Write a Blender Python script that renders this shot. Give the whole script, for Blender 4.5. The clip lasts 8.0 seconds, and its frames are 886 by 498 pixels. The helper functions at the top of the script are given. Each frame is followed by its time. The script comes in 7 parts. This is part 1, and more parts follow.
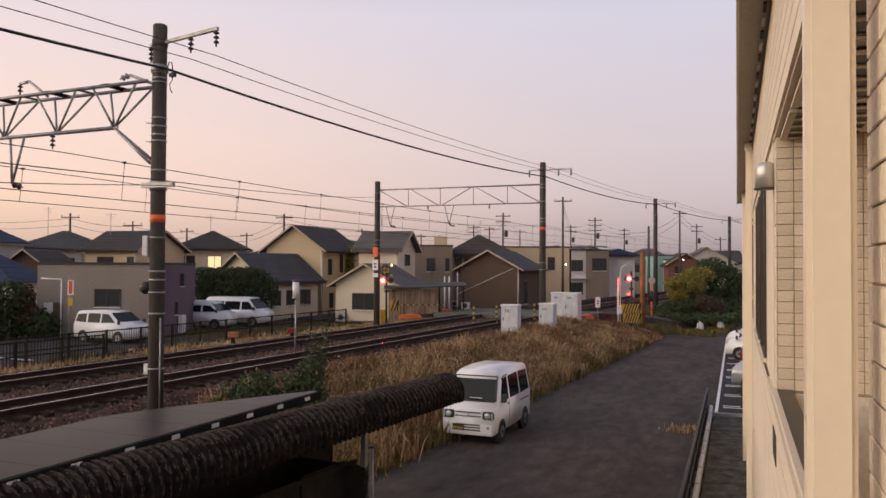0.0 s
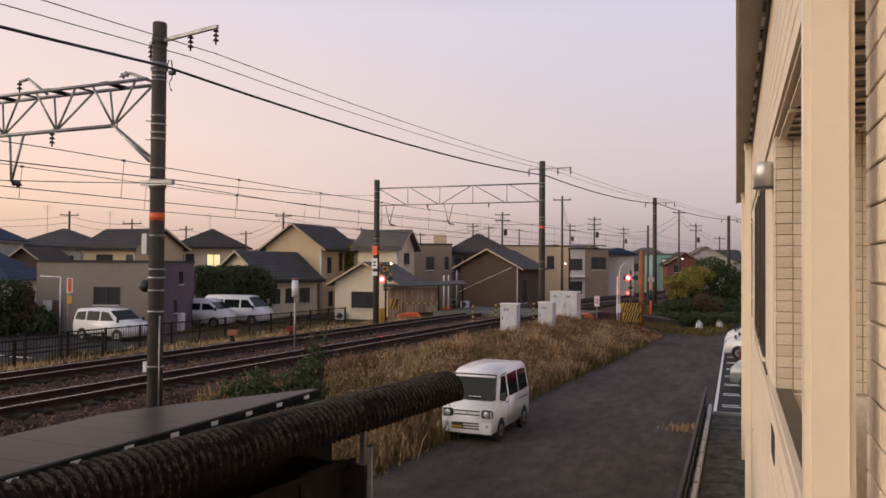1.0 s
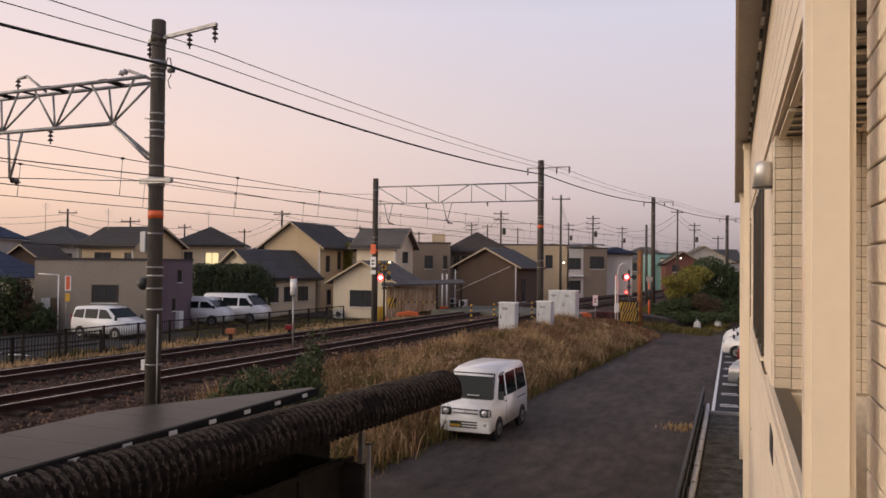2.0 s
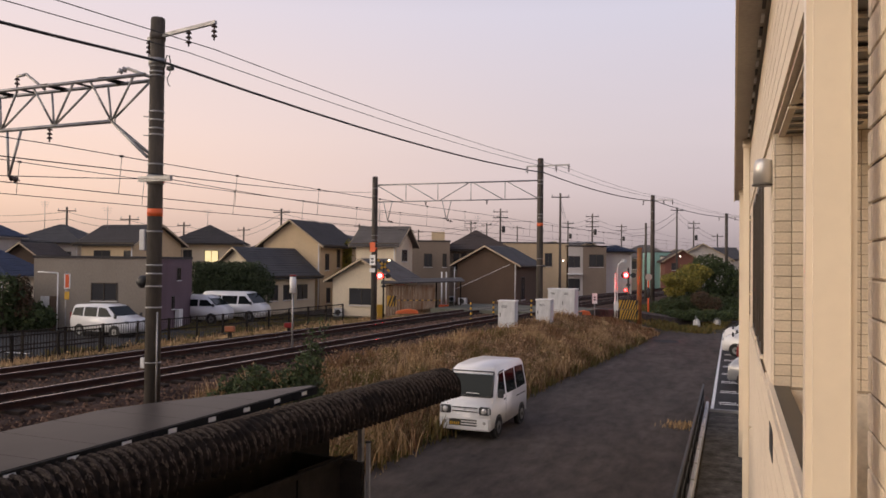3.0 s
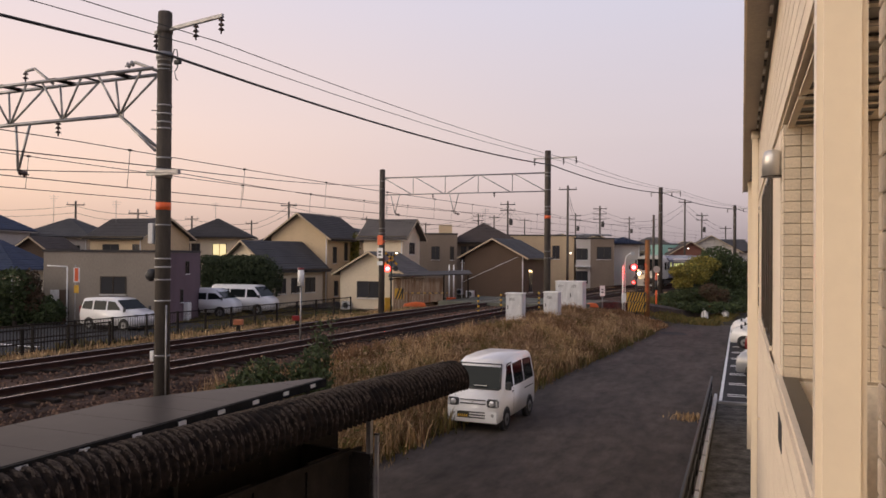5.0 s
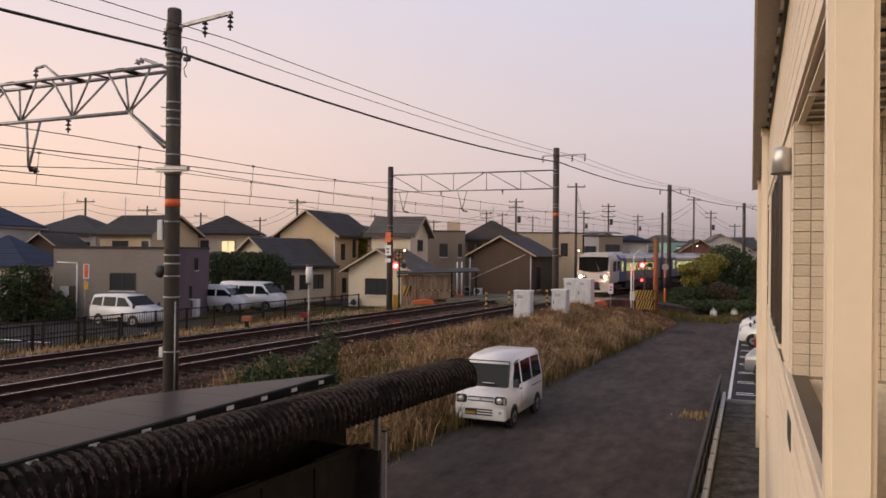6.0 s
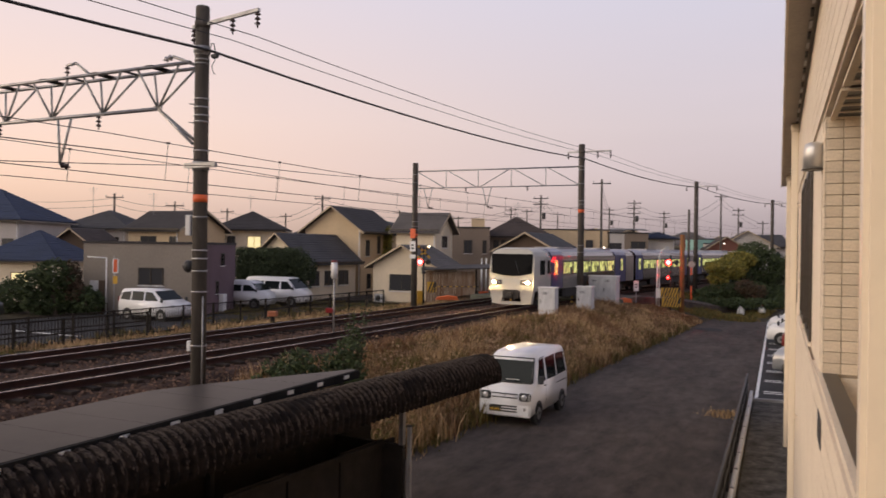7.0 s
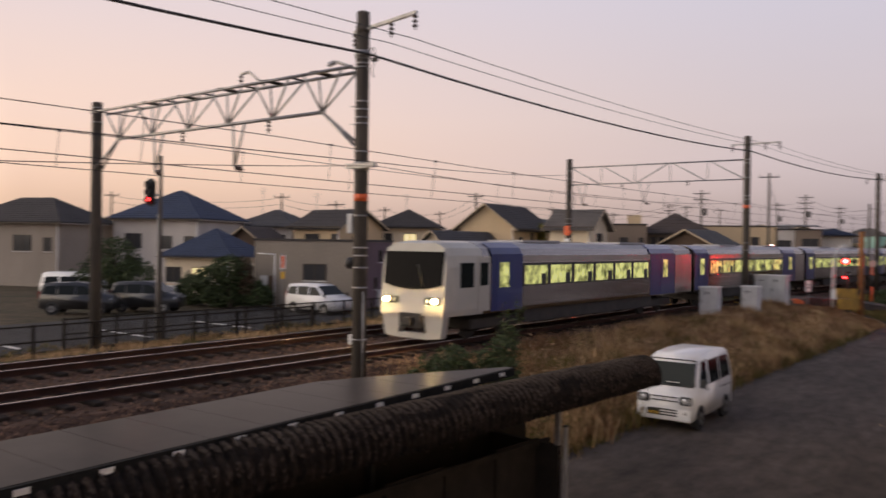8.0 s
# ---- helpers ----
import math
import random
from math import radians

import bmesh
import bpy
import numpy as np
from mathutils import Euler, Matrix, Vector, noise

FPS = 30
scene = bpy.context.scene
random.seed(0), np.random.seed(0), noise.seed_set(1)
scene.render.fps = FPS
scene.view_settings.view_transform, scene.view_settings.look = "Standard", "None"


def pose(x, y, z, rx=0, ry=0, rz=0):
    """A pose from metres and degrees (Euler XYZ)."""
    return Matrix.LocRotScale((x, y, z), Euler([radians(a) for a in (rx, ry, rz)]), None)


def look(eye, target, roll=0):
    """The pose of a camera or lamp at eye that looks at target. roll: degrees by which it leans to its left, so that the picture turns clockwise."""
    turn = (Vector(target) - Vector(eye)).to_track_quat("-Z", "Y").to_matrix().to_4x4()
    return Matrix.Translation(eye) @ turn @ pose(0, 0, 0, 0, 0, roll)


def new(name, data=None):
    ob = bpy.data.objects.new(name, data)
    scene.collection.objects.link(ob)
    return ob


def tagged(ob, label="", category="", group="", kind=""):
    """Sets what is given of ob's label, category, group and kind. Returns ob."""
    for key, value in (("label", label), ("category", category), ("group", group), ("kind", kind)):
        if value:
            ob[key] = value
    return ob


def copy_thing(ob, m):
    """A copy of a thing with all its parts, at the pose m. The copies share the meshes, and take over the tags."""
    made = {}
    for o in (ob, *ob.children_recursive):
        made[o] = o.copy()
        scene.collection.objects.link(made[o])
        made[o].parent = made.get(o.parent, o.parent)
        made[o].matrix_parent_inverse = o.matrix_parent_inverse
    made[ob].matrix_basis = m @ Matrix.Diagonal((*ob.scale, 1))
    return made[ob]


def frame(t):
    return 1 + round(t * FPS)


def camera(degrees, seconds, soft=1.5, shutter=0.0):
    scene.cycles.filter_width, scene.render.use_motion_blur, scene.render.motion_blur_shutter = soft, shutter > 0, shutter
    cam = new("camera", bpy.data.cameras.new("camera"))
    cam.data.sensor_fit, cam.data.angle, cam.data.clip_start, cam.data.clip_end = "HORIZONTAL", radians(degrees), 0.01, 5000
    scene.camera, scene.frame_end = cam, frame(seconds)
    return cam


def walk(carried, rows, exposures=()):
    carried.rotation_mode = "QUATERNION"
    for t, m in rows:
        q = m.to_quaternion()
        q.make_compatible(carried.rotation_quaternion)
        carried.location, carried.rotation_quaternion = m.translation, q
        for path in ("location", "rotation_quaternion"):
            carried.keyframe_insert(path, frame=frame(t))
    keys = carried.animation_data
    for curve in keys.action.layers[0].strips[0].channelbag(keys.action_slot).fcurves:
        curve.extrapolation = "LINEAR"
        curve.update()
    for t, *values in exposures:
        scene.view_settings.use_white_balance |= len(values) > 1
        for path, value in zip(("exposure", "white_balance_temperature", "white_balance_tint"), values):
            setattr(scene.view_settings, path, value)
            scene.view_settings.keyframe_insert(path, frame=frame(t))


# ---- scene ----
cam = camera(58.3, 8.0, soft=1.6, shutter=0.6)
PATH = [
    (0, pose(0.000, 0.000, 4.750, 91.260, -0.300, 0.000)),
    (0.5, pose(0.000, -0.001, 4.751, 91.245, -0.345, -0.018)),
    (1, pose(-0.001, -0.005, 4.749, 91.161, -0.418, -0.053)),
    (1.5, pose(-0.004, -0.006, 4.749, 91.102, -0.540, -0.117)),
    (3, pose(-0.006, 0.002, 4.746, 90.938, -0.581, -0.207)),
    (3.5, pose(-0.006, 0.001, 4.745, 90.766, -0.448, -0.277)),
    (4, pose(-0.002, -0.001, 4.742, 90.627, -0.368, -0.218)),
    (4.5, pose(-0.008, -0.004, 4.744, 90.509, -0.369, 0.055)),
    (6, pose(-0.014, -0.007, 4.738, 90.221, -0.548, 0.904)),
    (6.5, pose(-0.017, -0.008, 4.736, 90.092, -0.694, 1.434)),
    (7, pose(-0.032, -0.023, 4.731, 89.941, -0.773, 2.650)),
    (7.4, pose(-0.042, -0.022, 4.736, 89.743, -0.352, 5.445)),
    (7.5, pose(-0.044, -0.018, 4.738, 89.742, -0.338, 6.542)),
    (7.6, pose(-0.047, -0.014, 4.740, 89.663, -0.350, 7.932)),
    (7.7, pose(-0.052, -0.010, 4.742, 89.643, -0.358, 9.363)),
    (7.8, pose(-0.060, 0.000, 4.742, 89.610, -0.400, 10.891)),
    (8, pose(-0.090, 0.019, 4.739, 89.585, -0.825, 13.620)),
]
walk(cam, PATH, [(0, 0.0), (6.8, 0.0), (7.4, -0.03), (8, -0.12)])


# ---- light: an evening sky after sunset, its glow low in the west ----
def make_world():
    w = bpy.data.worlds.new("dusk_sky")
    scene.world = w
    w.use_nodes = True
    nt = w.node_tree
    nt.nodes.clear()
    N, L = nt.nodes.new, nt.links.new
    tc = N("ShaderNodeTexCoord")
    sep = N("ShaderNodeSeparateXYZ")
    L(tc.outputs["Generated"], sep.inputs[0])
    # height above the horizon
    ramp = N("ShaderNodeValToRGB")
    L(sep.outputs["Z"], ramp.inputs[0])
    stops = [(0.0, (0.5, 0.41, 0.43)), (0.06, (0.62, 0.51, 0.52)), (0.15, (0.69, 0.6, 0.63)), (0.3, (0.68, 0.65, 0.76)), (0.5, (0.38, 0.39, 0.52)), (1.0, (0.2, 0.23, 0.36))]
    el = ramp.color_ramp.elements
    while len(el) < len(stops):
        el.new(0.5)
    for e, (p, c) in zip(el, stops):
        e.position, e.color = p, (*c, 1)
    # closeness to the place where the sun went down
    dot = N("ShaderNodeVectorMath")
    dot.operation = "DOT_PRODUCT"
    L(tc.outputs["Generated"], dot.inputs[0])
    a = radians(SUNSET)
    dot.inputs[1].default_value = (-math.sin(a), math.cos(a), 0.03)
    glow = N("ShaderNodeMapRange")
    glow.interpolation_type = "SMOOTHSTEP"
    glow.inputs["From Min"].default_value, glow.inputs["From Max"].default_value = 0.78, 1.0
    L(dot.outputs["Value"], glow.inputs[0])
    low = N("ShaderNodeMapRange")
    low.interpolation_type = "SMOOTHSTEP"
    low.inputs["From Min"].default_value, low.inputs["From Max"].default_value = 0.55, -0.05
    L(sep.outputs["Z"], low.inputs[0])
    mul = N("ShaderNodeMath")
    mul.operation = "MULTIPLY"
    L(glow.outputs[0], mul.inputs[0])
    L(low.outputs[0], mul.inputs[1])
    # a wide, weak blush on that side of the sky
    wide = N("ShaderNodeMapRange")
    wide.interpolation_type = "SMOOTHSTEP"
    wide.inputs["From Min"].default_value, wide.inputs["From Max"].default_value = -0.2, 0.9
    L(dot.outputs["Value"], wide.inputs[0])
    mul2 = N("ShaderNodeMath")
    mul2.operation = "MULTIPLY"
    L(wide.outputs[0], mul2.inputs[0])
    L(low.outputs[0], mul2.inputs[1])
    blush = N("ShaderNodeMix")
    blush.data_type, blush.blend_type = "RGBA", "ADD"
    L(mul2.outputs[0], blush.inputs["Factor"])
    L(ramp.outputs[0], blush.inputs["A"])
    blush.inputs["B"].default_value = (0.5, 0.24, 0.02, 1)
    warm = N("ShaderNodeMix")
    warm.data_type, warm.blend_type = "RGBA", "ADD"
    L(mul.outputs[0], warm.inputs["Factor"])
    L(blush.outputs["Result"], warm.inputs["A"])
    warm.inputs["B"].default_value = (5.0, 3.7, 2.5, 1)
    # faint streaks of high cloud
    mp = N("ShaderNodeMapping")
    mp.inputs["Scale"].default_value = (1.2, 1.2, 7)
    L(tc.outputs["Generated"], mp.inputs[0])
    nz = N("ShaderNodeTexNoise")
    nz.inputs["Scale"].default_value, nz.inputs["Detail"].default_value = 2.2, 5
    L(mp.outputs[0], nz.inputs[0])
    cl = N("ShaderNodeMapRange")
    cl.inputs["From Min"].default_value, cl.inputs["From Max"].default_value = 0.42, 0.75
    cl.inputs["To Min"].default_value, cl.inputs["To Max"].default_value = 0.0, 0.14
    L(nz.outputs["Fac"], cl.inputs[0])
    cloud = N("ShaderNodeMix")
    cloud.data_type = "RGBA"
    L(cl.outputs[0], cloud.inputs["Factor"])
    L(warm.outputs["Result"], cloud.inputs["A"])
    cloud.inputs["B"].default_value = (0.82, 0.68, 0.74, 1)
    # a duller band of haze just over the horizon
    hz = N("ShaderNodeMapRange")
    hz.interpolation_type = "SMOOTHSTEP"
    hz.inputs["From Min"].default_value, hz.inputs["From Max"].default_value = -0.01, 0.1
    hz.inputs["To Min"].default_value, hz.inputs["To Max"].default_value = 0.72, 1.0
    L(sep.outputs["Z"], hz.inputs[0])
    dim = N("ShaderNodeVectorMath")
    dim.operation = "SCALE"
    L(cloud.outputs["Result"], dim.inputs[0])
    L(hz.outputs[0], dim.inputs["Scale"])
    bg = N("ShaderNodeBackground")
    bg.inputs["Strength"].default_value = SKY
    L(dim.outputs[0], bg.inputs[0])
    out = N("ShaderNodeOutputWorld")
    L(bg.outputs[0], out.inputs[0])


SKY, SUNSET = 1.0, 80
make_world()
sun = new("sun", bpy.data.lights.new("sun", "SUN"))
sun.data.energy, sun.data.angle, sun.data.color = 2.3, radians(80), (1.0, 0.87, 0.72)
sun.matrix_world = look((-20, -9, 5.4), (0, 0, 0))


# ---- materials ----
def mat(name, c1, c2=None, rough=0.7, metal=0.0, scale=3.0, fine=40.0, bump=0.0, streak=None, emit=0.0, island=False, piece=False, coat=0.0):
    """A surface with stains at one size and grain at another."""
    m = bpy.data.materials.new(name)
    m.use_nodes = True
    nt = m.node_tree
    N, L = nt.nodes.new, nt.links.new
    b = nt.nodes["Principled BSDF"]
    c2 = c2 or tuple(x * 0.8 for x in c1)
    tc = N("ShaderNodeTexCoord")
    src = tc.outputs["Object"]
    if streak:
        mp = N("ShaderNodeMapping")
        mp.inputs["Scale"].default_value = streak
        L(src, mp.inputs[0])
        src = mp.outputs[0]
    n1, n2 = N("ShaderNodeTexNoise"), N("ShaderNodeTexNoise")
    n1.inputs["Scale"].default_value, n1.inputs["Detail"].default_value = scale, 6
    n2.inputs["Scale"].default_value, n2.inputs["Detail"].default_value = fine, 3
    L(src, n1.inputs[0])
    L(src, n2.inputs[0])
    mix = N("ShaderNodeMix")
    mix.data_type = "RGBA"
    mr = N("ShaderNodeMapRange")
    mr.inputs["From Min"].default_value, mr.inputs["From Max"].default_value = 0.35, 0.68
    L(n1.outputs["Fac"], mr.inputs[0])
    fac = mr.outputs[0]
    if island or piece:
        rnd = N("ShaderNodeNewGeometry").outputs["Random Per Island"] if island else N("ShaderNodeObjectInfo").outputs["Random"]
        fac = rnd
    L(fac, mix.inputs["Factor"])
    mix.inputs["A"].default_value, mix.inputs["B"].default_value = (*c1, 1), (*c2, 1)
    g = N("ShaderNodeMapRange")
    grain = 0.05 if rough < 0.5 else 0.22
    g.inputs["To Min"].default_value, g.inputs["To Max"].default_value = 1 - grain, 1 + grain
    L(n2.outputs["Fac"], g.inputs[0])
    sc = N("ShaderNodeVectorMath")
    sc.operation = "SCALE"
    L(mix.outputs["Result"], sc.inputs[0])
    L(g.outputs[0], sc.inputs["Scale"])
    L(sc.outputs[0], b.inputs["Base Color"])
    b.inputs["Roughness"].default_value, b.inputs["Metallic"].default_value = rough, metal
    b.inputs["Specular IOR Level"].default_value = 0.2 if rough > 0.8 else 0.5
    b.inputs["Coat Weight"].default_value = coat
    if emit:
        b.inputs["Emission Color"].default_value, b.inputs["Emission Strength"].default_value = (*c1, 1), emit
    if bump:
        bp = N("ShaderNodeBump")
        bp.inputs["Strength"].default_value, bp.inputs["Distance"].default_value = bump, 0.02
        L(n2.outputs["Fac"], bp.inputs["Height"])
        L(bp.outputs[0], b.inputs["Normal"])
    return m


def glass(name, c, rough=0.05, spec=0.26):
    m = mat(name, c, c, rough, 0.0, 2, 8)
    m.node_tree.nodes["Principled BSDF"].inputs["Specular IOR Level"].default_value = spec
    return m


def mottle(m, scale, lo, hi, stretch=(1, 1, 1)):
    """Blotches of a middle size over a surface's colour."""
    nt = m.node_tree
    b = nt.nodes["Principled BSDF"]
    src = b.inputs["Base Color"].links[0].from_socket
    tc, mp, nz, mr, sc = (nt.nodes.new(k) for k in ("ShaderNodeTexCoord", "ShaderNodeMapping", "ShaderNodeTexNoise", "ShaderNodeMapRange", "ShaderNodeVectorMath"))
    mp.inputs["Scale"].default_value = stretch
    nz.inputs["Scale"].default_value, nz.inputs["Detail"].default_value, nz.inputs["Roughness"].default_value = scale, 8, 0.7
    mr.inputs["From Min"].default_value, mr.inputs["From Max"].default_value = 0.3, 0.7
    mr.inputs["To Min"].default_value, mr.inputs["To Max"].default_value = lo, hi
    sc.operation = "SCALE"
    nt.links.new(tc.outputs["Object"], mp.inputs[0])
    nt.links.new(mp.outputs[0], nz.inputs[0])
    nt.links.new(nz.outputs["Fac"], mr.inputs[0])
    nt.links.new(src, sc.inputs[0])
    nt.links.new(mr.outputs[0], sc.inputs["Scale"])
    nt.links.new(sc.outputs[0], b.inputs["Base Color"])


def lit_window():
    """Train window: bright patches of the lit saloon between dark seats."""
    m = mat("lit_window", (0.85, 0.86, 0.3), (0.08, 0.085, 0.025), 0.15, 0, 3.0, 6)
    nt = m.node_tree
    b = nt.nodes["Principled BSDF"]
    src = b.inputs["Base Color"].links[0].from_socket
    nt.links.new(src, b.inputs["Emission Color"])
    b.inputs["Emission Strength"].default_value = 0.7
    return m


M = dict(
    asphalt=mat("asphalt", (0.088, 0.071, 0.06), (0.05, 0.041, 0.035), 0.92, 0, 0.5, 55, 0.8, streak=(1.5, 0.4, 1)),
    patch=mat("asphalt_patch", (0.034, 0.033, 0.034), (0.045, 0.044, 0.044), 0.85, 0, 0.8, 70, 0.5),
    soil=mat("soil", (0.075, 0.055, 0.034), (0.035, 0.034, 0.018), 1.0, 0, 0.3, 9, 0.9),
    gravel=mat("gravel", (0.14, 0.125, 0.11), (0.05, 0.048, 0.038), 1.0, 0, 2.5, 38, 1.0),
    ballast=mat("ballast", (0.1, 0.058, 0.04), (0.034, 0.021, 0.016), 1.0, 0, 0.6, 16, 1.0),
    stone=mat("ballast_stone", (0.23, 0.14, 0.095), (0.03, 0.02, 0.015), 1.0, 0, 5, 30, 0, island=True),
    rail=mat("rail_side", (0.052, 0.022, 0.015), (0.028, 0.014, 0.011), 0.85, 0.0, 2, 30),
    railtop=mat("rail_top", (0.3, 0.25, 0.23), (0.2, 0.165, 0.15), 0.2, 1.0, 2, 20),
    sleeper=mat("sleeper", (0.045, 0.033, 0.026), (0.022, 0.017, 0.014), 0.95, 0, 2, 25, 0.4, piece=True),
    concrete=mat("pole_concrete", (0.115, 0.1, 0.085), (0.07, 0.062, 0.055), 0.9, 0, 1.2, 25, 0.3, streak=(4, 4, 0.6)),
    slab=mat("crossing_slab", (0.15, 0.15, 0.115), (0.09, 0.09, 0.075), 0.9, 0, 1, 20, 0.3),
    kerb=mat("kerb_concrete", (0.4, 0.39, 0.37), (0.28, 0.27, 0.26), 0.9, 0, 2, 30, 0.3),
    steel=mat("galvanised_steel", (0.38, 0.37, 0.36), (0.25, 0.24, 0.235), 0.5, 0.7, 4, 40),
    dsteel=mat("dark_steel", (0.06, 0.055, 0.05), (0.03, 0.028, 0.027), 0.55, 0.5, 4, 40),
    wire=mat("wire", (0.03, 0.026, 0.026), (0.02, 0.018, 0.018), 0.6, 0.3, 4, 40),
    porcelain=mat("brown_porcelain", (0.06, 0.035, 0.03), (0.04, 0.025, 0.022), 0.25, 0, 4, 40),
    pporcelain=mat("pale_porcelain", (0.4, 0.38, 0.38), (0.3, 0.28, 0.28), 0.25, 0, 4, 40),
    white=mat("white_paint", (0.78, 0.77, 0.75), (0.7, 0.69, 0.67), 0.45, 0, 1.5, 30),
    cabinet=mat("cabinet_paint", (0.62, 0.62, 0.62), (0.5, 0.5, 0.5), 0.5, 0, 1.5, 30, streak=(3, 3, 0.5)),
    vanpaint=mat("van_paint", (0.82, 0.81, 0.8), (0.76, 0.75, 0.74), 0.3, 0, 0.8, 20, coat=0.5),
    silver=mat("silver_paint", (0.45, 0.46, 0.48), (0.4, 0.41, 0.43), 0.3, 0.5, 1, 20, coat=0.5),
    redpaint=mat("red_paint", (0.24, 0.012, 0.012), (0.18, 0.012, 0.012), 0.3, 0, 1, 20, coat=0.5),
    blackpaint=mat("black_paint", (0.02, 0.02, 0.022), (0.03, 0.03, 0.032), 0.35, 0, 1, 20, coat=0.4),
    rubber=mat("rubber", (0.022, 0.022, 0.022), (0.03, 0.03, 0.03), 0.85, 0, 6, 40),
    rim=mat("wheel_rim", (0.3, 0.3, 0.3), (0.2, 0.2, 0.2), 0.4, 0.8, 6, 40),
    trim=mat("black_trim", (0.03, 0.03, 0.03), (0.045, 0.045, 0.045), 0.6, 0, 6, 40),
    glass=glass("car_glass", (0.012, 0.016, 0.016), 0.05, 0.14),
    wglass=glass("window_glass", (0.05, 0.05, 0.052), 0.08),
    lampglass=mat("headlamp_glass", (0.6, 0.6, 0.6), (0.45, 0.45, 0.45), 0.1, 0.4, 8, 40),
    amber=mat("amber_lens", (0.6, 0.2, 0.02), (0.5, 0.15, 0.02), 0.2, 0, 8, 40),
    plate=mat("number_plate", (0.02, 0.02, 0.015), (0.03, 0.03, 0.02), 0.4, 0, 8, 40),
    yellow=mat("yellow_paint", (0.62, 0.36, 0.03), (0.5, 0.28, 0.03), 0.5, 0, 3, 30),
    orange=mat("orange_paint", (0.75, 0.13, 0.03), (0.6, 0.1, 0.03), 0.5, 0, 3, 30),
    black=mat("black_stripe", (0.02, 0.02, 0.02), (0.03, 0.03, 0.03), 0.6, 0, 3, 30),
    redlamp=mat("red_lamp", (1.0, 0.003, 0.003), (1.0, 0.003, 0.003), 0.4, 0, 3, 30, emit=240),
    redcore=mat("red_lamp_core", (1.0, 0.3, 0.26), (1.0, 0.3, 0.26), 0.4, 0, 3, 30, emit=12),
    headlamp=mat("lit_headlamp", (1.0, 0.72, 0.36), (1.0, 0.72, 0.36), 0.4, 0, 3, 30, emit=2.4),
    headcore=mat("headlamp_core", (1.0, 0.66, 0.28), (1.0, 0.66, 0.28), 0.4, 0, 3, 30, emit=1800),
    lit=lit_window(),
    litwarm=mat("lit_house_window", (0.95, 0.78, 0.4), (0.8, 0.6, 0.3), 0.4, 0, 3, 9, emit=0.9),
    streetlit=mat("street_light_glow", (1.0, 0.86, 0.7), (1.0, 0.86, 0.7), 0.4, 0, 3, 9, emit=5),
    cream=mat("cream_wall", (0.74, 0.64, 0.5), (0.69, 0.59, 0.46), 0.75, 0, 1.5, 60, 0.15),
    creamtile=mat("cream_tile", (0.72, 0.61, 0.46), (0.62, 0.52, 0.39), 0.75, 0, 6, 60, 0.3, piece=True),
    joint=mat("tile_joint", (0.42, 0.34, 0.25), (0.36, 0.29, 0.21), 0.95, 0, 6, 50, 0.2),
    pipe=mat("cream_pipe", (0.78, 0.68, 0.53), (0.74, 0.64, 0.5), 0.4, 0, 1.5, 30),
    soffit=mat("soffit_board", (0.42, 0.38, 0.33), (0.38, 0.34, 0.3), 0.85, 0, 1.5, 30),
    brownframe=mat("bronze_frame", (0.07, 0.055, 0.04), (0.05, 0.04, 0.03), 0.4, 0.4, 3, 30),
    greypar=mat("parapet_inside", (0.72, 0.64, 0.52), (0.62, 0.55, 0.45), 0.85, 0, 3, 30),
    shedroof=mat("mossy_sheet", (0.009, 0.007, 0.006), (0.03, 0.022, 0.0175), 0.95, 0, 9, 70, 0.8),
    panel=glass("panel_glass", (0.016, 0.013, 0.011), 0.3, 0.04), trainglass=glass("train_glass", (0.004, 0.0042, 0.0045), 0.06, 0.04),
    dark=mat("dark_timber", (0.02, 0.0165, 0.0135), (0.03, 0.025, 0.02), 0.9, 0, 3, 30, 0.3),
    rust=mat("rusty_sheet", (0.36, 0.28, 0.21), (0.2, 0.11, 0.06), 0.85, 0.2, 2.0, 20, 0.3, streak=(2, 2, 0.35)),
    trunk=mat("bark", (0.08, 0.06, 0.045), (0.05, 0.04, 0.03), 1.0, 0, 6, 40, 0.8),
    leaf=mat("leaf", (0.06, 0.085, 0.022), (0.03, 0.045, 0.016), 0.75, 0, 3, 20, island=True),
    leafy=mat("leaf_yellowing", (0.34, 0.27, 0.045), (0.1, 0.11, 0.022), 0.75, 0, 3, 20, island=True),
    leafr=mat("leaf_reddish", (0.11, 0.055, 0.03), (0.05, 0.045, 0.02), 0.75, 0, 3, 20, island=True),
    hedge=mat("hedge_leaf", (0.055, 0.075, 0.028), (0.025, 0.035, 0.014), 0.8, 0, 3, 20, island=True),
    straw=mat("dry_grass", (0.62, 0.42, 0.22), (0.23, 0.145, 0.074), 0.95, 0, 3, 20, island=True),
    brownweed=mat("brown_weed", (0.32, 0.175, 0.09), (0.11, 0.07, 0.037), 0.95, 0, 3, 20, island=True),
    lampsteel=mat("brushed_lamp", (0.62, 0.6, 0.57), (0.52, 0.5, 0.48), 0.38, 0.6, 4, 60),
    mesh=mat("black_mesh", (0.012, 0.012, 0.012), (0.02, 0.02, 0.02), 1.0, 0, 3, 30),
    weed=mat("green_weed", (0.1, 0.1, 0.032), (0.2, 0.14, 0.05), 0.95, 0, 3, 20, island=True),
    plume=mat("grass_plume", (0.6, 0.42, 0.26), (0.25, 0.15, 0.085), 1.0, 0, 3, 20, island=True),
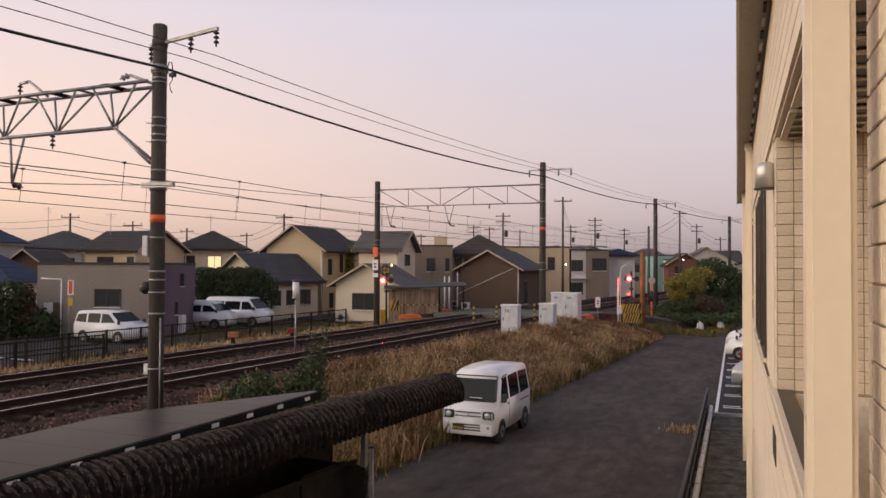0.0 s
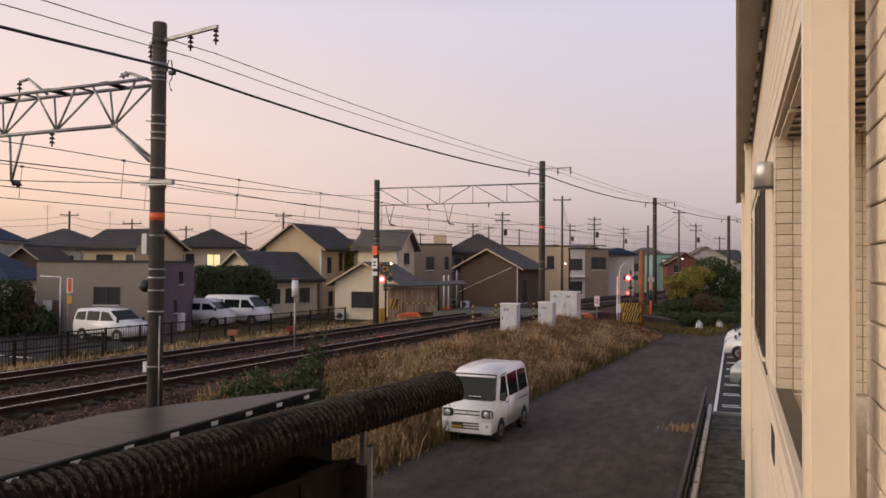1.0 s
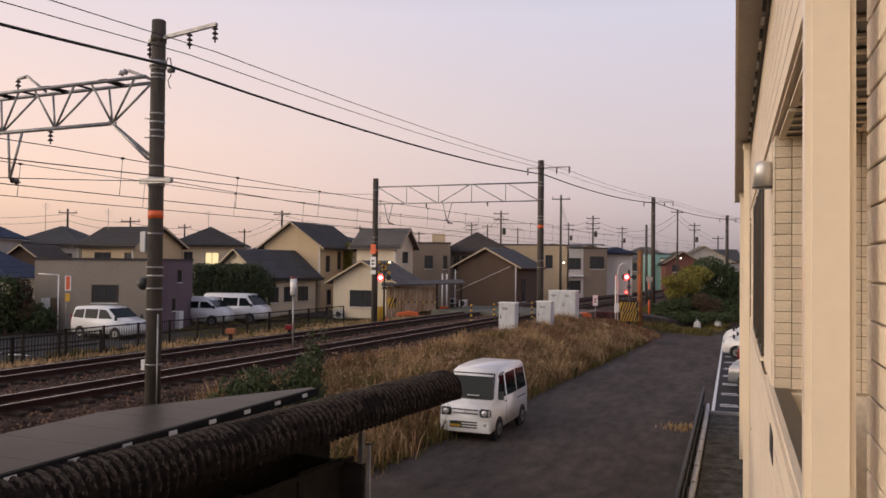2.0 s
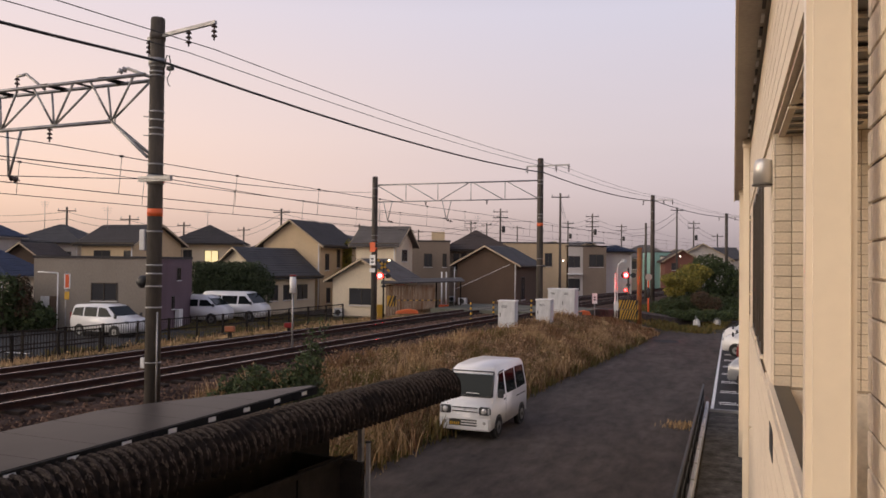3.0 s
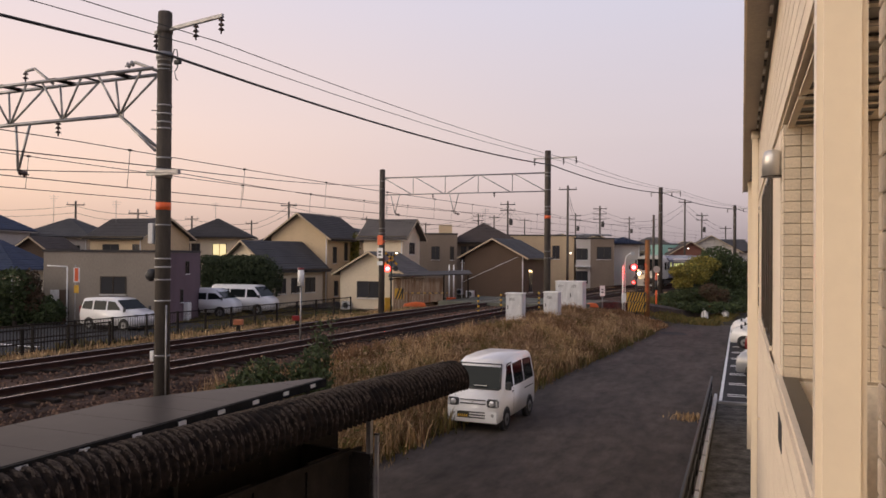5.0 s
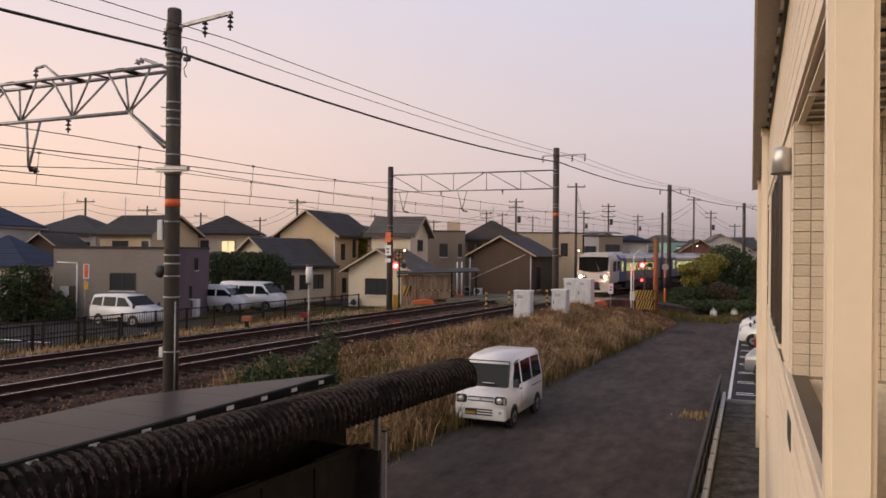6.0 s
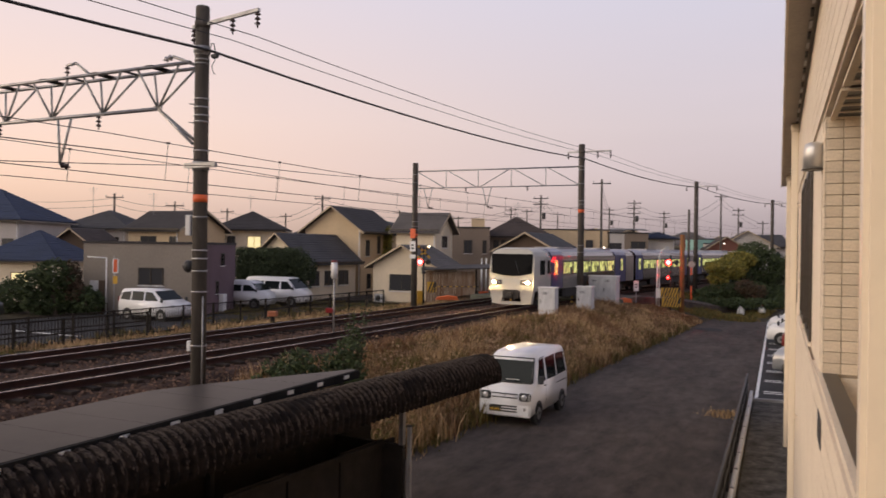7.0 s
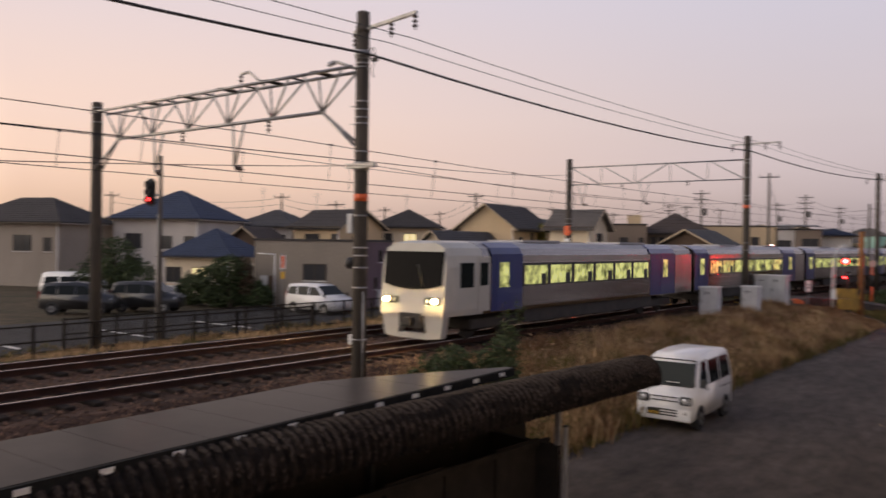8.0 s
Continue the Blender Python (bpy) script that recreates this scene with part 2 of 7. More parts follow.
    flake=mat("moss_flake", (0.1, 0.078, 0.062), (0.025, 0.019, 0.016), 1.0, 0, 5, 60, 0.3, island=True),
    trainwhite=mat("train_front_paint", (0.46, 0.44, 0.39), (0.4, 0.385, 0.345), 0.4, 0, 1, 20, coat=0.15),
    trainsteel=mat("train_steel", (0.32, 0.3, 0.3), (0.24, 0.225, 0.225), 0.24, 1.0, 0.8, 20, streak=(1, 0.2, 6)),
    trainblue=mat("train_blue", (0.012, 0.03, 0.15), (0.01, 0.024, 0.12), 0.3, 0, 1, 20, coat=0.3),
    trainupper=mat("train_upper_side", (0.46, 0.44, 0.44), (0.38, 0.365, 0.365), 0.28, 1.0, 1, 20),
    trainroof=mat("train_roof", (0.4, 0.385, 0.39), (0.33, 0.32, 0.325), 0.5, 0.3, 1, 20),
    under=mat("underframe", (0.035, 0.032, 0.03), (0.05, 0.045, 0.04), 0.8, 0.2, 2, 20),
)

for key, size, lo, hi, st in (("asphalt", 2.2, 0.6, 1.45, (1.3, 0.5, 1)), ("ballast", 4.0, 0.55, 1.5, (1, 1, 1)), ("soil", 1.5, 0.5, 1.5, (1, 1, 1)), ("gravel", 9.0, 0.6, 1.5, (1, 1, 1)), ("concrete", 3.0, 0.7, 1.3, (1, 1, 0.25)), ("cabinet", 2.5, 0.82, 1.1, (2, 2, 0.5)), ("panel", 1.6, 0.5, 1.7, (1, 1, 1))):
    mottle(M[key], size, lo, hi, st)


# ---- mesh helpers ----
def box(bm, x0, x1, y0, y1, z0, z1, m=None):
    vs = [bm.verts.new((m @ Vector(p)) if m else p) for p in ((x0, y0, z0), (x1, y0, z0), (x1, y1, z0), (x0, y1, z0), (x0, y0, z1), (x1, y0, z1), (x1, y1, z1), (x0, y1, z1))]
    for q in ((3, 2, 1, 0), (4, 5, 6, 7), (0, 1, 5, 4), (1, 2, 6, 5), (2, 3, 7, 6), (3, 0, 4, 7)):
        bm.faces.new([vs[i] for i in q])
    return bm


def cable(bm, pts, r, n=5):
    """One bent tube through many points."""
    rings = []
    pts = [Vector(p) for p in pts]
    for i, p in enumerate(pts):
        d = (pts[min(i + 1, len(pts) - 1)] - pts[max(i - 1, 0)]).normalized()
        u = d.cross(Vector((0.13, 0.21, 1))).normalized()
        v = d.cross(u)
        rings.append([bm.verts.new(p + (u * math.cos(2 * math.pi * k / n) + v * math.sin(2 * math.pi * k / n)) * r) for k in range(n)])
    for a, b in zip(rings, rings[1:]):
        for k in range(n):
            bm.faces.new((a[k], a[(k + 1) % n], b[(k + 1) % n], b[k])).smooth = True
    bm.faces.new(rings[0][::-1])
    bm.faces.new(rings[-1])
    return bm


def tube(bm, a, b, r, r2=None, n=8, smooth=True):
    a, b = Vector(a), Vector(b)
    d = (b - a).normalized()
    u = d.orthogonal().normalized()
    v = d.cross(u)
    r2 = r if r2 is None else r2
    rings = [[bm.verts.new(p + (u * math.cos(2 * math.pi * i / n) + v * math.sin(2 * math.pi * i / n)) * rr) for i in range(n)] for p, rr in ((a, r), (b, r2))]
    for i in range(n):
        f = bm.faces.new((rings[0][i], rings[0][(i + 1) % n], rings[1][(i + 1) % n], rings[1][i]))
        f.smooth = smooth
    bm.faces.new(rings[0][::-1])
    bm.faces.new(rings[1])
    return bm


def lathe(bm, prof, n=16, m=None):
    """Turns (radius, z) pairs round the z axis."""
    rings = []
    for r, z in prof:
        ring = [Vector((r * math.cos(2 * math.pi * i / n), r * math.sin(2 * math.pi * i / n), z)) for i in range(n)]
        rings.append([bm.verts.new(m @ p if m else p) for p in ring])
    for a, b in zip(rings, rings[1:]):
        for i in range(n):
            bm.faces.new((a[i], a[(i + 1) % n], b[(i + 1) % n], b[i])).smooth = True
    bm.faces.new(rings[0][::-1])
    bm.faces.new(rings[-1])
    return bm


def prism(bm, pts, y0, y1, m=None, axis="y"):
    """A polygon of (x, z) drawn out along y, or of (y, z) along x."""
    P = lambda a, b, t: Vector((a, t, b)) if axis == "y" else Vector((t, a, b))
    A = [bm.verts.new(m @ P(a, b, y0) if m else P(a, b, y0)) for a, b in pts]
    B = [bm.verts.new(m @ P(a, b, y1) if m else P(a, b, y1)) for a, b in pts]
    n = len(pts)
    bm.faces.new(A)
    bm.faces.new(B[::-1])
    for i in range(n):
        bm.faces.new((A[(i + 1) % n], A[i], B[i], B[(i + 1) % n]))
    return bm


def bevel(bm, w, seg=2):
    bmesh.ops.bevel(bm, geom=bm.edges[:], offset=w, segments=seg, affect="EDGES", clamp_overlap=True)
    return bm


def nb():
    return bmesh.new()


def part(name, bm, material, parent=None, label="", smooth=False, m=None):
    me = bpy.data.meshes.new(name)
    bmesh.ops.recalc_face_normals(bm, faces=bm.faces[:])
    if smooth:
        for f in bm.faces:
            f.smooth = True
    bm.to_mesh(me)
    bm.free()
    me.materials.append(M[material] if isinstance(material, str) else material)
    ob = new(name, me)
    if parent:
        ob.parent = parent
    if m:
        ob.matrix_basis = m
    if label:
        ob["label"] = label
    return ob


def thing(name, m, label, category, group="", kind=""):
    e = new(name)
    e.empty_display_size = 0.2
    e.matrix_basis = m
    return tagged(e, label, category, group, kind)


def setting(name, bm, material, label, m=None):
    return tagged(part(name, bm, material, None, m=m), label, name.split("_")[0], "", "structure")


def raw(name, verts, faces, material, parent=None):
    me = bpy.data.meshes.new(name)
    me.from_pydata(verts, [], faces)
    me.materials.append(M[material])
    ob = new(name, me)
    if parent:
        ob.parent = parent
    return ob


# ---- the plan: the railway line, straight and then bending away to the right ----
HEAD, RAD, RAIL = radians(24.5), 600.0, 1.55
BEND = 220.0


def track(s, off=0.0, z=0.0):
    """A place s metres along the line from the crossing's near side, off metres to its right."""
    if s < 0:
        x, y, a = 2 + s * math.sin(HEAD), 43 + s * math.cos(HEAD), HEAD
    else:
        q = min(s, BEND)
        a = HEAD + q / RAD
        x = 2 + RAD * (math.cos(HEAD) - math.cos(a)) + (s - q) * math.sin(a)
        y = 43 + RAD * (math.sin(a) - math.sin(HEAD)) + (s - q) * math.cos(a)
    return Vector((x + off * math.cos(a), y - off * math.sin(a), z)), a


def on_track(s, off=0.0, z=0.0, turn=0.0):
    p, a = track(s, off, z)
    return pose(*p, 0, 0, -math.degrees(a) + turn)


NEAR, FAR = -0.55, -4.5  # centre lines of the two tracks
BLD = pose(0, 0, 0, 0, 0, -20.3)  # the building's and the road's own axes: x away from the road, y along it


def ground_z(off):
    prof = [(-4000, 0.6), (-11, 0.6), (-8.5, 0.95), (-6.5, 1.12), (1.6, 1.12), (2.6, 1.02), (4.2, 0.75), (7.2, 0.0), (400, 0.0)]
    for (a, za), (b, zb) in zip(prof, prof[1:]):
        if off <= b:
            return za + (zb - za) * max(0, off - a) / (b - a)
    return 0.0


def ground():
    offs = [-4000, -1200, -400, -150, -60, -30, -18, -11, -9.7, -8.5, -7.5, -6.5, -2, 1.6, 2.1, 2.6, 3.4, 4.2, 5.2, 6.2, 7.2, 9, 14, 30, 80, 200, 400]
    ss = [-2500, -800, -300, -150, -100] + list(range(-80, 160, 4)) + [180, 220, 300, 500, 1000, 3000]
    V, F = [], []
    for s in ss:
        for o in offs:
            p, _ = track(s, o)
            w = noise.noise((p.x * 0.35, p.y * 0.35, 1.0)) * 0.07 if -11 < o < 7 else 0
            V.append((p.x, p.y, ground_z(o) + w))
    n = len(offs)
    for i in range(len(ss) - 1):
        for j in range(n - 1):
            F.append((i * n + j, i * n + j + 1, (i + 1) * n + j + 1, (i + 1) * n + j))
    return tagged(raw("ground", V, F, "soil"), "brown earth with dry grass along the railway", "ground", "", "structure")


def strip(bm, s0, s1, step, prof):
    """Draws a closed (offset, z) outline out along the line."""
    n = max(1, round((s1 - s0) / step))
    rings = []
    for i in range(n + 1):
        s = s0 + (s1 - s0) * i / n
        rings.append([bm.verts.new(track(s, o, z)[0]) for o, z in prof])
    k = len(prof)
    for a, b in zip(rings, rings[1:]):
        for i in range(k):
            bm.faces.new((a[i], a[(i + 1) % k], b[(i + 1) % k], b[i]))
    bm.faces.new(rings[0])
    bm.faces.new(rings[-1][::-1])
    return bm


def railway():
    setting("ballast_bed", strip(nb(), -75, 190, 4, [(-7.0, 1.0), (-6.2, 1.3), (1.0, 1.3), (2.0, 1.0)]), "ballast", "rust-brown crushed stone ballast under two tracks")
    for c in (NEAR, FAR):
        for side in (-1, 1):
            o = c + side * 0.56
            r = tagged(part("rail", strip(nb(), -75, 190, 4, [(o - 0.06, 1.385), (o - 0.015, 1.41), (o - 0.015, 1.5), (o - 0.034, 1.51), (o - 0.034, 1.54), (o + 0.034, 1.54), (o + 0.034, 1.51), (o + 0.015, 1.5), (o + 0.015, 1.41), (o + 0.06, 1.385)]), "rail"), "rusty steel rail with a worn bright head", "rail", "rails of the two tracks")
            part("rail_head", strip(nb(), -75, 190, 4, [(o - 0.033, 1.541), (o - 0.028, 1.552), (o + 0.028, 1.552), (o + 0.033, 1.541)]), "railtop", r, "bright worn running surface")
    # sleepers
    for c in (NEAR, FAR):
        bed = thing("sleeper_row", pose(0, 0, 0), "weathered sleepers sunk in ballast under the rails", "sleepers")
        me = None
        for i in range(150):
            s = -34 + i * 0.62
            if 9.6 < s < 17.4:
                continue
            if me is None:
                ob = part("sleeper", bevel(box(nb(), -1.0, 1.0, -0.11, 0.11, 1.22, 1.385), 0.02, 1), "sleeper", bed)
                me = ob.data
            else:
                ob = new("sleeper", me)
                ob.parent = bed
            ob.matrix_basis = on_track(s, c, 0)
    # loose stones on the near shoulder and between the rails
    rng = np.random.default_rng(5)
    V, F = [], []
    base = np.array([(1, 0, 0), (-1, 0, 0), (0, 1, 0), (0, -1, 0), (0, 0, 1), (0, 0, -1)], float)
    tri = [(0, 2, 4), (2, 1, 4), (1, 3, 4), (3, 0, 4), (2, 0, 5), (1, 2, 5), (3, 1, 5), (0, 3, 5)]
    for i in range(24000):
        s = rng.uniform(-44, 12) if i % 3 else rng.uniform(-40, -8)
        o = rng.uniform(-7, 2.4) if i < 15000 else rng.uniform(1.0, 5.5)
        if i >= 15000:
            s = rng.uniform(-42, -20)
        p, _ = track(s, o, 1.31 if -6.2 < o < 1.0 else max(ground_z(o) + 0.02, 1.3 - max(o - 1.0, -6.2 - o) * 0.29))
        r = rng.uniform(0.025, 0.06)
        k = len(V)
        for b in base * rng.uniform(0.6, 1.2, (6, 1)) * r:
            V.append((p.x + b[0], p.y + b[1], p.z + b[2]))
        F += [(a + k, b + k, c + k) for a, b, c in tri]
    tagged(raw("ballast_stones", V, F, "stone"), "loose rust-stained crushed ballast stones round the rails", "ballast", "", "stuff")
    # level crossing deck
    deck = thing("level_crossing_deck", pose(0, 0, 0), "worn concrete panels of a level crossing between rails", "crossing")
    for o0, o1 in ((-7.5, FAR - 0.64), (FAR - 0.48, FAR + 0.48), (FAR + 0.64, NEAR - 0.64), (NEAR - 0.48, NEAR + 0.48), (NEAR + 0.64, 2.6)):
        for k in range(4):
            part("slab", strip(nb(), 9.8 + k * 1.85, 9.8 + k * 1.85 + 1.8, 2, [(o0, 1.2), (o0, 1.54), (o1, 1.54), (o1, 1.2)]), "slab", deck)


def lot():
    # asphalt yard with its ramp up to the crossing
    bm = nb()
    V = [(-0.6, -12, 0.012), (-14, -12, 0.012), (-14, 8, 0.012)]
    pts = []
    for s in range(-50, 20, 2):
        p, _ = track(s, 6.9 + 0.35 * noise.noise((s * 0.23, 3.1, 0)))
        pts.append((p.x, p.y))
    inv = BLD.inverted()
    left = [inv @ Vector((x, y, 0)) for x, y in pts]
    rows = []
    for p in left:
        xr = -0.75
        if p.x < xr - 0.5 and -14 < p.y < 62:
            rows.append([(p.x + (xr - p.x) * k / 8, p.y) for k in range(9)])
    vs = [[bm.verts.new((x, y, 0.012 + 0.012 * noise.noise((x * 0.2, y * 0.2, 0)))) for x, y in r] for r in rows]
    for a, b in zip(vs, vs[1:]):
        for i in range(8):
            bm.faces.new((a[i], a[i + 1], b[i + 1], b[i]))
    setting("road_yard", bm, "asphalt", "worn dark grey asphalt yard road", BLD)
    # ramp to the crossing
    bm = nb()
    top, low = [], []
    for o, z in ((2.62, 1.53), (4.0, 1.35), (6.0, 0.8), (8.0, 0.32), (10.5, 0.03)):
        q = [track(s + (o - 2.6) * 1.9, o, z)[0] for s in (15.4, 16.1, 16.8, 17.4)]
        top.append([bm.verts.new(p) for p in q])
        low.append([bm.verts.new((p.x, p.y, -0.1)) for p in q])
    for a, b in zip(top, top[1:]):
        for i in range(3):
            bm.faces.new((a[i], a[i + 1], b[i + 1], b[i]))
    for k in (0, 3):
        for i in range(4):
            bm.faces.new((top[i][k], top[i + 1][k], low[i + 1][k], low[i][k]))
    setting("road_ramp", bm, "asphalt", "asphalt ramp rising to the level crossing")
    # far street beyond the crossing
    bm = nb()
    rr = []
    for o, z in ((-7.5, 1.5), (-10, 1.2), (-13, 0.7), (-60, 0.63)):
        rr.append([bm.verts.new(track(s, o, z)[0]) for s in (10.2, 17.2)])
    for a, b in zip(rr, rr[1:]):
        bm.faces.new((a[0], a[1], b[1], b[0]))
    setting("road_far", bm, "asphalt", "narrow asphalt street between the houses")
    setting("road_far_lot", strip(nb(), -62, -4, 4, [(-23, 0.5), (-23, 0.63), (-12.8, 0.66), (-12.8, 0.5)]), "patch", "dark asphalt car park beyond the railway fence")
    for k in range(9):
        tagged(part("painted_line", strip(nb(), -58 + k * 5.2, -57.85 + k * 5.2, 1, [(-18.5, 0.63), (-18.5, 0.662), (-14, 0.675), (-14, 0.63)]), "white"), "white painted parking bay line", "marking", "parking bay lines", "structure")
    # worn patches of the yard
    for k, (x, y, w, d, a) in enumerate(((-3.9, 50.5, 1.5, 2.2, 30), (-5.2, 53.5, 0.9, 1.5, 10))):
        b = nb()
        rim = [b.verts.new((w / 2 * math.cos(q) * (1 + 0.3 * noise.noise((q, k, 0))), d / 2 * math.sin(q) * (1 + 0.3 * noise.noise((k, q, 1))), 0)) for q in np.linspace(0, 2 * math.pi, 18, endpoint=False)]
        b.faces.new(rim)
        tagged(part("asphalt_patch", b, "patch", m=BLD @ pose(x, y, 0.034, 0, 0, a)), "darker mended patch in the asphalt", "road", "", "structure")
    # gravel strip along the building, kerb and parking lot beyond its end
    setting("ground_gravel", box(nb(), -0.7, 0.25, -10, 27, -0.1, 0.02, None), "gravel", "grey gravel strip along the building", BLD)
    setting("road_parking", box(nb(), -0.72, 12, 27.2, 60, -0.1, 0.022), "patch", "dark asphalt parking lot with white lines", BLD)
    setting("kerb_end", box(nb(), -0.72, 12, 27.0, 27.2, -0.1, 0.1), "kerb", "concrete kerb at the parking lot's end", BLD)
    for k in range(9):
        y = 28.6 + k * 2.6
        for j in (0, 0.35):
            tagged(part("painted_line", box(nb(), -0.45, 4.6 if j == 0 else 0.1, y + j, y + j + 0.1, 0.02, 0.028), "white", m=BLD), "white painted parking bay line", "marking", "parking bay lines", "structure")
    tagged(part("painted_edge", box(nb(), -0.7, -0.6, 27.3, 58, 0.02, 0.03), "white", m=BLD), "white edge line of the parking lot", "marking", "", "structure")


def kerb_fence():
    # low black barrier on white posts beside the yard
    t = thing("low_barrier", BLD, "low black steel barrier on white concrete blocks", "barrier")
    for k in range(16):
        y = 4.5 + k * 1.45
        part("block", bevel(box(nb(), -0.84, -0.75, y, y + 1.3, 0.0, 0.26), 0.015, 1), "white", t)
        part("post", tube(nb(), (-0.92, y + 0.5, 0), (-0.92, y + 0.5, 0.82), 0.03), "mesh", t)
    for z in (0.45, 0.8):
        part("bar", tube(nb(), (-0.92, 3.5, z), (-0.92, 27.5, z), 0.035), "black", t)
    part("mesh_panel", box(nb(), -0.935, -0.905, 3.5, 27.5, 0.1, 0.8), "mesh", t)


ground()
railway()
lot()
kerb_fence()


# ---- the building beside the camera ----
WV, REC0, REC1, WEND = 0.25, 1.865, 5.9, 24.0


def building():
    def w(name, bm, mt, label):
        return setting(name, bm, mt, label, BLD)
    w("wall_near", box(nb(), WV + 0.012, 8, -6, REC0 - 0.02, 0, 6.6), "joint", "cream tiled wall of the building")
    w("wall_far", box(nb(), WV, 8, REC1 + 0.3, WEND, 0, 6.6), "cream", "cream rendered wall with windows")
    w("wall_recess_end", box(nb(), WV + 0.012, 1.7, REC1 + 0.012, REC1 + 0.3, 2.9, 5.66), "joint", "cream tiled end wall of a recessed balcony")
    w("wall_recess_back", box(nb(), 1.7, 1.9, REC0 - 0.02, REC1 + 0.3, 2.7, 5.66), "cream", "cream back wall of the recessed balcony")
    w("wall_lintel", box(nb(), WV, 1.9, REC0 - 0.02, REC1 + 0.3, 5.66, 6.6), "cream", "cream lintel wall above the balcony")
    w("wall_below", box(nb(), WV, 1.9, REC0 - 0.02, REC1 + 0.3, 0, 2.9), "cream", "cream wall below the balcony")
    # siding boards of the lintel and the parapet
    for k in range(8):
        z = 5.68 + k * 0.115
        part("siding_board", box(nb(), WV - 0.018, WV - 0.002, REC0, WEND - 0.1, z, z + 0.105), "cream", bpy.data.objects["wall_lintel"])
    par = w("wall_parapet", box(nb(), WV - 0.02, WV + 0.08, REC0 + 0.02, REC1 + 0.9, 2.7, 3.9), "cream", "pale boarded balcony parapet with a dark inner cap")
    for k in range(8):
        z = 2.72 + k * 0.147
        part("siding_board", box(nb(), WV - 0.042, WV - 0.024, REC0 + 0.02, 11.9, z, z + 0.138), "cream", par)
    part("drain_slot", box(nb(), WV - 0.047, WV - 0.0425, 4.92, 5.3, 3.62, 3.79), "black", par)
    part("cap", box(nb(), WV - 0.03, WV + 0.0, REC0 + 0.02, REC1, 3.902, 3.935), "cream", par)
    part("cap_inner", box(nb(), WV + 0.003, WV + 0.1, REC0 + 0.02, REC1, 3.902, 3.925), "brownframe", par)
    w("wall_balcony_inside", box(nb(), WV + 0.085, 1.69, REC1 - 0.05, REC1 + 0.005, 2.75, 3.9), "greypar", "grey-beige inner face of the balcony")
    w("floor_balcony", box(nb(), WV + 0.08, 1.69, REC0, REC1, 2.6, 2.75), "kerb", "grey balcony floor")
    # recess ceiling with its vent frames
    for k in range(3):
        y = REC0 + 0.5 + k * 1.25
        v = thing("ceiling_vent", BLD, "dark slotted vent frame in the balcony ceiling", "vent", "balcony vents")
        part("backing", box(nb(), WV + 0.05, WV + 0.5, y, y + 1.1, 5.645, 5.657), "brownframe", v)
        for j in range(5):
            part("slat", box(nb(), WV + 0.05, WV + 0.5, y + j * 0.25, y + j * 0.25 + 0.05, 5.634, 5.643), "cream", v)
        part("frame", box(nb(), WV + 0.03, WV + 0.07, y - 0.02, y + 1.12, 5.628, 5.644), "cream", v)
    # eaves
    w("roof_soffit", box(nb(), 0.022, WV + 0.02, -6, WEND + 0.6, 6.62, 6.66), "soffit", "grey-brown soffit boards under the eaves")
    w("roof_fascia", box(nb(), 0.0, 0.02, -6, WEND + 0.6, 6.58, 6.86), "cream", "pale fascia board of the eaves")
    w("roof_main", prism(nb(), [(0.0, 6.88), (8, 8.4), (8, 6.7), (0.0, 6.865)], -6, WEND + 0.6), "soffit", "low roof of the building")
    for k in range(60):
        y = 2 + k * 0.36
        part("vent_slot", box(nb(), WV - 0.07, WV - 0.045, y, y + 0.22, 6.606, 6.618), "black" if k % 2 else "white", bpy.data.objects["roof_soffit"])
    # downpipes
    for u, top in ((1.72, 6.6), (12.6, 6.6), (21.0, 6.6)):
        d = thing("downpipe", BLD @ pose(0.17, u, 0), "cream square downpipe fixed to the building wall", "downpipe", "downpipes")
        b = nb()
        box(b, -0.045, 0.045, -0.04, 0.04, 0.0, top)
        bevel(b, 0.012, 2)
        part("pipe", b, "pipe", d, smooth=False)
        if u > 5:
            part("hopper", bevel(box(nb(), -0.058, 0.058, -0.05, 0.05, 6.48, 6.61), 0.015, 1), "pipe", d)
        for z in ((0.9, 2.35, 4.3, 5.4) if u > 5 else (0.9, 2.6)):
            part("clip", box(nb(), -0.055, WV - 0.17, -0.02, 0.02, z, z + 0.03), "pipe", d)
    # windows of the far wall
    for k, u in enumerate((8.4, 10.3, 14.5, 17.2, 20.0)):
        wd = thing("window", BLD @ pose(WV, u, 4.0), "bronze-framed sliding window in the cream wall", "window", "windows of the building")
        part("pane", box(nb(), -0.012, -0.004, -0.7, 0.7, 0.0, 1.5), "wglass", wd)
        for a in (-0.72, 0.0, 0.68):
            part("window_frame", box(nb(), -0.024, -0.002, a, a + 0.04, -0.05, 1.55), "brownframe", wd)
        for z in (-0.05, 1.5):
            part("window_rail", box(nb(), -0.022, -0.003, -0.67, 0.68, z, z + 0.05), "brownframe", wd)
        part("sill", box(nb(), -0.03, -0.003, -0.75, 0.76, -0.09, -0.055), "cream", wd)
    # wall lamp beyond the balcony
    l = thing("wall_lamp", BLD @ pose(WV - 0.055, 6.2, 5.42), "brushed metal cylinder wall lamp, unlit", "lamp")
    part("shade", lathe(nb(), [(0.074, -0.09), (0.066, 0.05), (0.055, 0.088), (0.02, 0.1)], 20), "lampsteel", l)
    part("bracket", tube(nb(), (0, 0, 0.0), (0.085, 0, 0.0), 0.018), "steel", l)
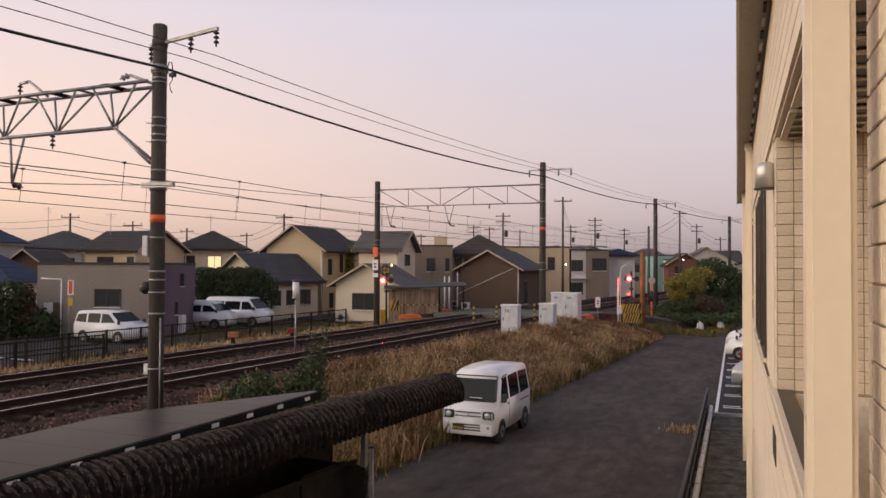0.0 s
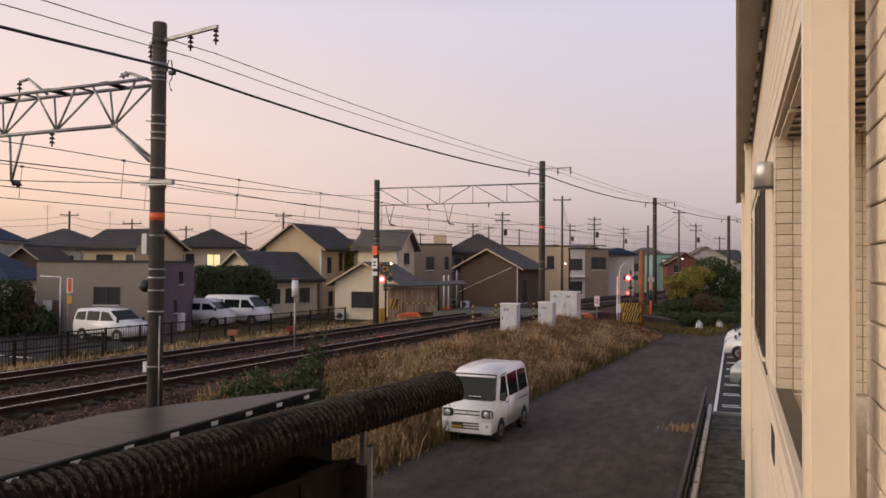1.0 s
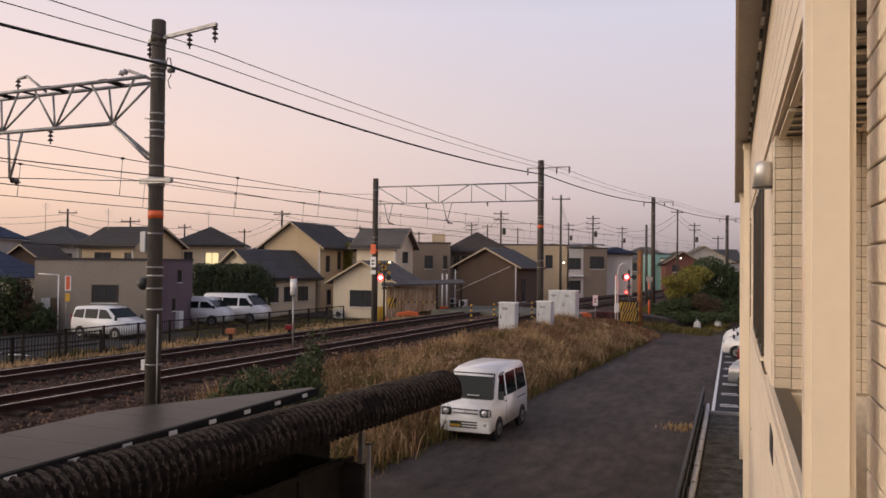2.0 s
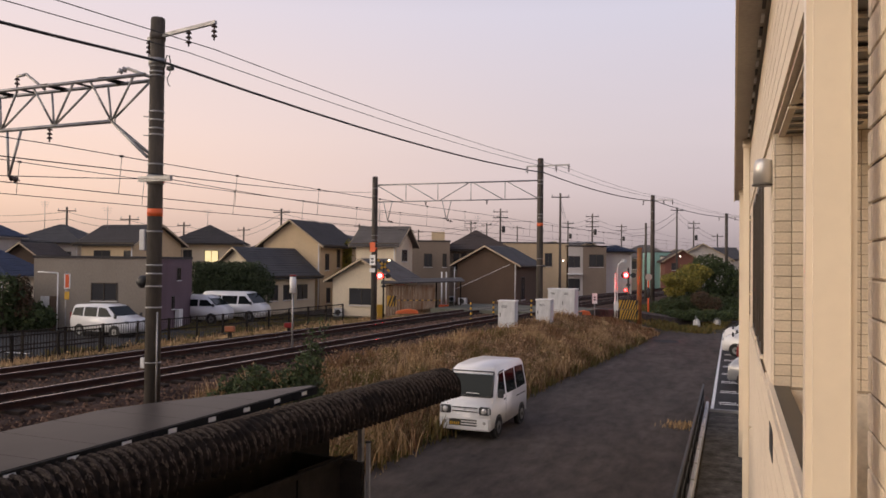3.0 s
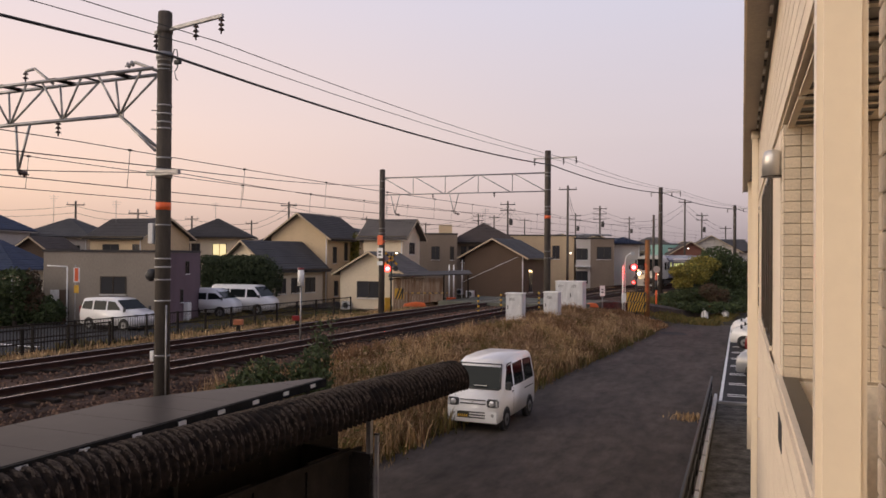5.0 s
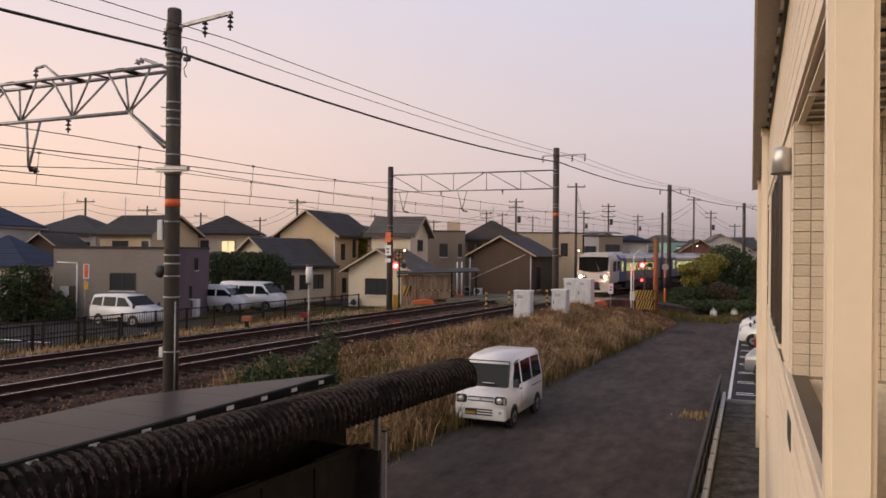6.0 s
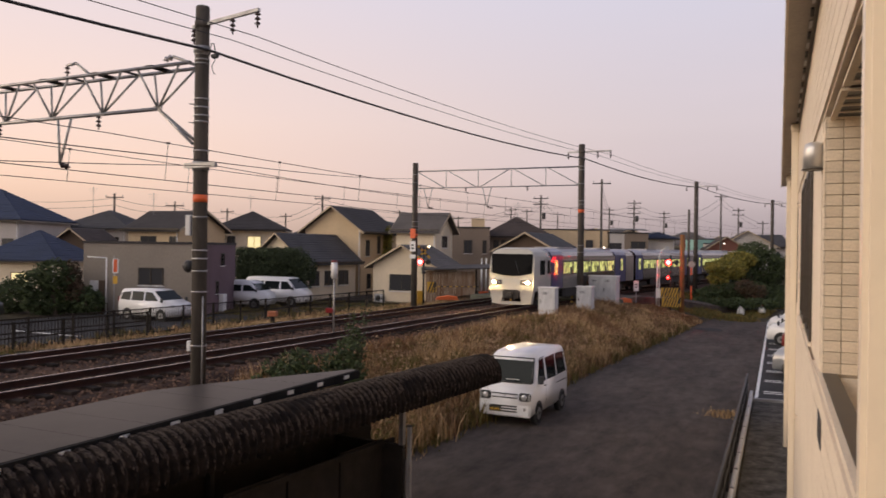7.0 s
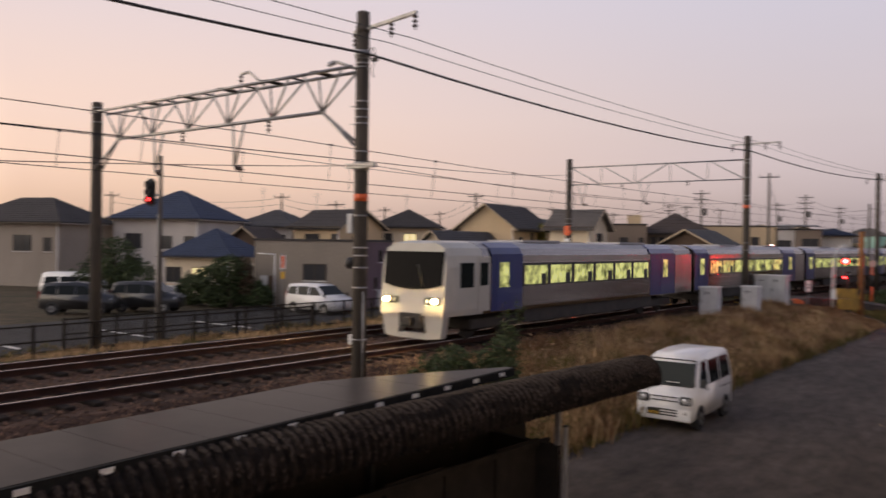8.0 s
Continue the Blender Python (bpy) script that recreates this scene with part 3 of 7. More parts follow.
    part("rim", lathe(nb(), [(0.079, -0.1), (0.079, -0.091)], 20), "brownframe", l)
    pipe = thing("vent_hose", BLD @ pose(WV, 5.2, 4.55), "thin black cable loop on the balcony wall", "cable")
    b = nb()
    pts = [(0.06 * math.sin(a) + 0.9, 0.6, 0.18 * math.cos(a) + 0.35) for a in np.linspace(0, 3.1, 9)]
    for p, q in zip(pts, pts[1:]):
        tube(b, p, q, 0.006, n=6)
    part("cable", b, "black", pipe)


building()


# ---- catenary poles, gantries and wires ----
def insulator(bm, p, d=(0, 0, -1), n=3, r=0.075, gap=0.11):
    p, d = Vector(p), Vector(d).normalized()
    prof = [(0.02, 0)]
    for i in range(n):
        c = gap * (i + 0.6)
        prof += [(0.02, c - 0.03), (r * 0.55, c - 0.025), (r, c + 0.02), (r * 0.8, c + 0.03), (0.02, c + 0.032)]
    lathe(bm, prof + [(0.02, gap * (n + 0.6))], 10, Matrix.Translation(p) @ d.to_track_quat("Z", "Y").to_matrix().to_4x4())


def pole(x, y, z0, top, r0, r1, label, bands=(), orange=None, head=0.0, arms=True, turn=0.0, reach=0.3):
    """A spun concrete pole; head: how its feeder arm is turned."""
    t = thing("catenary_pole", pose(x, y, z0, 0, 0, -24.5 + turn), label, "pole", "catenary poles")
    h = top - z0
    part("shaft", lathe(nb(), [(r0, -0.5), (r0 + (r1 - r0) * 0.95, h - 0.06), (r1 * 0.97, h - 0.02), (r1 * 0.85, h)], 20), "concrete", t)
    for b in bands:
        rr = r0 + (r1 - r0) * (b - z0) / h
        part("band", lathe(nb(), [(rr + 0.012, b - z0 - 0.02), (rr + 0.012, b - z0 + 0.02)], 20), "steel", t)
    if orange:
        rr = r0 + (r1 - r0) * (orange - z0) / h
        part("orange_band", lathe(nb(), [(rr + 0.006, orange - z0 - 0.09), (rr + 0.006, orange - z0 + 0.09)], 20), "orange", t)
    if arms:
        zz = h - 0.45
        part("feeder_arm", box(nb(), -reach, 1.75, -0.04, 0.04, -0.04, 0.04, pose(0, 0, zz, 0, -5 if reach < 0.5 else 0, 0)), "steel", t)
        for ax in (-reach + 0.03, 0.95, 1.7):
            b = nb()
            insulator(b, (ax, 0, zz - 0.02 + (ax * 0.09 if reach < 0.5 else 0)), n=3)
            part("insulator", b, "porcelain", t)
        part("collar", lathe(nb(), [(r1 + 0.02, zz - 0.08), (r1 + 0.02, zz + 0.08)], 20), "concrete", t)
    return t


def at_px(px, Y, z=0.0):
    return Vector(((px - 784) / 1406 * Y, Y, z))


PA, PF = Vector((-6.8, 18.9, 1.1)), Vector((-18.5, 24.25, 0.9))
PB, PC = Vector((5.84, 46.6, 1.1)), Vector((-4.2, 50.6, 1.0))
PD, PE = Vector((18.8, 70.3, 1.1)), Vector((33.9, 94.0, 1.1))
pA = pole(*PA, 10.5, 0.185, 0.165, "grey concrete catenary pole with steel bands and arms", [9.33, 9.2, 9.1, 8.25, 8.05, 7.85, 7.7, 7.0, 6.65, 5.4, 4.6, 4.4, 4.1, 3.6, 2.3], 5.85)
pB = pole(*PB, 10.9, 0.2, 0.175, "concrete catenary pole beside the signal cabinets", [9.6, 9.4, 8.6, 7.6, 7.4, 5.0, 4.6], 7.0, reach=0.85)
pC = pole(*PC, 10.15, 0.2, 0.175, "concrete catenary pole beside the level crossing", [9.4, 8.9, 6.4, 6.1, 5.9], 5.55, arms=False)
pD = pole(*PD, 10.85, 0.2, 0.175, "distant concrete catenary pole with feeder arm", [9.4, 8.6], None, reach=0.85)
pE = pole(*PE, 10.85, 0.2, 0.175, "distant concrete catenary pole with feeder arm", [9.4, 8.6], None, reach=0.85)
pF = pole(*PF, 9.5, 0.2, 0.175, "dark concrete catenary pole across the tracks", [9.3, 8.8], None, arms=False)
# things fixed to the near pole
part("relay_box", bevel(box(nb(), -0.36, -0.18, -0.14, 0.14, 3.85, 4.35), 0.02, 1), "cabinet", pA)
part("collar_clamp", box(nb(), -0.36, 0.62, -0.1, -0.2, 5.48, 5.6), "steel", pA)
part("collar_bracket", lathe(nb(), [(0.2, 5.42), (0.2, 5.64)], 20), "steel", pA)
part("junction_box", bevel(box(nb(), -0.3, -0.17, -0.1, 0.1, 1.05, 1.3), 0.015, 1), "cabinet", pA)
part("conduit", tube(nb(), (0.2, -0.08, -0.3), (0.2, -0.08, 2.4), 0.02), "steel", pA)
part("earth_wire", tube(nb(), (-0.2, 0.05, -0.3), (-0.19, 0.05, 4.0), 0.014), "wire", pA)
b = nb()
lathe(b, [(0.05, -0.12), (0.13, -0.08), (0.15, 0.05), (0.09, 0.14), (0.03, 0.16)], 14, pose(-0.35, 0, 3.1, 0, 60, 0))
part("loudspeaker", b, "black", pA)
part("jumper_loop", cable(nb(), [(0.25, -0.25, 7.95), (0.45, -0.27, 7.92), (0.5, -0.28, 8.2), (0.56, -0.28, 8.38), (0.64, -0.28, 8.36), (0.68, -0.28, 8.15)], 0.014, 5), "wire", pA)
part("jumper_tail", cable(nb(), [(0.68, -0.28, 8.15), (0.66, -0.28, 7.95), (0.58, -0.28, 7.85), (0.62, -0.28, 7.7), (0.67, -0.28, 7.65)], 0.012, 5), "wire", pA)
part("cable_clamp", bevel(box(nb(), 0.58, 0.76, -0.33, -0.23, 8.02, 8.12), 0.02, 1), "black", pA)
part("step_ring", lathe(nb(), [(0.2, 8.25), (0.2, 8.42)], 18), "steel", pA)
for z in (7.05, 6.6):
    part("step_peg", tube(nb(), (-0.3, -0.1, z), (-0.1, -0.1, z - 0.03), 0.015, n=6), "steel", pA)
part("number_sign", box(nb(), -0.19, 0.19, -0.25, -0.22, 4.35, 4.95), "orange", pC)
part("sign_plate", box(nb(), -0.2, 0.2, -0.25, -0.22, 3.5, 4.15), "white", pC)
part("small_plate", box(nb(), -0.2, 0.2, -0.25, -0.22, 3.05, 3.3), "white", pC)
for z in (3.65, 3.85):
    part("plate_bar", box(nb(), -0.1, 0.1, -0.256, -0.251, z, z + 0.1), "black", pC)


def gantry(a, b, zt, zb, knee, bays, label, drops):
    """A lattice beam between two poles, of two top chords and one bottom chord, with knee braces."""
    a, b = Vector((a.x, a.y, 0)), Vector((b.x, b.y, 0))
    d = (b - a).normalized()
    n = Vector((-d.y, d.x, 0))
    L = (b - a).length
    t = thing("gantry_beam", pose(0, 0, 0), label, "gantry", "catenary gantries")
    P = lambda u, side, z: a + d * u + n * side + Vector((0, 0, z))
    W = 0.28
    for sd in (-W, W):
        part("top_chord", tube(nb(), P(0.1, sd, zt), P(L - 0.1, sd, zt), 0.045, n=6), "steel", t)
    u0, u1 = knee, L - knee
    part("bottom_chord", tube(nb(), P(u0, 0, zb), P(u1, 0, zb), 0.05, n=6), "steel", t)
    for sd in (-0.12, 0.12):
        part("knee_brace", tube(nb(), P(0.15, sd, zb - 0.95), P(u0, 0, zb), 0.042, n=6), "steel", t)
        part("knee_brace", tube(nb(), P(L - 0.15, sd, zb - 0.95), P(u1, 0, zb), 0.042, n=6), "steel", t)
    step = (u1 - u0) / bays
    for i in range(bays + 1):
        u = u0 + i * step
        for sd in (-W, W):
            for du in (-step * 0.5, step * 0.22):
                if 0.1 < u + du < L - 0.1:
                    part("brace", tube(nb(), P(u, 0, zb), P(u + du, sd, zt), 0.03, n=5), "steel", t)
        part("gusset", box(nb(), -0.12, 0.12, -0.02, 0.02, -0.05, 0.08, Matrix.Translation(P(u, 0, zb)) @ pose(0, 0, 0, 0, 0, math.degrees(math.atan2(d.y, d.x)))), "steel", t)
    for i in range(bays * 2):
        u = u0 + i * step / 2
        part("tie_plate", box(nb(), -0.13, 0.13, -W - 0.05, W + 0.05, 0.03, 0.045, Matrix.Translation(P(u, 0, zt)) @ pose(0, 0, 0, 0, 0, math.degrees(math.atan2(d.y, d.x)))), "dsteel", t) if i % 2 == 0 else None
        part("cross_tie", tube(nb(), P(u, -W, zt), P(u, W, zt), 0.03, n=5), "dsteel", t)
    for u, ln in drops:
        for du in (-0.45, 0.1):
            part("drop_arm", tube(nb(), P(u + du, 0, zb), P(u, 0, zb - ln), 0.035, n=5), "steel", t)
        bb = nb()
        insulator(bb, P(u, 0, zb - ln), tuple(d * -1 + Vector((0, 0, -0.25))), 2, 0.085, 0.16)
        part("insulator", bb, "porcelain", t)
        bb = nb()
        insulator(bb, P(u - 1.5, 0, zb), (0, 0, -1), 3)
        part("insulator", bb, "porcelain", t)
    bb = nb()
    tube(bb, P(0.2, 0, zt + 0.0), P(0.95, 0, zt + 0.28), 0.04, n=6)
    part("strut", bb, "steel", t)
    bb = nb()
    insulator(bb, P(0.95, 0, zt + 0.28), tuple(d + Vector((0, 0, -0.2))), 2, 0.08, 0.13)
    part("insulator", bb, "pporcelain", t)
    bb = nb()
    tube(bb, P(3.8, 0, zt), P(4.5, 0, zt + 0.45), 0.04, n=6)
    tube(bb, P(4.5, 0, zt + 0.45), P(4.85, 0, zt + 0.42), 0.04, n=6)
    part("horn_arm", bb, "steel", t)
    bb = nb()
    insulator(bb, P(4.85, 0, zt + 0.42), n=2)
    part("insulator", bb, "porcelain", t)
    return t


gantry(PA, PF, 9.1, 8.12, 1.45, 5, "grey lattice gantry beam over the tracks", [(5.1, 1.25), (9.2, 1.2)])


def plain_gantry(a, b, zt, zb, bays, label, drops):
    """A slim flat truss between two poles: uprights with slanting bars between them."""
    a, b = Vector((a.x, a.y, 0)), Vector((b.x, b.y, 0))
    d = (b - a).normalized()
    L = (b - a).length
    P = lambda u, z: a + d * u + Vector((0, 0, z))
    t = thing("gantry_beam", pose(0, 0, 0), label, "gantry", "catenary gantries")
    part("top_chord", tube(nb(), P(0.1, zt), P(L - 0.1, zt), 0.045, n=6), "steel", t)
    part("bottom_chord", tube(nb(), P(0.1, zb), P(L - 0.1, zb), 0.035, n=6), "steel", t)
    step = L / bays
    for i in range(1, bays):
        part("upright", tube(nb(), P(i * step, zb), P(i * step, zt), 0.025, n=5), "steel", t)
    for i in range(bays):
        lo, hi = (zt, zb) if i % 2 == 0 and 0 < i < bays - 1 else (zb, zt)
        part("brace", tube(nb(), P(i * step + 0.1, lo), P((i + 1) * step - 0.1, hi), 0.03, n=5), "steel", t)
    for u, ln in drops:
        for du in (-0.3, 0.3):
            part("drop_arm", tube(nb(), P(u + du, zb), P(u, zb - ln), 0.028, n=5), "steel", t)
        bb = nb()
        insulator(bb, P(u, zb - ln), tuple(d * -1 + Vector((0, 0, -0.25))), 2, 0.085, 0.16)
        part("insulator", bb, "porcelain", t)
        bb = nb()
        insulator(bb, P(u - 2.6, zb), (0, 0, -1), 2)
        part("insulator", bb, "porcelain", t)
    return t


plain_gantry(PB, PC, 9.6, 8.52, 5, "far slim grey truss beam over the tracks", [(5.9, 1.2), (9.9, 1.2)])


def wire(name, pts, r, label, sag=0.0, group="overhead wires", ob=None):
    P = []
    for p, q in zip(pts, pts[1:]):
        p, q = Vector(p), Vector(q)
        k = 10 if sag else 1
        P += [p.lerp(q, i / k) - Vector((0, 0, sag * 4 * (i / k) * (1 - i / k))) for i in range(k)]
    bm = cable(nb(), P + [Vector(pts[-1])], r)
    if ob:
        return part(name, bm, "wire", ob)
    return tagged(part(name, bm, "wire"), label, "wire", group)


def arm(p, ax, z):
    m = pose(p.x, p.y, 0, 0, 0, -24.5)
    return m @ Vector((ax, 0, z))


BACK = Vector((-19.0, -8.2, 1.1))
P5 = Vector((50, 116, 1.1))
line = [BACK, PA, PB, PD, PE, P5]
wire("feeder_cable", [arm(p, 0.2, z) for p, z in zip(line, (8.9, 9.42, 10.05, 10.35, 10.4, 10.5))], 0.035, "thick black feeder cable slung between poles", 0.33)
for ax, back in ((0.95, 8.95), (1.7, 9.2)):
    wire("feeder_wire", [arm(p, ax, z) for p, z in zip(line, (back, 9.58, 10.23, 10.5, 10.5, 10.5))], 0.011, "thin bare wire on insulators", 0.23)
SPAN = [-70, -26.2, 3.4, 32, 62, 100]
for c, zc, zm in ((NEAR, 6.47, 7.5), (FAR, 6.55, 7.52)):
    for h, r, sg in ((zc, 0.012, 0.0), (zm, 0.012, 0.08)):
        ob = wire("contact_wire" if h == zc else "messenger_wire", [track(q, c, h)[0] for q in SPAN], r, "bare overhead wire above the track", sg)
        if h == zm:
            for a, e in zip(SPAN, SPAN[1:]):
                for k in range(int((e - a) / 4.75)):
                    f = (2.0 + k * 4.75) / (e - a)
                    q = track(a, c)[0].lerp(track(e, c)[0], f)
                    zt = zm - 0.08 * 4 * f * (1 - f)
                    part("dropper", tube(nb(), (q.x, q.y, zt), (q.x - 0.04, q.y - 0.08, zc), 0.008, n=4), "wire", ob)
                    part("dropper_clip", box(nb(), q.x - 0.04, q.x + 0.04, q.y - 0.04, q.y + 0.04, zt - 0.025, zt + 0.03), "wire", ob)
wire("signal_cable", [(BACK.x, BACK.y, 6.7), (PA.x + 0.1, PA.y - 0.25, 6.75), (PC.x, PC.y - 0.25, 9.14)], 0.012, "dark cable slung from pole to pole across the tracks", 0.16)
wire("signal_cable", [(BACK.x, BACK.y, 5.4), (PA.x + 0.45, PA.y - 0.25, 6.62), (PB.x, PB.y - 0.25, 7.2), (PD.x, PD.y - 0.25, 7.6), (PE.x, PE.y - 0.25, 7.6)], 0.009, "thin cable clamped to the catenary poles", 0.36)


# ---- houses across the line ----
def hm(name, c, k=0.82, rough=0.85):
    return mat(name, c, tuple(x * k for x in c), rough, 0, 0.5, 18, 0.15, streak=(1, 1, 0.35))


def rm(name, c, k=0.75):
    m = mat(name, c, tuple(x * k for x in c), 0.8, 0, 0.7, 14, 0.3)
    return m


# stone: white render darkened, the shade on the leftmost house put into its colour
W_ = dict(beige=hm("beige_render", (0.5, 0.4, 0.28)), cream=hm("cream_render", (0.78, 0.66, 0.48)), white=hm("white_render", (0.6, 0.55, 0.5)), grey=hm("grey_render", (0.29, 0.25, 0.205)),
          purple=hm("mauve_render", (0.17, 0.12, 0.14)), brown=hm("brown_boards", (0.12, 0.084, 0.06)), brownbox=hm("brown_siding", (0.27, 0.21, 0.16)), tan=hm("tan_render", (0.64, 0.49, 0.31)), stone=hm("shaded_white_render", (0.36, 0.31, 0.26)),
          teal=hm("teal_render", (0.3, 0.5, 0.45)), brick=hm("brick_red_render", (0.22, 0.1, 0.075)))
R_ = dict(dark=rm("dark_tiles", (0.05, 0.043, 0.041)), grey=rm("grey_tiles", (0.13, 0.115, 0.105)), blue=rm("blue_tiles", (0.03, 0.045, 0.09)), brown=rm("brown_tiles", (0.075, 0.055, 0.045)), slate=rm("slate_tiles", (0.075, 0.071, 0.072)))


def window(h, face, u, z, w, ht, w2, d, lit=False):
    """face: s (front), e or w (sides)."""
    m = {"s": pose(u, 0, z), "e": pose(w2, u, z, 0, 0, 90), "w": pose(-w2, u, z, 0, 0, -90)}[face]
    win = part("window", box(nb(), -w / 2, w / 2, -0.03, -0.012, 0, ht), "litwarm" if lit else "wglass", h, "lit window" if lit else "", m=m)
    for a in (-w / 2 - 0.05, -0.025, w / 2):
        part("window_frame", box(nb(), a, a + 0.05, -0.06, -0.004, -0.05, ht + 0.05), "brownframe", win)
    part("window_sill", box(nb(), -w / 2 - 0.08, w / 2 + 0.08, -0.1, -0.004, -0.1, -0.052), "white", win)
    part("window_head", box(nb(), -w / 2, w / 2, -0.06, -0.004, ht, ht + 0.05), "brownframe", win)


def roof_courses(bm, a, b, c, d, n=13):
    """Lapped tile courses on the slope a-b (eave) to d-c (ridge): one stepped sheet."""
    a, b, c, d = map(Vector, (a, b, c, d))
    nrm = (b - a).cross(d - a).normalized()
    if nrm.z < 0:
        nrm = -nrm
    rows = []
    for i in range(n):
        for f, up in ((i / n, 0.045), ((i + 1) / n, 0.012)):
            rows.append((bm.verts.new(a.lerp(d, f) + nrm * up), bm.verts.new(b.lerp(c, f) + nrm * up)))
    for p, q in zip(rows, rows[1:]):
        bm.faces.new((p[0], p[1], q[1], q[0]))


def house(name, label, m, w, d, eave, ridge, kind, wall, roof, wins=(), over=0.5, cat="house"):
    h = thing(name, m, label, cat)
    w2 = w / 2
    R = R_[roof] if roof in R_ else roof
    if kind == "gable_y":  # ridge runs back; the gable faces front
        part("wall", prism(nb(), [(-w2, -0.5), (w2, -0.5), (w2, eave), (0, ridge - 0.12), (-w2, eave)], 0, d), W_[wall], h)
        k = (ridge - eave) / w2
        for sg in (-1, 1):
            b = nb()
            x = sg * (w2 + over)
            prism(b, [(0, ridge), (x, eave - over * k), (x, eave - over * k - 0.12), (0, ridge - 0.12)], -over, d + over)
            roof_courses(b, (x, -over, eave - over * k), (x, d + over, eave - over * k), (0, d + over, ridge), (0, -over, ridge))
            part("roof", b, R, h)
            for yy in (-over - 0.03, d + over):
                part("bargeboard", prism(nb(), [(0, ridge + 0.02), (x, eave - over * k + 0.02), (x, eave - over * k - 0.13), (0, ridge - 0.13)], yy, yy + 0.03), W_["beige"], h)
    elif kind == "gable_x":
        part("wall", prism(nb(), [(0, -0.5), (d, -0.5), (d, eave), (d / 2, ridge - 0.12), (0, eave)], -w2, w2, axis="x"), W_[wall], h)
        k = (ridge - eave) / (d / 2)
        for y0, sg in ((0, -1), (d, 1)):
            y = y0 + sg * over
            b = nb()
            prism(b, [(d / 2, ridge), (y, eave - over * k), (y, eave - over * k - 0.12), (d / 2, ridge - 0.12)], -w2 - over, w2 + over, axis="x")
            roof_courses(b, (-w2 - over, y, eave - over * k), (w2 + over, y, eave - over * k), (w2 + over, d / 2, ridge), (-w2 - over, d / 2, ridge))
            part("roof", b, R, h)
            for xx in (-w2 - over - 0.03, w2 + over):
                part("bargeboard", prism(nb(), [(d / 2, ridge + 0.02), (y, eave - over * k + 0.02), (y, eave - over * k - 0.18), (d / 2, ridge - 0.18)], xx, xx + 0.03, axis="x"), W_["beige"], h)
    elif kind == "hip":
        part("wall", box(nb(), -w2, w2, 0, d, -0.5, eave), W_[wall], h)
        b = nb()
        r = min(w2, d / 2)
        o = over
        ez = eave - 0.05
        E = [(-w2 - o, -o, ez), (w2 + o, -o, ez), (w2 + o, d + o, ez), (-w2 - o, d + o, ez)]
        if w >= d:
            A, B = (-w2 + r, d / 2, ridge), (w2 - r + 0.01, d / 2, ridge)
            quads = [(E[0], E[1], B, A), (E[2], E[3], A, B), (E[1], E[2], B, B), (E[3], E[0], A, A)]
        else:
            A, B = (0, r, ridge), (0, d - r, ridge)
            quads = [(E[1], E[2], B, A), (E[3], E[0], A, B), (E[0], E[1], A, A), (E[2], E[3], B, B)]
        for q in quads:
            roof_courses(b, *q)
            vs = [b.verts.new(Vector(p) - Vector((0, 0, 0.06))) for p in (q if q[2] != q[3] else q[:3])]
            b.faces.new(vs)
        part("roof", b, R, h)
        part("eave_board", box(nb(), -w2 - o + 0.02, w2 + o - 0.02, -o + 0.02, d + o - 0.02, ez - 0.16, ez - 0.07), "soffit", h)
    else:
        part("wall", box(nb(), -w2, w2, 0, d, -0.5, eave), W_[wall], h)
        part("roof", box(nb(), -w2 - 0.06, w2 + 0.06, -0.06, d + 0.06, eave + 0.003, eave + 0.14), R, h)
    if name != "far_house" and kind != "flat":
        part("downpipe", tube(nb(), (w2 - 0.12, -0.07, 0), (w2 - 0.12, -0.07, eave - 0.15), 0.045, n=6), "white", h)
        part("gutter", box(nb(), -w2 - over, w2 + over, -over - 0.1, -over - 0.035, eave - 0.2, eave - 0.1) if kind != "gable_y" else box(nb(), w2 + over + 0.03, w2 + over + 0.1, -over, d + over, eave - 0.35, eave - 0.25), "brownframe", h)
        ac = part("cooler_unit", bevel(box(nb(), -w2 + 0.3, -w2 + 1.05, -0.4, -0.08, 0.05, 0.65), 0.03, 1), "cabinet", h)
        part("fan_grille", tube(nb(), (-w2 + 0.65, -0.42, 0.35), (-w2 + 0.65, -0.4, 0.35), 0.22, n=14), "trim", ac)
    for f, u, z, ww, hh, *lit in wins:
        window(h, f, u, z, ww, hh, w2, d, bool(lit))
    return h


def hp(px, Y, z=0.6, rz=0.0):
    p = at_px(px, Y, z)
    return pose(p.x, p.y, p.z, 0, 0, rz)


def antenna(px, Y, z0, z1, arms=3):
    p = at_px(px, Y)
    t = thing("roof_antenna", pose(p.x, p.y, z0), "thin metal television antenna above a roof", "antenna", "roof antennas")
    part("mast", tube(nb(), (0, 0, -0.6), (0, 0, z1 - z0), 0.025, n=5), "steel", t)
    for i in range(arms):
        z = z1 - z0 - 0.15 - i * 0.22
        part("element", tube(nb(), (-0.45 + 0.1 * i, 0, z), (0.45 - 0.1 * i, 0, z), 0.014, n=4), "steel", t)


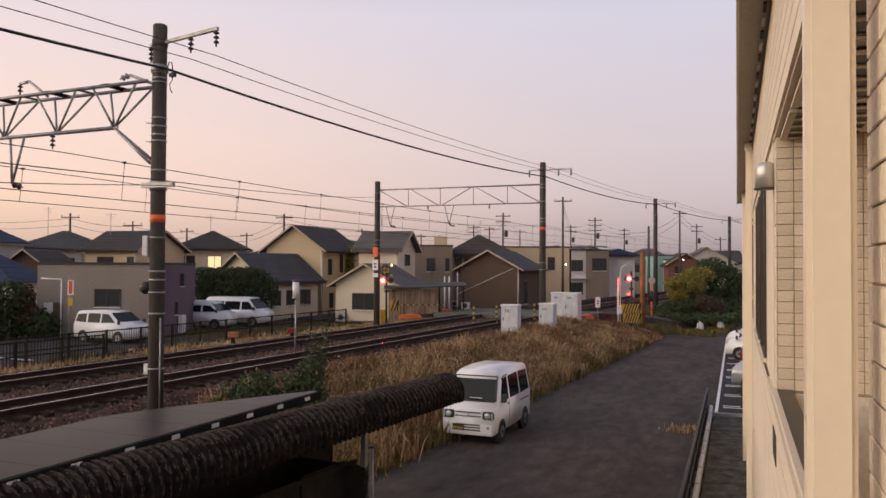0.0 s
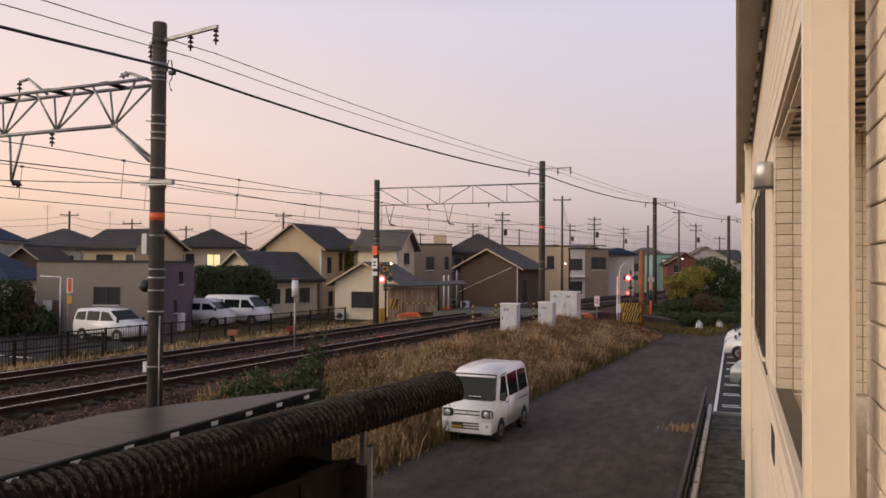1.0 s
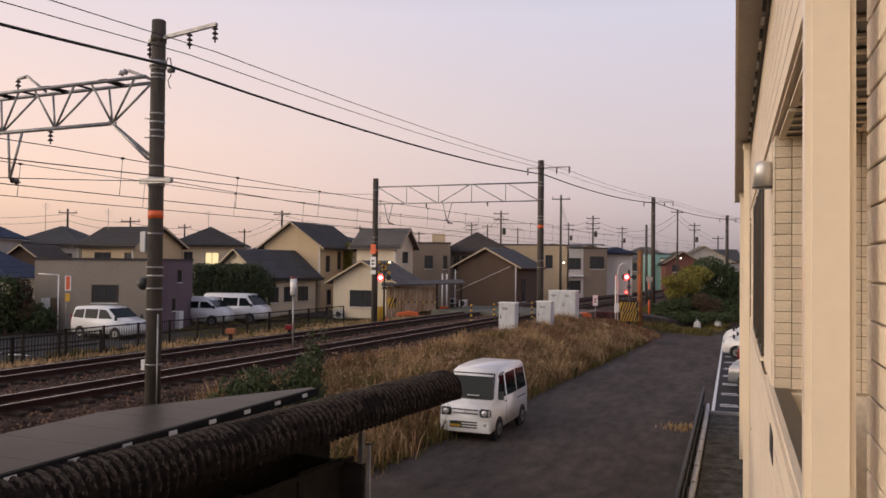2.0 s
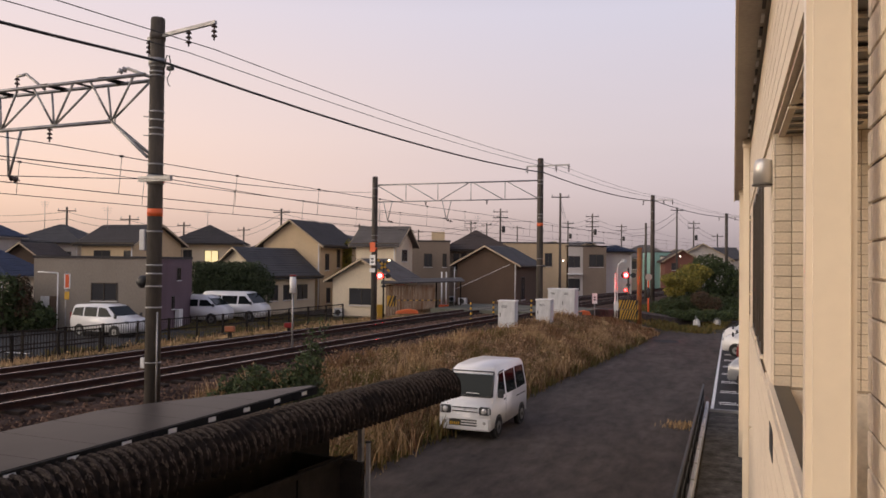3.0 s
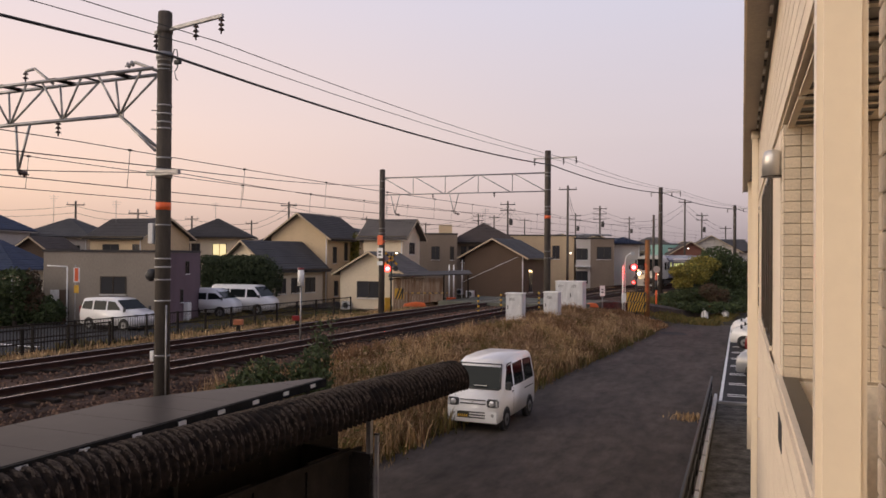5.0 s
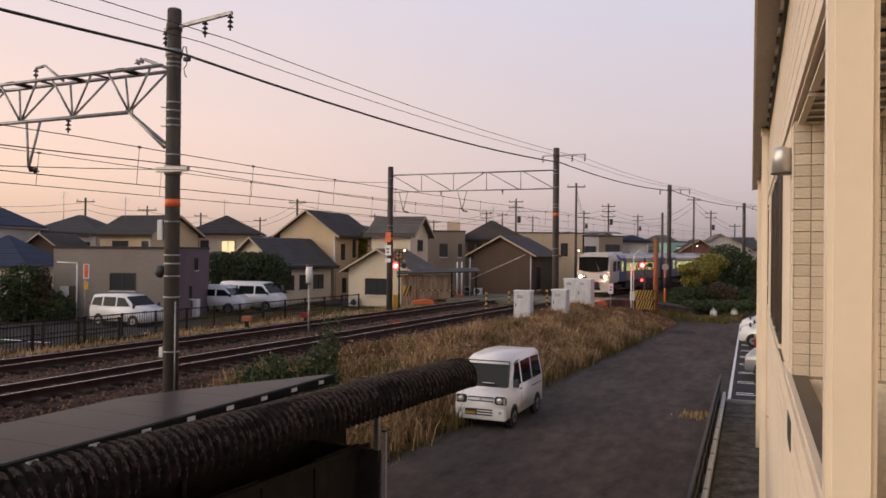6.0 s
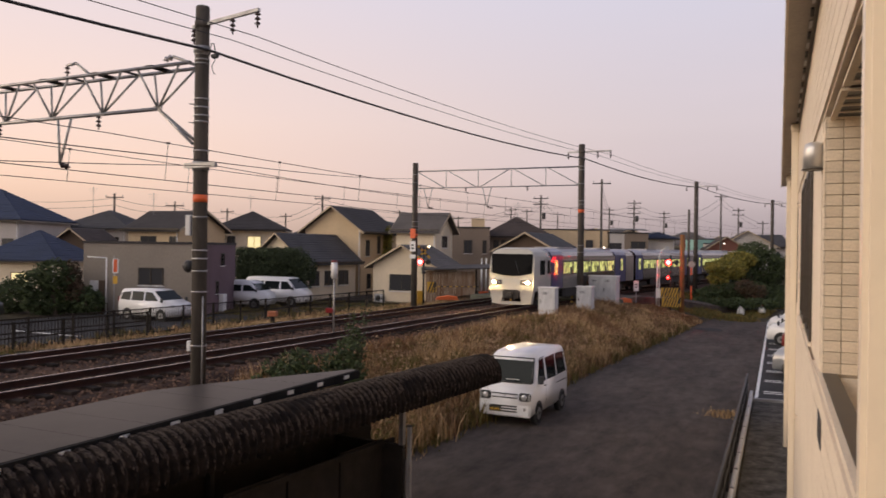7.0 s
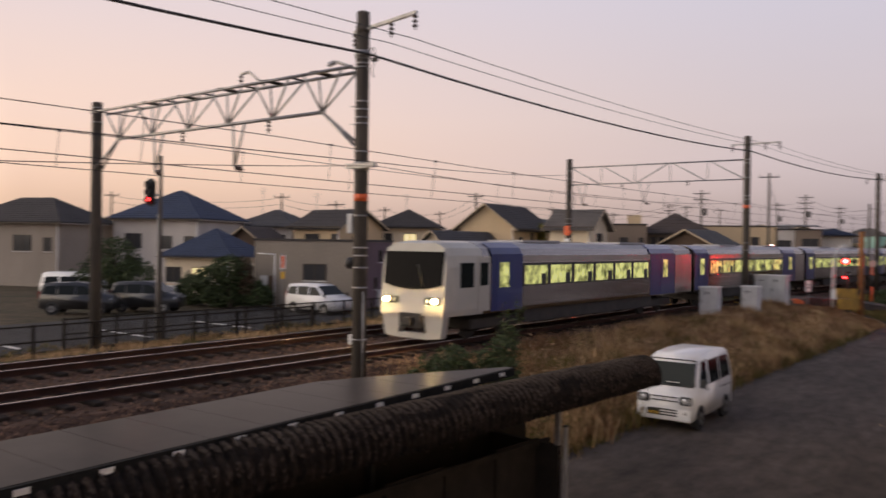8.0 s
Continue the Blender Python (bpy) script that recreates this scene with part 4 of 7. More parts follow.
def neighbourhood():
    fb = house("flat_building", "low grey rendered flat-roofed building beside the line", hp(179, 46), 7.35, 5.6, 4.15, 4.2, "flat", "grey", "dark", [("s", 0.4, 1.75, 1.4, 0.95), ("e", 3.0, 2.9, 0.6, 0.7), ("e", 2.0, 1.2, 0.4, 0.7)], cat="building")
    part("side_cladding", box(nb(), 3.68, 3.7, 0.0, 5.6, -0.4, 4.14), W_["purple"], fb, "mauve rendered side")
    part("door", box(nb(), -3.25, -2.75, -0.04, -0.01, 0, 1.95), "cabinet", fb)
    part("door_leaf", box(nb(), -2.72, -2.2, -0.05, -0.01, 0, 1.95), W_["brown"], fb)
    b = nb()
    tube(b, (-3.2, -0.5, 3.35), (-0.35 - 1.7, -0.5, 3.3), 0.04)
    tube(b, (-2.05, -0.5, 3.3), (-2.05, -0.5, -0.3), 0.04)
    part("canopy_pipe", b, "white", fb)
    part("cooler", bevel(box(nb(), 3.72, 4.0, 2.3, 3.0, 0.0, 1.1), 0.03, 1), "white", fb)
    house("house", "blue-tiled low house with a lit window", hp(-56, 54), 5.4, 5.6, 2.95, 5.05, "hip", "cream", "blue", [("s", 0.2, 0.9, 1.2, 1.1, 1), ("s", 2.2, 0.9, 0.9, 1.1), ("s", -2.0, 0.9, 1.2, 1.1)])
    house("house", "white two-storey house under a blue tiled hip roof", hp(-150, 63), 8.6, 8.2, 6.05, 8.75, "hip", "white", "blue", [("s", -2.2, 3.3, 1.6, 1.3), ("s", 1.0, 3.3, 1.3, 1.1), ("s", 3.4, 3.7, 0.9, 0.7), ("s", -2.2, 0.8, 1.6, 1.6)])
    house("house", "white two-storey house under a dark tiled roof", hp(-500, 57), 10.3, 7, 5.5, 7.7, "hip", "stone", "dark", [("s", 1.5, 3.0, 1.7, 1.3), ("s", 4.0, 3.0, 0.7, 1.1), ("s", -2, 3.0, 1.6, 1.3)])
    house("house", "two-storey house with slate grey hip roof", hp(84, 72), 6.2, 7, 5.6, 7.35, "hip", "white", "slate", [("s", 1.8, 3.6, 1.2, 1.1), ("s", -1.2, 3.6, 0.9, 1.1)])
    house("house", "brown two-storey house under a dark gable roof", hp(195, 68, 0.6, -18), 5.4, 6.5, 5.6, 7.2, "gable_x", "tan", "dark", [("s", -0.5, 3.7, 1.6, 1.1), ("e", 2.2, 3.6, 0.6, 1.0), ("s", 2.1, 3.7, 0.6, 1.1)])
    house("house", "dark brown roofed small house behind", hp(45, 64), 4, 5, 3.9, 5.4, "gable_y", "brown", "brown")
    house("house", "cream two-storey house with dark hip roof and lit window", hp(368, 76, 0.6, 8), 6.3, 6.3, 5.75, 7.6, "hip", "cream", "dark", [("s", 0.6, 3.7, 1.2, 1.3, 1), ("s", -1.6, 3.7, 0.7, 1.3), ("s", 2.5, 3.9, 0.4, 1.2, 1), ("s", -2.5, 3.7, 0.6, 1.3)])
    house("house", "beige gabled two-storey house with dark tiled roof", hp(521, 67, 0.6, -17), 5.3, 7.5, 5.7, 7.6, "gable_y", "tan", "dark", [("s", -0.3, 3.9, 0.9, 1.0), ("e", 1.3, 3.4, 0.6, 1.3), ("e", 3.6, 3.6, 0.5, 1.5), ("e", 1.6, 0.6, 0.6, 1.2)])
    house("house", "low cream house under a grey tiled gable roof", hp(424, 60.5, 0.6, -27), 5.0, 6.6, 3.2, 5.15, "gable_y", "cream", "slate", [("e", 1.2, 1.1, 1.1, 1.1), ("e", 3.0, 1.1, 0.9, 1.1), ("e", 4.9, 1.1, 1.2, 1.1)])
    h = house("house", "two-storey cream house under a grey gable roof", hp(670, 66, 0.6, -16), 3.5, 4.4, 5.75, 7.15, "gable_x", "cream", "grey", [("e", 2.2, 4.2, 1.2, 0.9)])
    house("house", "single-storey cream front wing with a gabled grey roof", hp(648, 58.5, 0.6, -20), 5.0, 4.4, 2.95, 4.35, "gable_y", "cream", "grey", [("s", -0.1, 0.95, 1.9, 1.15), ("e", 2.4, 1.0, 1.3, 1.0)])
    bx = house("house", "brown boxy two-storey house with narrow windows", hp(757, 77), 4.8, 7, 6.1, 6.3, "flat", "brownbox", "dark", [("s", 0.3, 3.7, 0.7, 1.2), ("s", 1.9, 3.7, 0.3, 1.2)])
    part("roof_room", box(nb(), 0.6, 1.9, 1.0, 3.0, 6.25, 7.1), W_["tan"], bx)
    house("house", "dark hip-roofed two-storey house", hp(850, 82), 6.6, 7, 5.5, 7.6, "hip", "brownbox", "brown", [("s", -2.2, 3.4, 0.5, 1.6), ("s", -1.4, 3.4, 0.5, 1.6), ("s", -0.6, 3.4, 0.5, 1.6)])
    sh = house("barn", "dark brown boarded barn with a grey tiled gable roof", hp(866, 68.5, 1.0, -24), 5.5, 6.2, 3.75, 5.2, "gable_y", "brown", "slate", [("e", 1.6, 0.6, 0.9, 1.9)], cat="barn")
    part("downpipe", tube(nb(), (-2.85, -0.3, 0), (-2.85, -0.3, 3.3), 0.045), "white", sh)
    part("stay_rope", tube(nb(), (-2.75, -0.35, 1.4), (2.3, -0.5, 3.6), 0.02), "white", sh)
    house("house", "long beige house under a flat dark roof", hp(950, 88, 0.8), 7.6, 7, 6.1, 6.3, "flat", "tan", "dark", [("s", 1.6, 3.6, 0.7, 1.4)])
    ap = house("apartment_house", "white and brown two-storey apartment house with solar panels", hp(1043, 88, 0.8), 4.4, 7, 5.8, 6.0, "flat", "white", "dark", [("s", -1.35, 3.5, 1.2, 1.2), ("s", 1.1, 3.6, 1.5, 1.3), ("s", -1.35, 0.9, 1.2, 1.3)], cat="apartment house")
    part("brown_cladding", box(nb(), -0.4, 2.21, -0.012, -0.003, -0.4, 5.79), W_["brownbox"], ap, "brown siding")
    part("balcony", box(nb(), -2.1, -0.5, -0.7, -0.02, 2.7, 2.85), "white", ap)
    for k in range(4):
        part("solar_panel", box(nb(), -1.9 + k, -1.0 + k, 0.2, 2.2, 6.16, 6.2, pose(0, 0, 0, 6, 0, 0)), "panel", ap)
    house("house", "pale house with low blue roof", hp(1100, 90, 0.8), 3.0, 7, 5.4, 6.1, "hip", "white", "blue")
    house("house", "teal and white rendered building", hp(1178, 112, 0.8), 2.6, 6, 5.6, 5.7, "flat", "teal", "slate")
    part_wall = house("house", "white annex building beside the teal one", hp(1186, 111, 0.8), 1.4, 5, 5.0, 5.2, "flat", "white", "slate")
    house("house", "brick red house with a shallow tan roof", hp(1213, 108, 0.8, -6), 4.6, 6, 4.6, 6.0, "gable_y", "brick", "brown", [("s", -1.0, 3.2, 0.8, 0.9)])
    house("house", "pale two-storey house with a dark slate roof", hp(1283, 118, 0.8), 5.8, 7, 4.9, 6.6, "gable_x", "white", "slate", [("s", -1.2, 3.0, 1.4, 1.0), ("s", 1.2, 3.0, 1.0, 1.0)])
    # more roofs in the distance
    rng = random.Random(11)
    for k in range(34):
        px = -420 + k * 52 + rng.uniform(-14, 14)
        Y = rng.uniform(95, 170)
        w = rng.uniform(6, 9)
        house("far_house", "distant house among many low roofs", hp(px, Y, 0.6, rng.uniform(-20, 20)), w, 7, rng.uniform(5.0, 5.6), rng.uniform(6.6, 7.6), rng.choice(["hip", "gable_x", "gable_y"]), rng.choice(["white", "tan", "grey", "cream", "brownbox"]), rng.choice(["dark", "grey", "slate", "brown", "blue"]), [("s", -1.5, 3.4, 1.2, 1.1), ("s", 1.5, 3.4, 1.2, 1.1)])
    for px, Y, a, c in ((84, 75.5, 7.9, 10.2), (372, 79, 8.15, 9.8), (195, 71, 7.7, 9.4), (676, 68, 7.5, 8.9), (850, 85.5, 8.1, 9.8)):
        antenna(px, Y, a, c)
    # rusty sheet shed by the crossing
    t = thing("sheet_fence", hp(732, 56.3, 0.85, 3), "rusty corrugated sheet fence under a dark lean-to roof", "fence")
    for k in range(18):
        part("sheet", box(nb(), -1.75 + k * 0.195, -1.75 + k * 0.195 + 0.185, -0.03 * (k % 2), 0.03, 0, 2.25), "rust", t)
    part("lean_to_roof", box(nb(), -2.0, 3.9, -0.5, 3.0, 2.4, 2.48, pose(0, 0, 0, 3, -2, 0)), R_["dark"], t)
    for x in (-1.8, 1.9, 3.7):
        part("post", box(nb(), x, x + 0.1, 2.5, 2.6, -0.2, 2.4), "dark", t)


neighbourhood()


# ---- vehicles ----
def wheel(parent, x, y, r, w=0.17):
    t = part("wheel", tube(nb(), (x - w / 2, y, r), (x + w / 2, y, r), r, n=20), "rubber", parent)
    sx = 1 if x > 0 else -1
    part("rim", tube(nb(), (x + sx * (w / 2 - 0.02), y, r), (x + sx * (w / 2 + 0.008), y, r), r * 0.62, n=16), "rim", t)
    part("hub_cap", tube(nb(), (x + sx * (w / 2), y, r), (x + sx * (w / 2 + 0.02), y, r), r * 0.2, n=10), "trim", t)


def car(name, label, m, W, prof, belt, H, paint, screens, sides, wheels, r, lamps=True, grille=None, group=""):
    """Body from a side outline of (y, z), nose towards +y; it narrows above the belt line."""
    t = thing(name, m, label, "van" if "van" in name else "car", group)
    ys = [p[0] for p in prof]
    fr, bk = max(ys), min(ys)
    side = lambda y, z: W / 2 * (1 - 0.17 * max(0, (z - belt) / (H - belt)))
    # the outline with points where it crosses the belt line
    full = []
    for (y0, z0), (y1, z1) in zip(prof, prof[1:] + prof[:1]):
        full.append((y0, z0))
        if (z0 - belt) * (z1 - belt) < 0:
            f = (belt - z0) / (z1 - z0)
            full.append((y0 + (y1 - y0) * f, belt))
    bm = nb()
    rows = [[bm.verts.new((side(y, z) * a, y, z)) for a in (-1, 1)] for y, z in full]
    n = len(full)
    for i in range(n):
        a, b = rows[i], rows[(i + 1) % n]
        bm.faces.new((a[0], a[1], b[1], b[0]))
    for j in (0, 1):
        bm.faces.new([rows[i][j] for i in range(n) if full[i][1] <= belt + 1e-6])
        bm.faces.new([rows[i][j] for i in range(n) if full[i][1] >= belt - 1e-6])
    bmesh.ops.recalc_face_normals(bm, faces=bm.faces[:])
    es = [e for e in bm.edges if e.calc_face_angle(0) > 0.3]
    bmesh.ops.bevel(bm, geom=es, offset=0.05, segments=3, affect="EDGES", clamp_overlap=True)
    body = part("body", bm, paint, t, smooth=True)
    for sx in (-1, 1):
        for poly in sides:
            b = nb()
            A = [b.verts.new((sx * (side(y, z) + 0.006), y, z)) for y, z in poly]
            B = [b.verts.new((sx * (side(y, z) - 0.03), y, z)) for y, z in poly]
            b.faces.new(A)
            for i in range(len(poly)):
                b.faces.new((A[i], A[(i + 1) % len(poly)], B[(i + 1) % len(poly)], B[i]))
            part("side_window", b, "glass", t)
    for (y0, z0), (y1, z1), nm in screens:
        b = nb()
        d = Vector((0, z1 - z0, -(y1 - y0))).normalized() * 0.012
        if d.y < 0 and nm == "windscreen":
            d = -d
        if d.y > 0 and nm == "rear_window":
            d = -d
        v = [b.verts.new(Vector((sg * (side(y, z) - 0.04), y, z)) + d) for y, z, sg in ((y0, z0, -1), (y0, z0, 1), (y1, z1, 1), (y1, z1, -1))]
        v2 = [b.verts.new(q.co - d * 3) for q in v]
        b.faces.new(v)
        for i in range(4):
            b.faces.new((v[i], v[(i + 1) % 4], v2[(i + 1) % 4], v2[i]))
        part(nm, b, "glass", t)
    for sx in (-1, 1):
        for y in wheels:
            part("wheel_arch", tube(nb(), (sx * (W / 2 - 0.15), y, r + 0.02), (sx * (W / 2 + 0.004), y, r + 0.02), r + 0.055, n=20), "trim", t)
            wheel(t, sx * (W / 2 - 0.075), y, r)
        part("mirror", bevel(box(nb(), sx * (W / 2 + 0.02), sx * (W / 2 + 0.16), fr - 0.62, fr - 0.52, belt + 0.02, belt + 0.24), 0.02, 1), "trim", t)
    return t


def kei_van(m):
    prof = [(-1.66, 0.28), (-1.69, 0.75), (-1.66, 1.2), (-1.56, 1.78), (-1.42, 1.87), (-0.2, 1.91), (0.75, 1.87), (0.98, 1.79), (1.36, 1.1), (1.43, 1.0), (1.62, 0.92), (1.67, 0.6), (1.68, 0.25)]
    sides = [[(1.1, 1.08), (1.02, 1.3), (0.78, 1.66), (0.42, 1.68), (0.42, 1.08)], [(0.3, 1.08), (0.3, 1.68), (-0.55, 1.7), (-0.55, 1.08)], [(-0.65, 1.08), (-0.65, 1.7), (-1.42, 1.68), (-1.5, 1.1)]]
    t = car("kei_van", "white boxy delivery van parked on the asphalt yard", m, 1.475, prof, 1.05, 1.91, "vanpaint", [((0.99, 1.74), (1.36, 1.12), "windscreen"), ((-1.585, 1.68), (-1.67, 1.15), "rear_window")], sides, (1.02, -1.12), 0.27)
    for sx in (-1, 1):
        lamp = part("headlight", bevel(box(nb(), sx * 0.4, sx * 0.715, 1.58, 1.69, 0.66, 0.88), 0.03, 2), "trim", t, "dark-bezelled headlight")
        part("reflector", lathe(nb(), [(0.085, 0), (0.08, 0.02), (0.03, 0.03)], 14, pose(sx * 0.55, 1.685, 0.775, -90, 0, 0)), "lampglass", lamp)
        part("door_seam", box(nb(), sx * 0.7355, sx * 0.7395, 0.355, 0.37, 0.4, 1.05), "trim", t)
        part("door_handle", bevel(box(nb(), sx * 0.735, sx * 0.755, 0.42, 0.56, 0.93, 0.97), 0.008, 1), "trim", t)
        part("slide_rail", box(nb(), sx * 0.735, sx * 0.742, -1.5, -0.6, 0.86, 0.89), "trim", t)
    for z in (0.73, 0.83):
        part("grille_slot", box(nb(), -0.36, 0.36, 1.655, 1.678, z, z + 0.025), "trim", t)
    part("badge", lathe(nb(), [(0.035, 0), (0.03, 0.012)], 3, pose(0, 1.668, 0.79, -90, 0, 0)), "steel", t)
    for z in (0.36, 0.43, 0.5):
        part("bumper_slot", box(nb(), -0.35, 0.37, 1.672, 1.696, z, z + 0.035), "trim", t)
    pl = part("number_plate", box(nb(), 0.1, 0.43, 1.688, 1.706, 0.36, 0.525), "plate", t, "dark plate with pale bars")
    for x in (0.14, 0.2, 0.26, 0.32, 0.375):
        part("plate_bar", box(nb(), x, x + 0.035, 1.707, 1.71, 0.385, 0.455), "yellow", pl)
    part("bumper", bevel(box(nb(), -0.72, 0.72, 1.5, 1.685, 0.24, 0.6), 0.04, 2), "vanpaint", t)
    part("wiper", tube(nb(), (-0.1, 1.39, 1.1), (0.42, 1.34, 1.16), 0.012, n=5), "trim", t)
    part("cowl", box(nb(), -0.64, 0.64, 1.345, 1.385, 1.085, 1.125), "trim", t)
    for sx in (-1, 1):
        part("screen_border", cable(nb(), [(sx * 0.655, 1.375, 1.11), (sx * 0.6, 1.02, 1.73)], 0.018, 6), "trim", t)
        part("rain_visor", cable(nb(), [(sx * 0.655, 0.86, 1.63), (sx * 0.655, 0.74, 1.71), (sx * 0.655, 0.4, 1.73)], 0.018, 5), "trim", t)
        part("fog_lamp", lathe(nb(), [(0.045, 0), (0.04, 0.012)], 12, pose(sx * 0.56, 1.684, 0.46, -90, 0, 0)), "kerb", t)
        part("indicator", box(nb(), sx * 0.655, sx * 0.705, 1.62, 1.695, 0.69, 0.85), "lampglass", t)
    part("screen_border_top", cable(nb(), [(-0.6, 1.02, 1.735), (0.6, 1.02, 1.735)], 0.016, 6), "trim", t)
    part("dash_paper", box(nb(), -0.3, 0.05, 1.24, 1.262, 1.2, 1.215, pose(0, 0.165, -0.01)), "white", t)


kei_van(pose(1.33, 22.8, 0.03, 0, 0, 157.4))


def minivan(m, label, paint="vanpaint"):
    prof = [(-1.85, 0.3), (-1.9, 0.8), (-1.84, 1.1), (-1.72, 1.6), (-1.6, 1.68), (0.0, 1.72), (0.6, 1.64), (1.25, 1.12), (1.75, 0.98), (1.88, 0.75), (1.9, 0.28)]
    sides = [[(0.98, 1.1), (0.52, 1.52), (0.05, 1.56), (0.05, 1.08)], [(-0.05, 1.08), (-0.05, 1.56), (-0.9, 1.56), (-0.9, 1.08)], [(-1.0, 1.08), (-1.0, 1.55), (-1.6, 1.5), (-1.72, 1.12)]]
    t = car("minivan", label, m, 1.66, prof, 1.0, 1.72, paint, [((0.64, 1.6), (1.24, 1.14), "windscreen"), ((-1.73, 1.55), (-1.83, 1.12), "rear_window")], sides, (1.2, -1.2), 0.3, group="parked vehicles")
    for sx in (-1, 1):
        part("headlight", bevel(box(nb(), sx * 0.5, sx * 0.78, 1.72, 1.87, 0.75, 0.9), 0.03, 1), "lampglass", t)
        part("tail_light", box(nb(), sx * 0.7, sx * 0.8, -1.9, -1.8, 0.85, 1.25), "redpaint", t)
    return t


def box_van(m, label, L=4.6, H=1.98):
    a = L / 2
    prof = [(-a, 0.3), (-a - 0.02, 1.0), (-a + 0.1, H - 0.15), (-a + 0.3, H), (a - 1.3, H), (a - 1.05, H - 0.08), (a - 0.42, 1.2), (a - 0.1, 1.02), (a, 0.7), (a, 0.28)]
    sides = [[(a - 0.62, 1.18), (a - 1.1, H - 0.3), (a - 1.6, H - 0.28), (a - 1.6, 1.15)], [(a - 1.72, 1.15), (a - 1.72, H - 0.28), (a - 2.9, H - 0.28), (a - 2.9, 1.15)], [(a - 3.0, 1.15), (a - 3.0, H - 0.28), (-a + 0.35, H - 0.3), (-a + 0.22, 1.17)]]
    return car("van", label, m, 1.69, prof, 1.1, H, "vanpaint", [((a - 1.03, H - 0.12), (a - 0.43, 1.22), "windscreen"), ((-a + 0.09, H - 0.2), (-a + 0.01, 1.2), "rear_window")], sides, (a - 0.75, -a + 0.9), 0.32, group="parked vehicles")


def place(px, Y, z, rz):
    p = at_px(px, Y, z)
    return pose(p.x, p.y, p.z, 0, 0, rz)


minivan(place(200, 42.5, 0.62, -112), "white compact minivan parked behind the railway fence")
box_van(place(424, 55, 0.6, -108), "white long van parked beside the hedge")
box_van(place(368, 52, 0.6, -102), "silver-white small van parked beside a building", 3.4, 1.85)
minivan(BLD @ pose(1.75, 33.2, 0.03, 0, 0, 84), "silver car parked in the parking lot", "silver")
minivan(BLD @ pose(2.1, 41.6, 0.03, 0, 0, 84), "red car parked in the parking lot", "redpaint")
minivan(BLD @ pose(1.4, 44.4, 0.03, 0, 0, 84), "white car parked in the parking lot")
minivan(BLD @ pose(1.4, 49.6, 0.03, 0, 0, 84), "white car parked in the parking lot")
minivan(pose(-27, 40, 0.62, 0, 0, -80), "black car parked behind the railway fence", "blackpaint")
minivan(pose(-29.5, 37.5, 0.62, 0, 0, -70), "dark car parked behind the railway fence", "blackpaint")
box_van(pose(-35.6, 45, 0.62, 0, 0, -75), "white van parked behind dark cars", 4.2, 1.9)


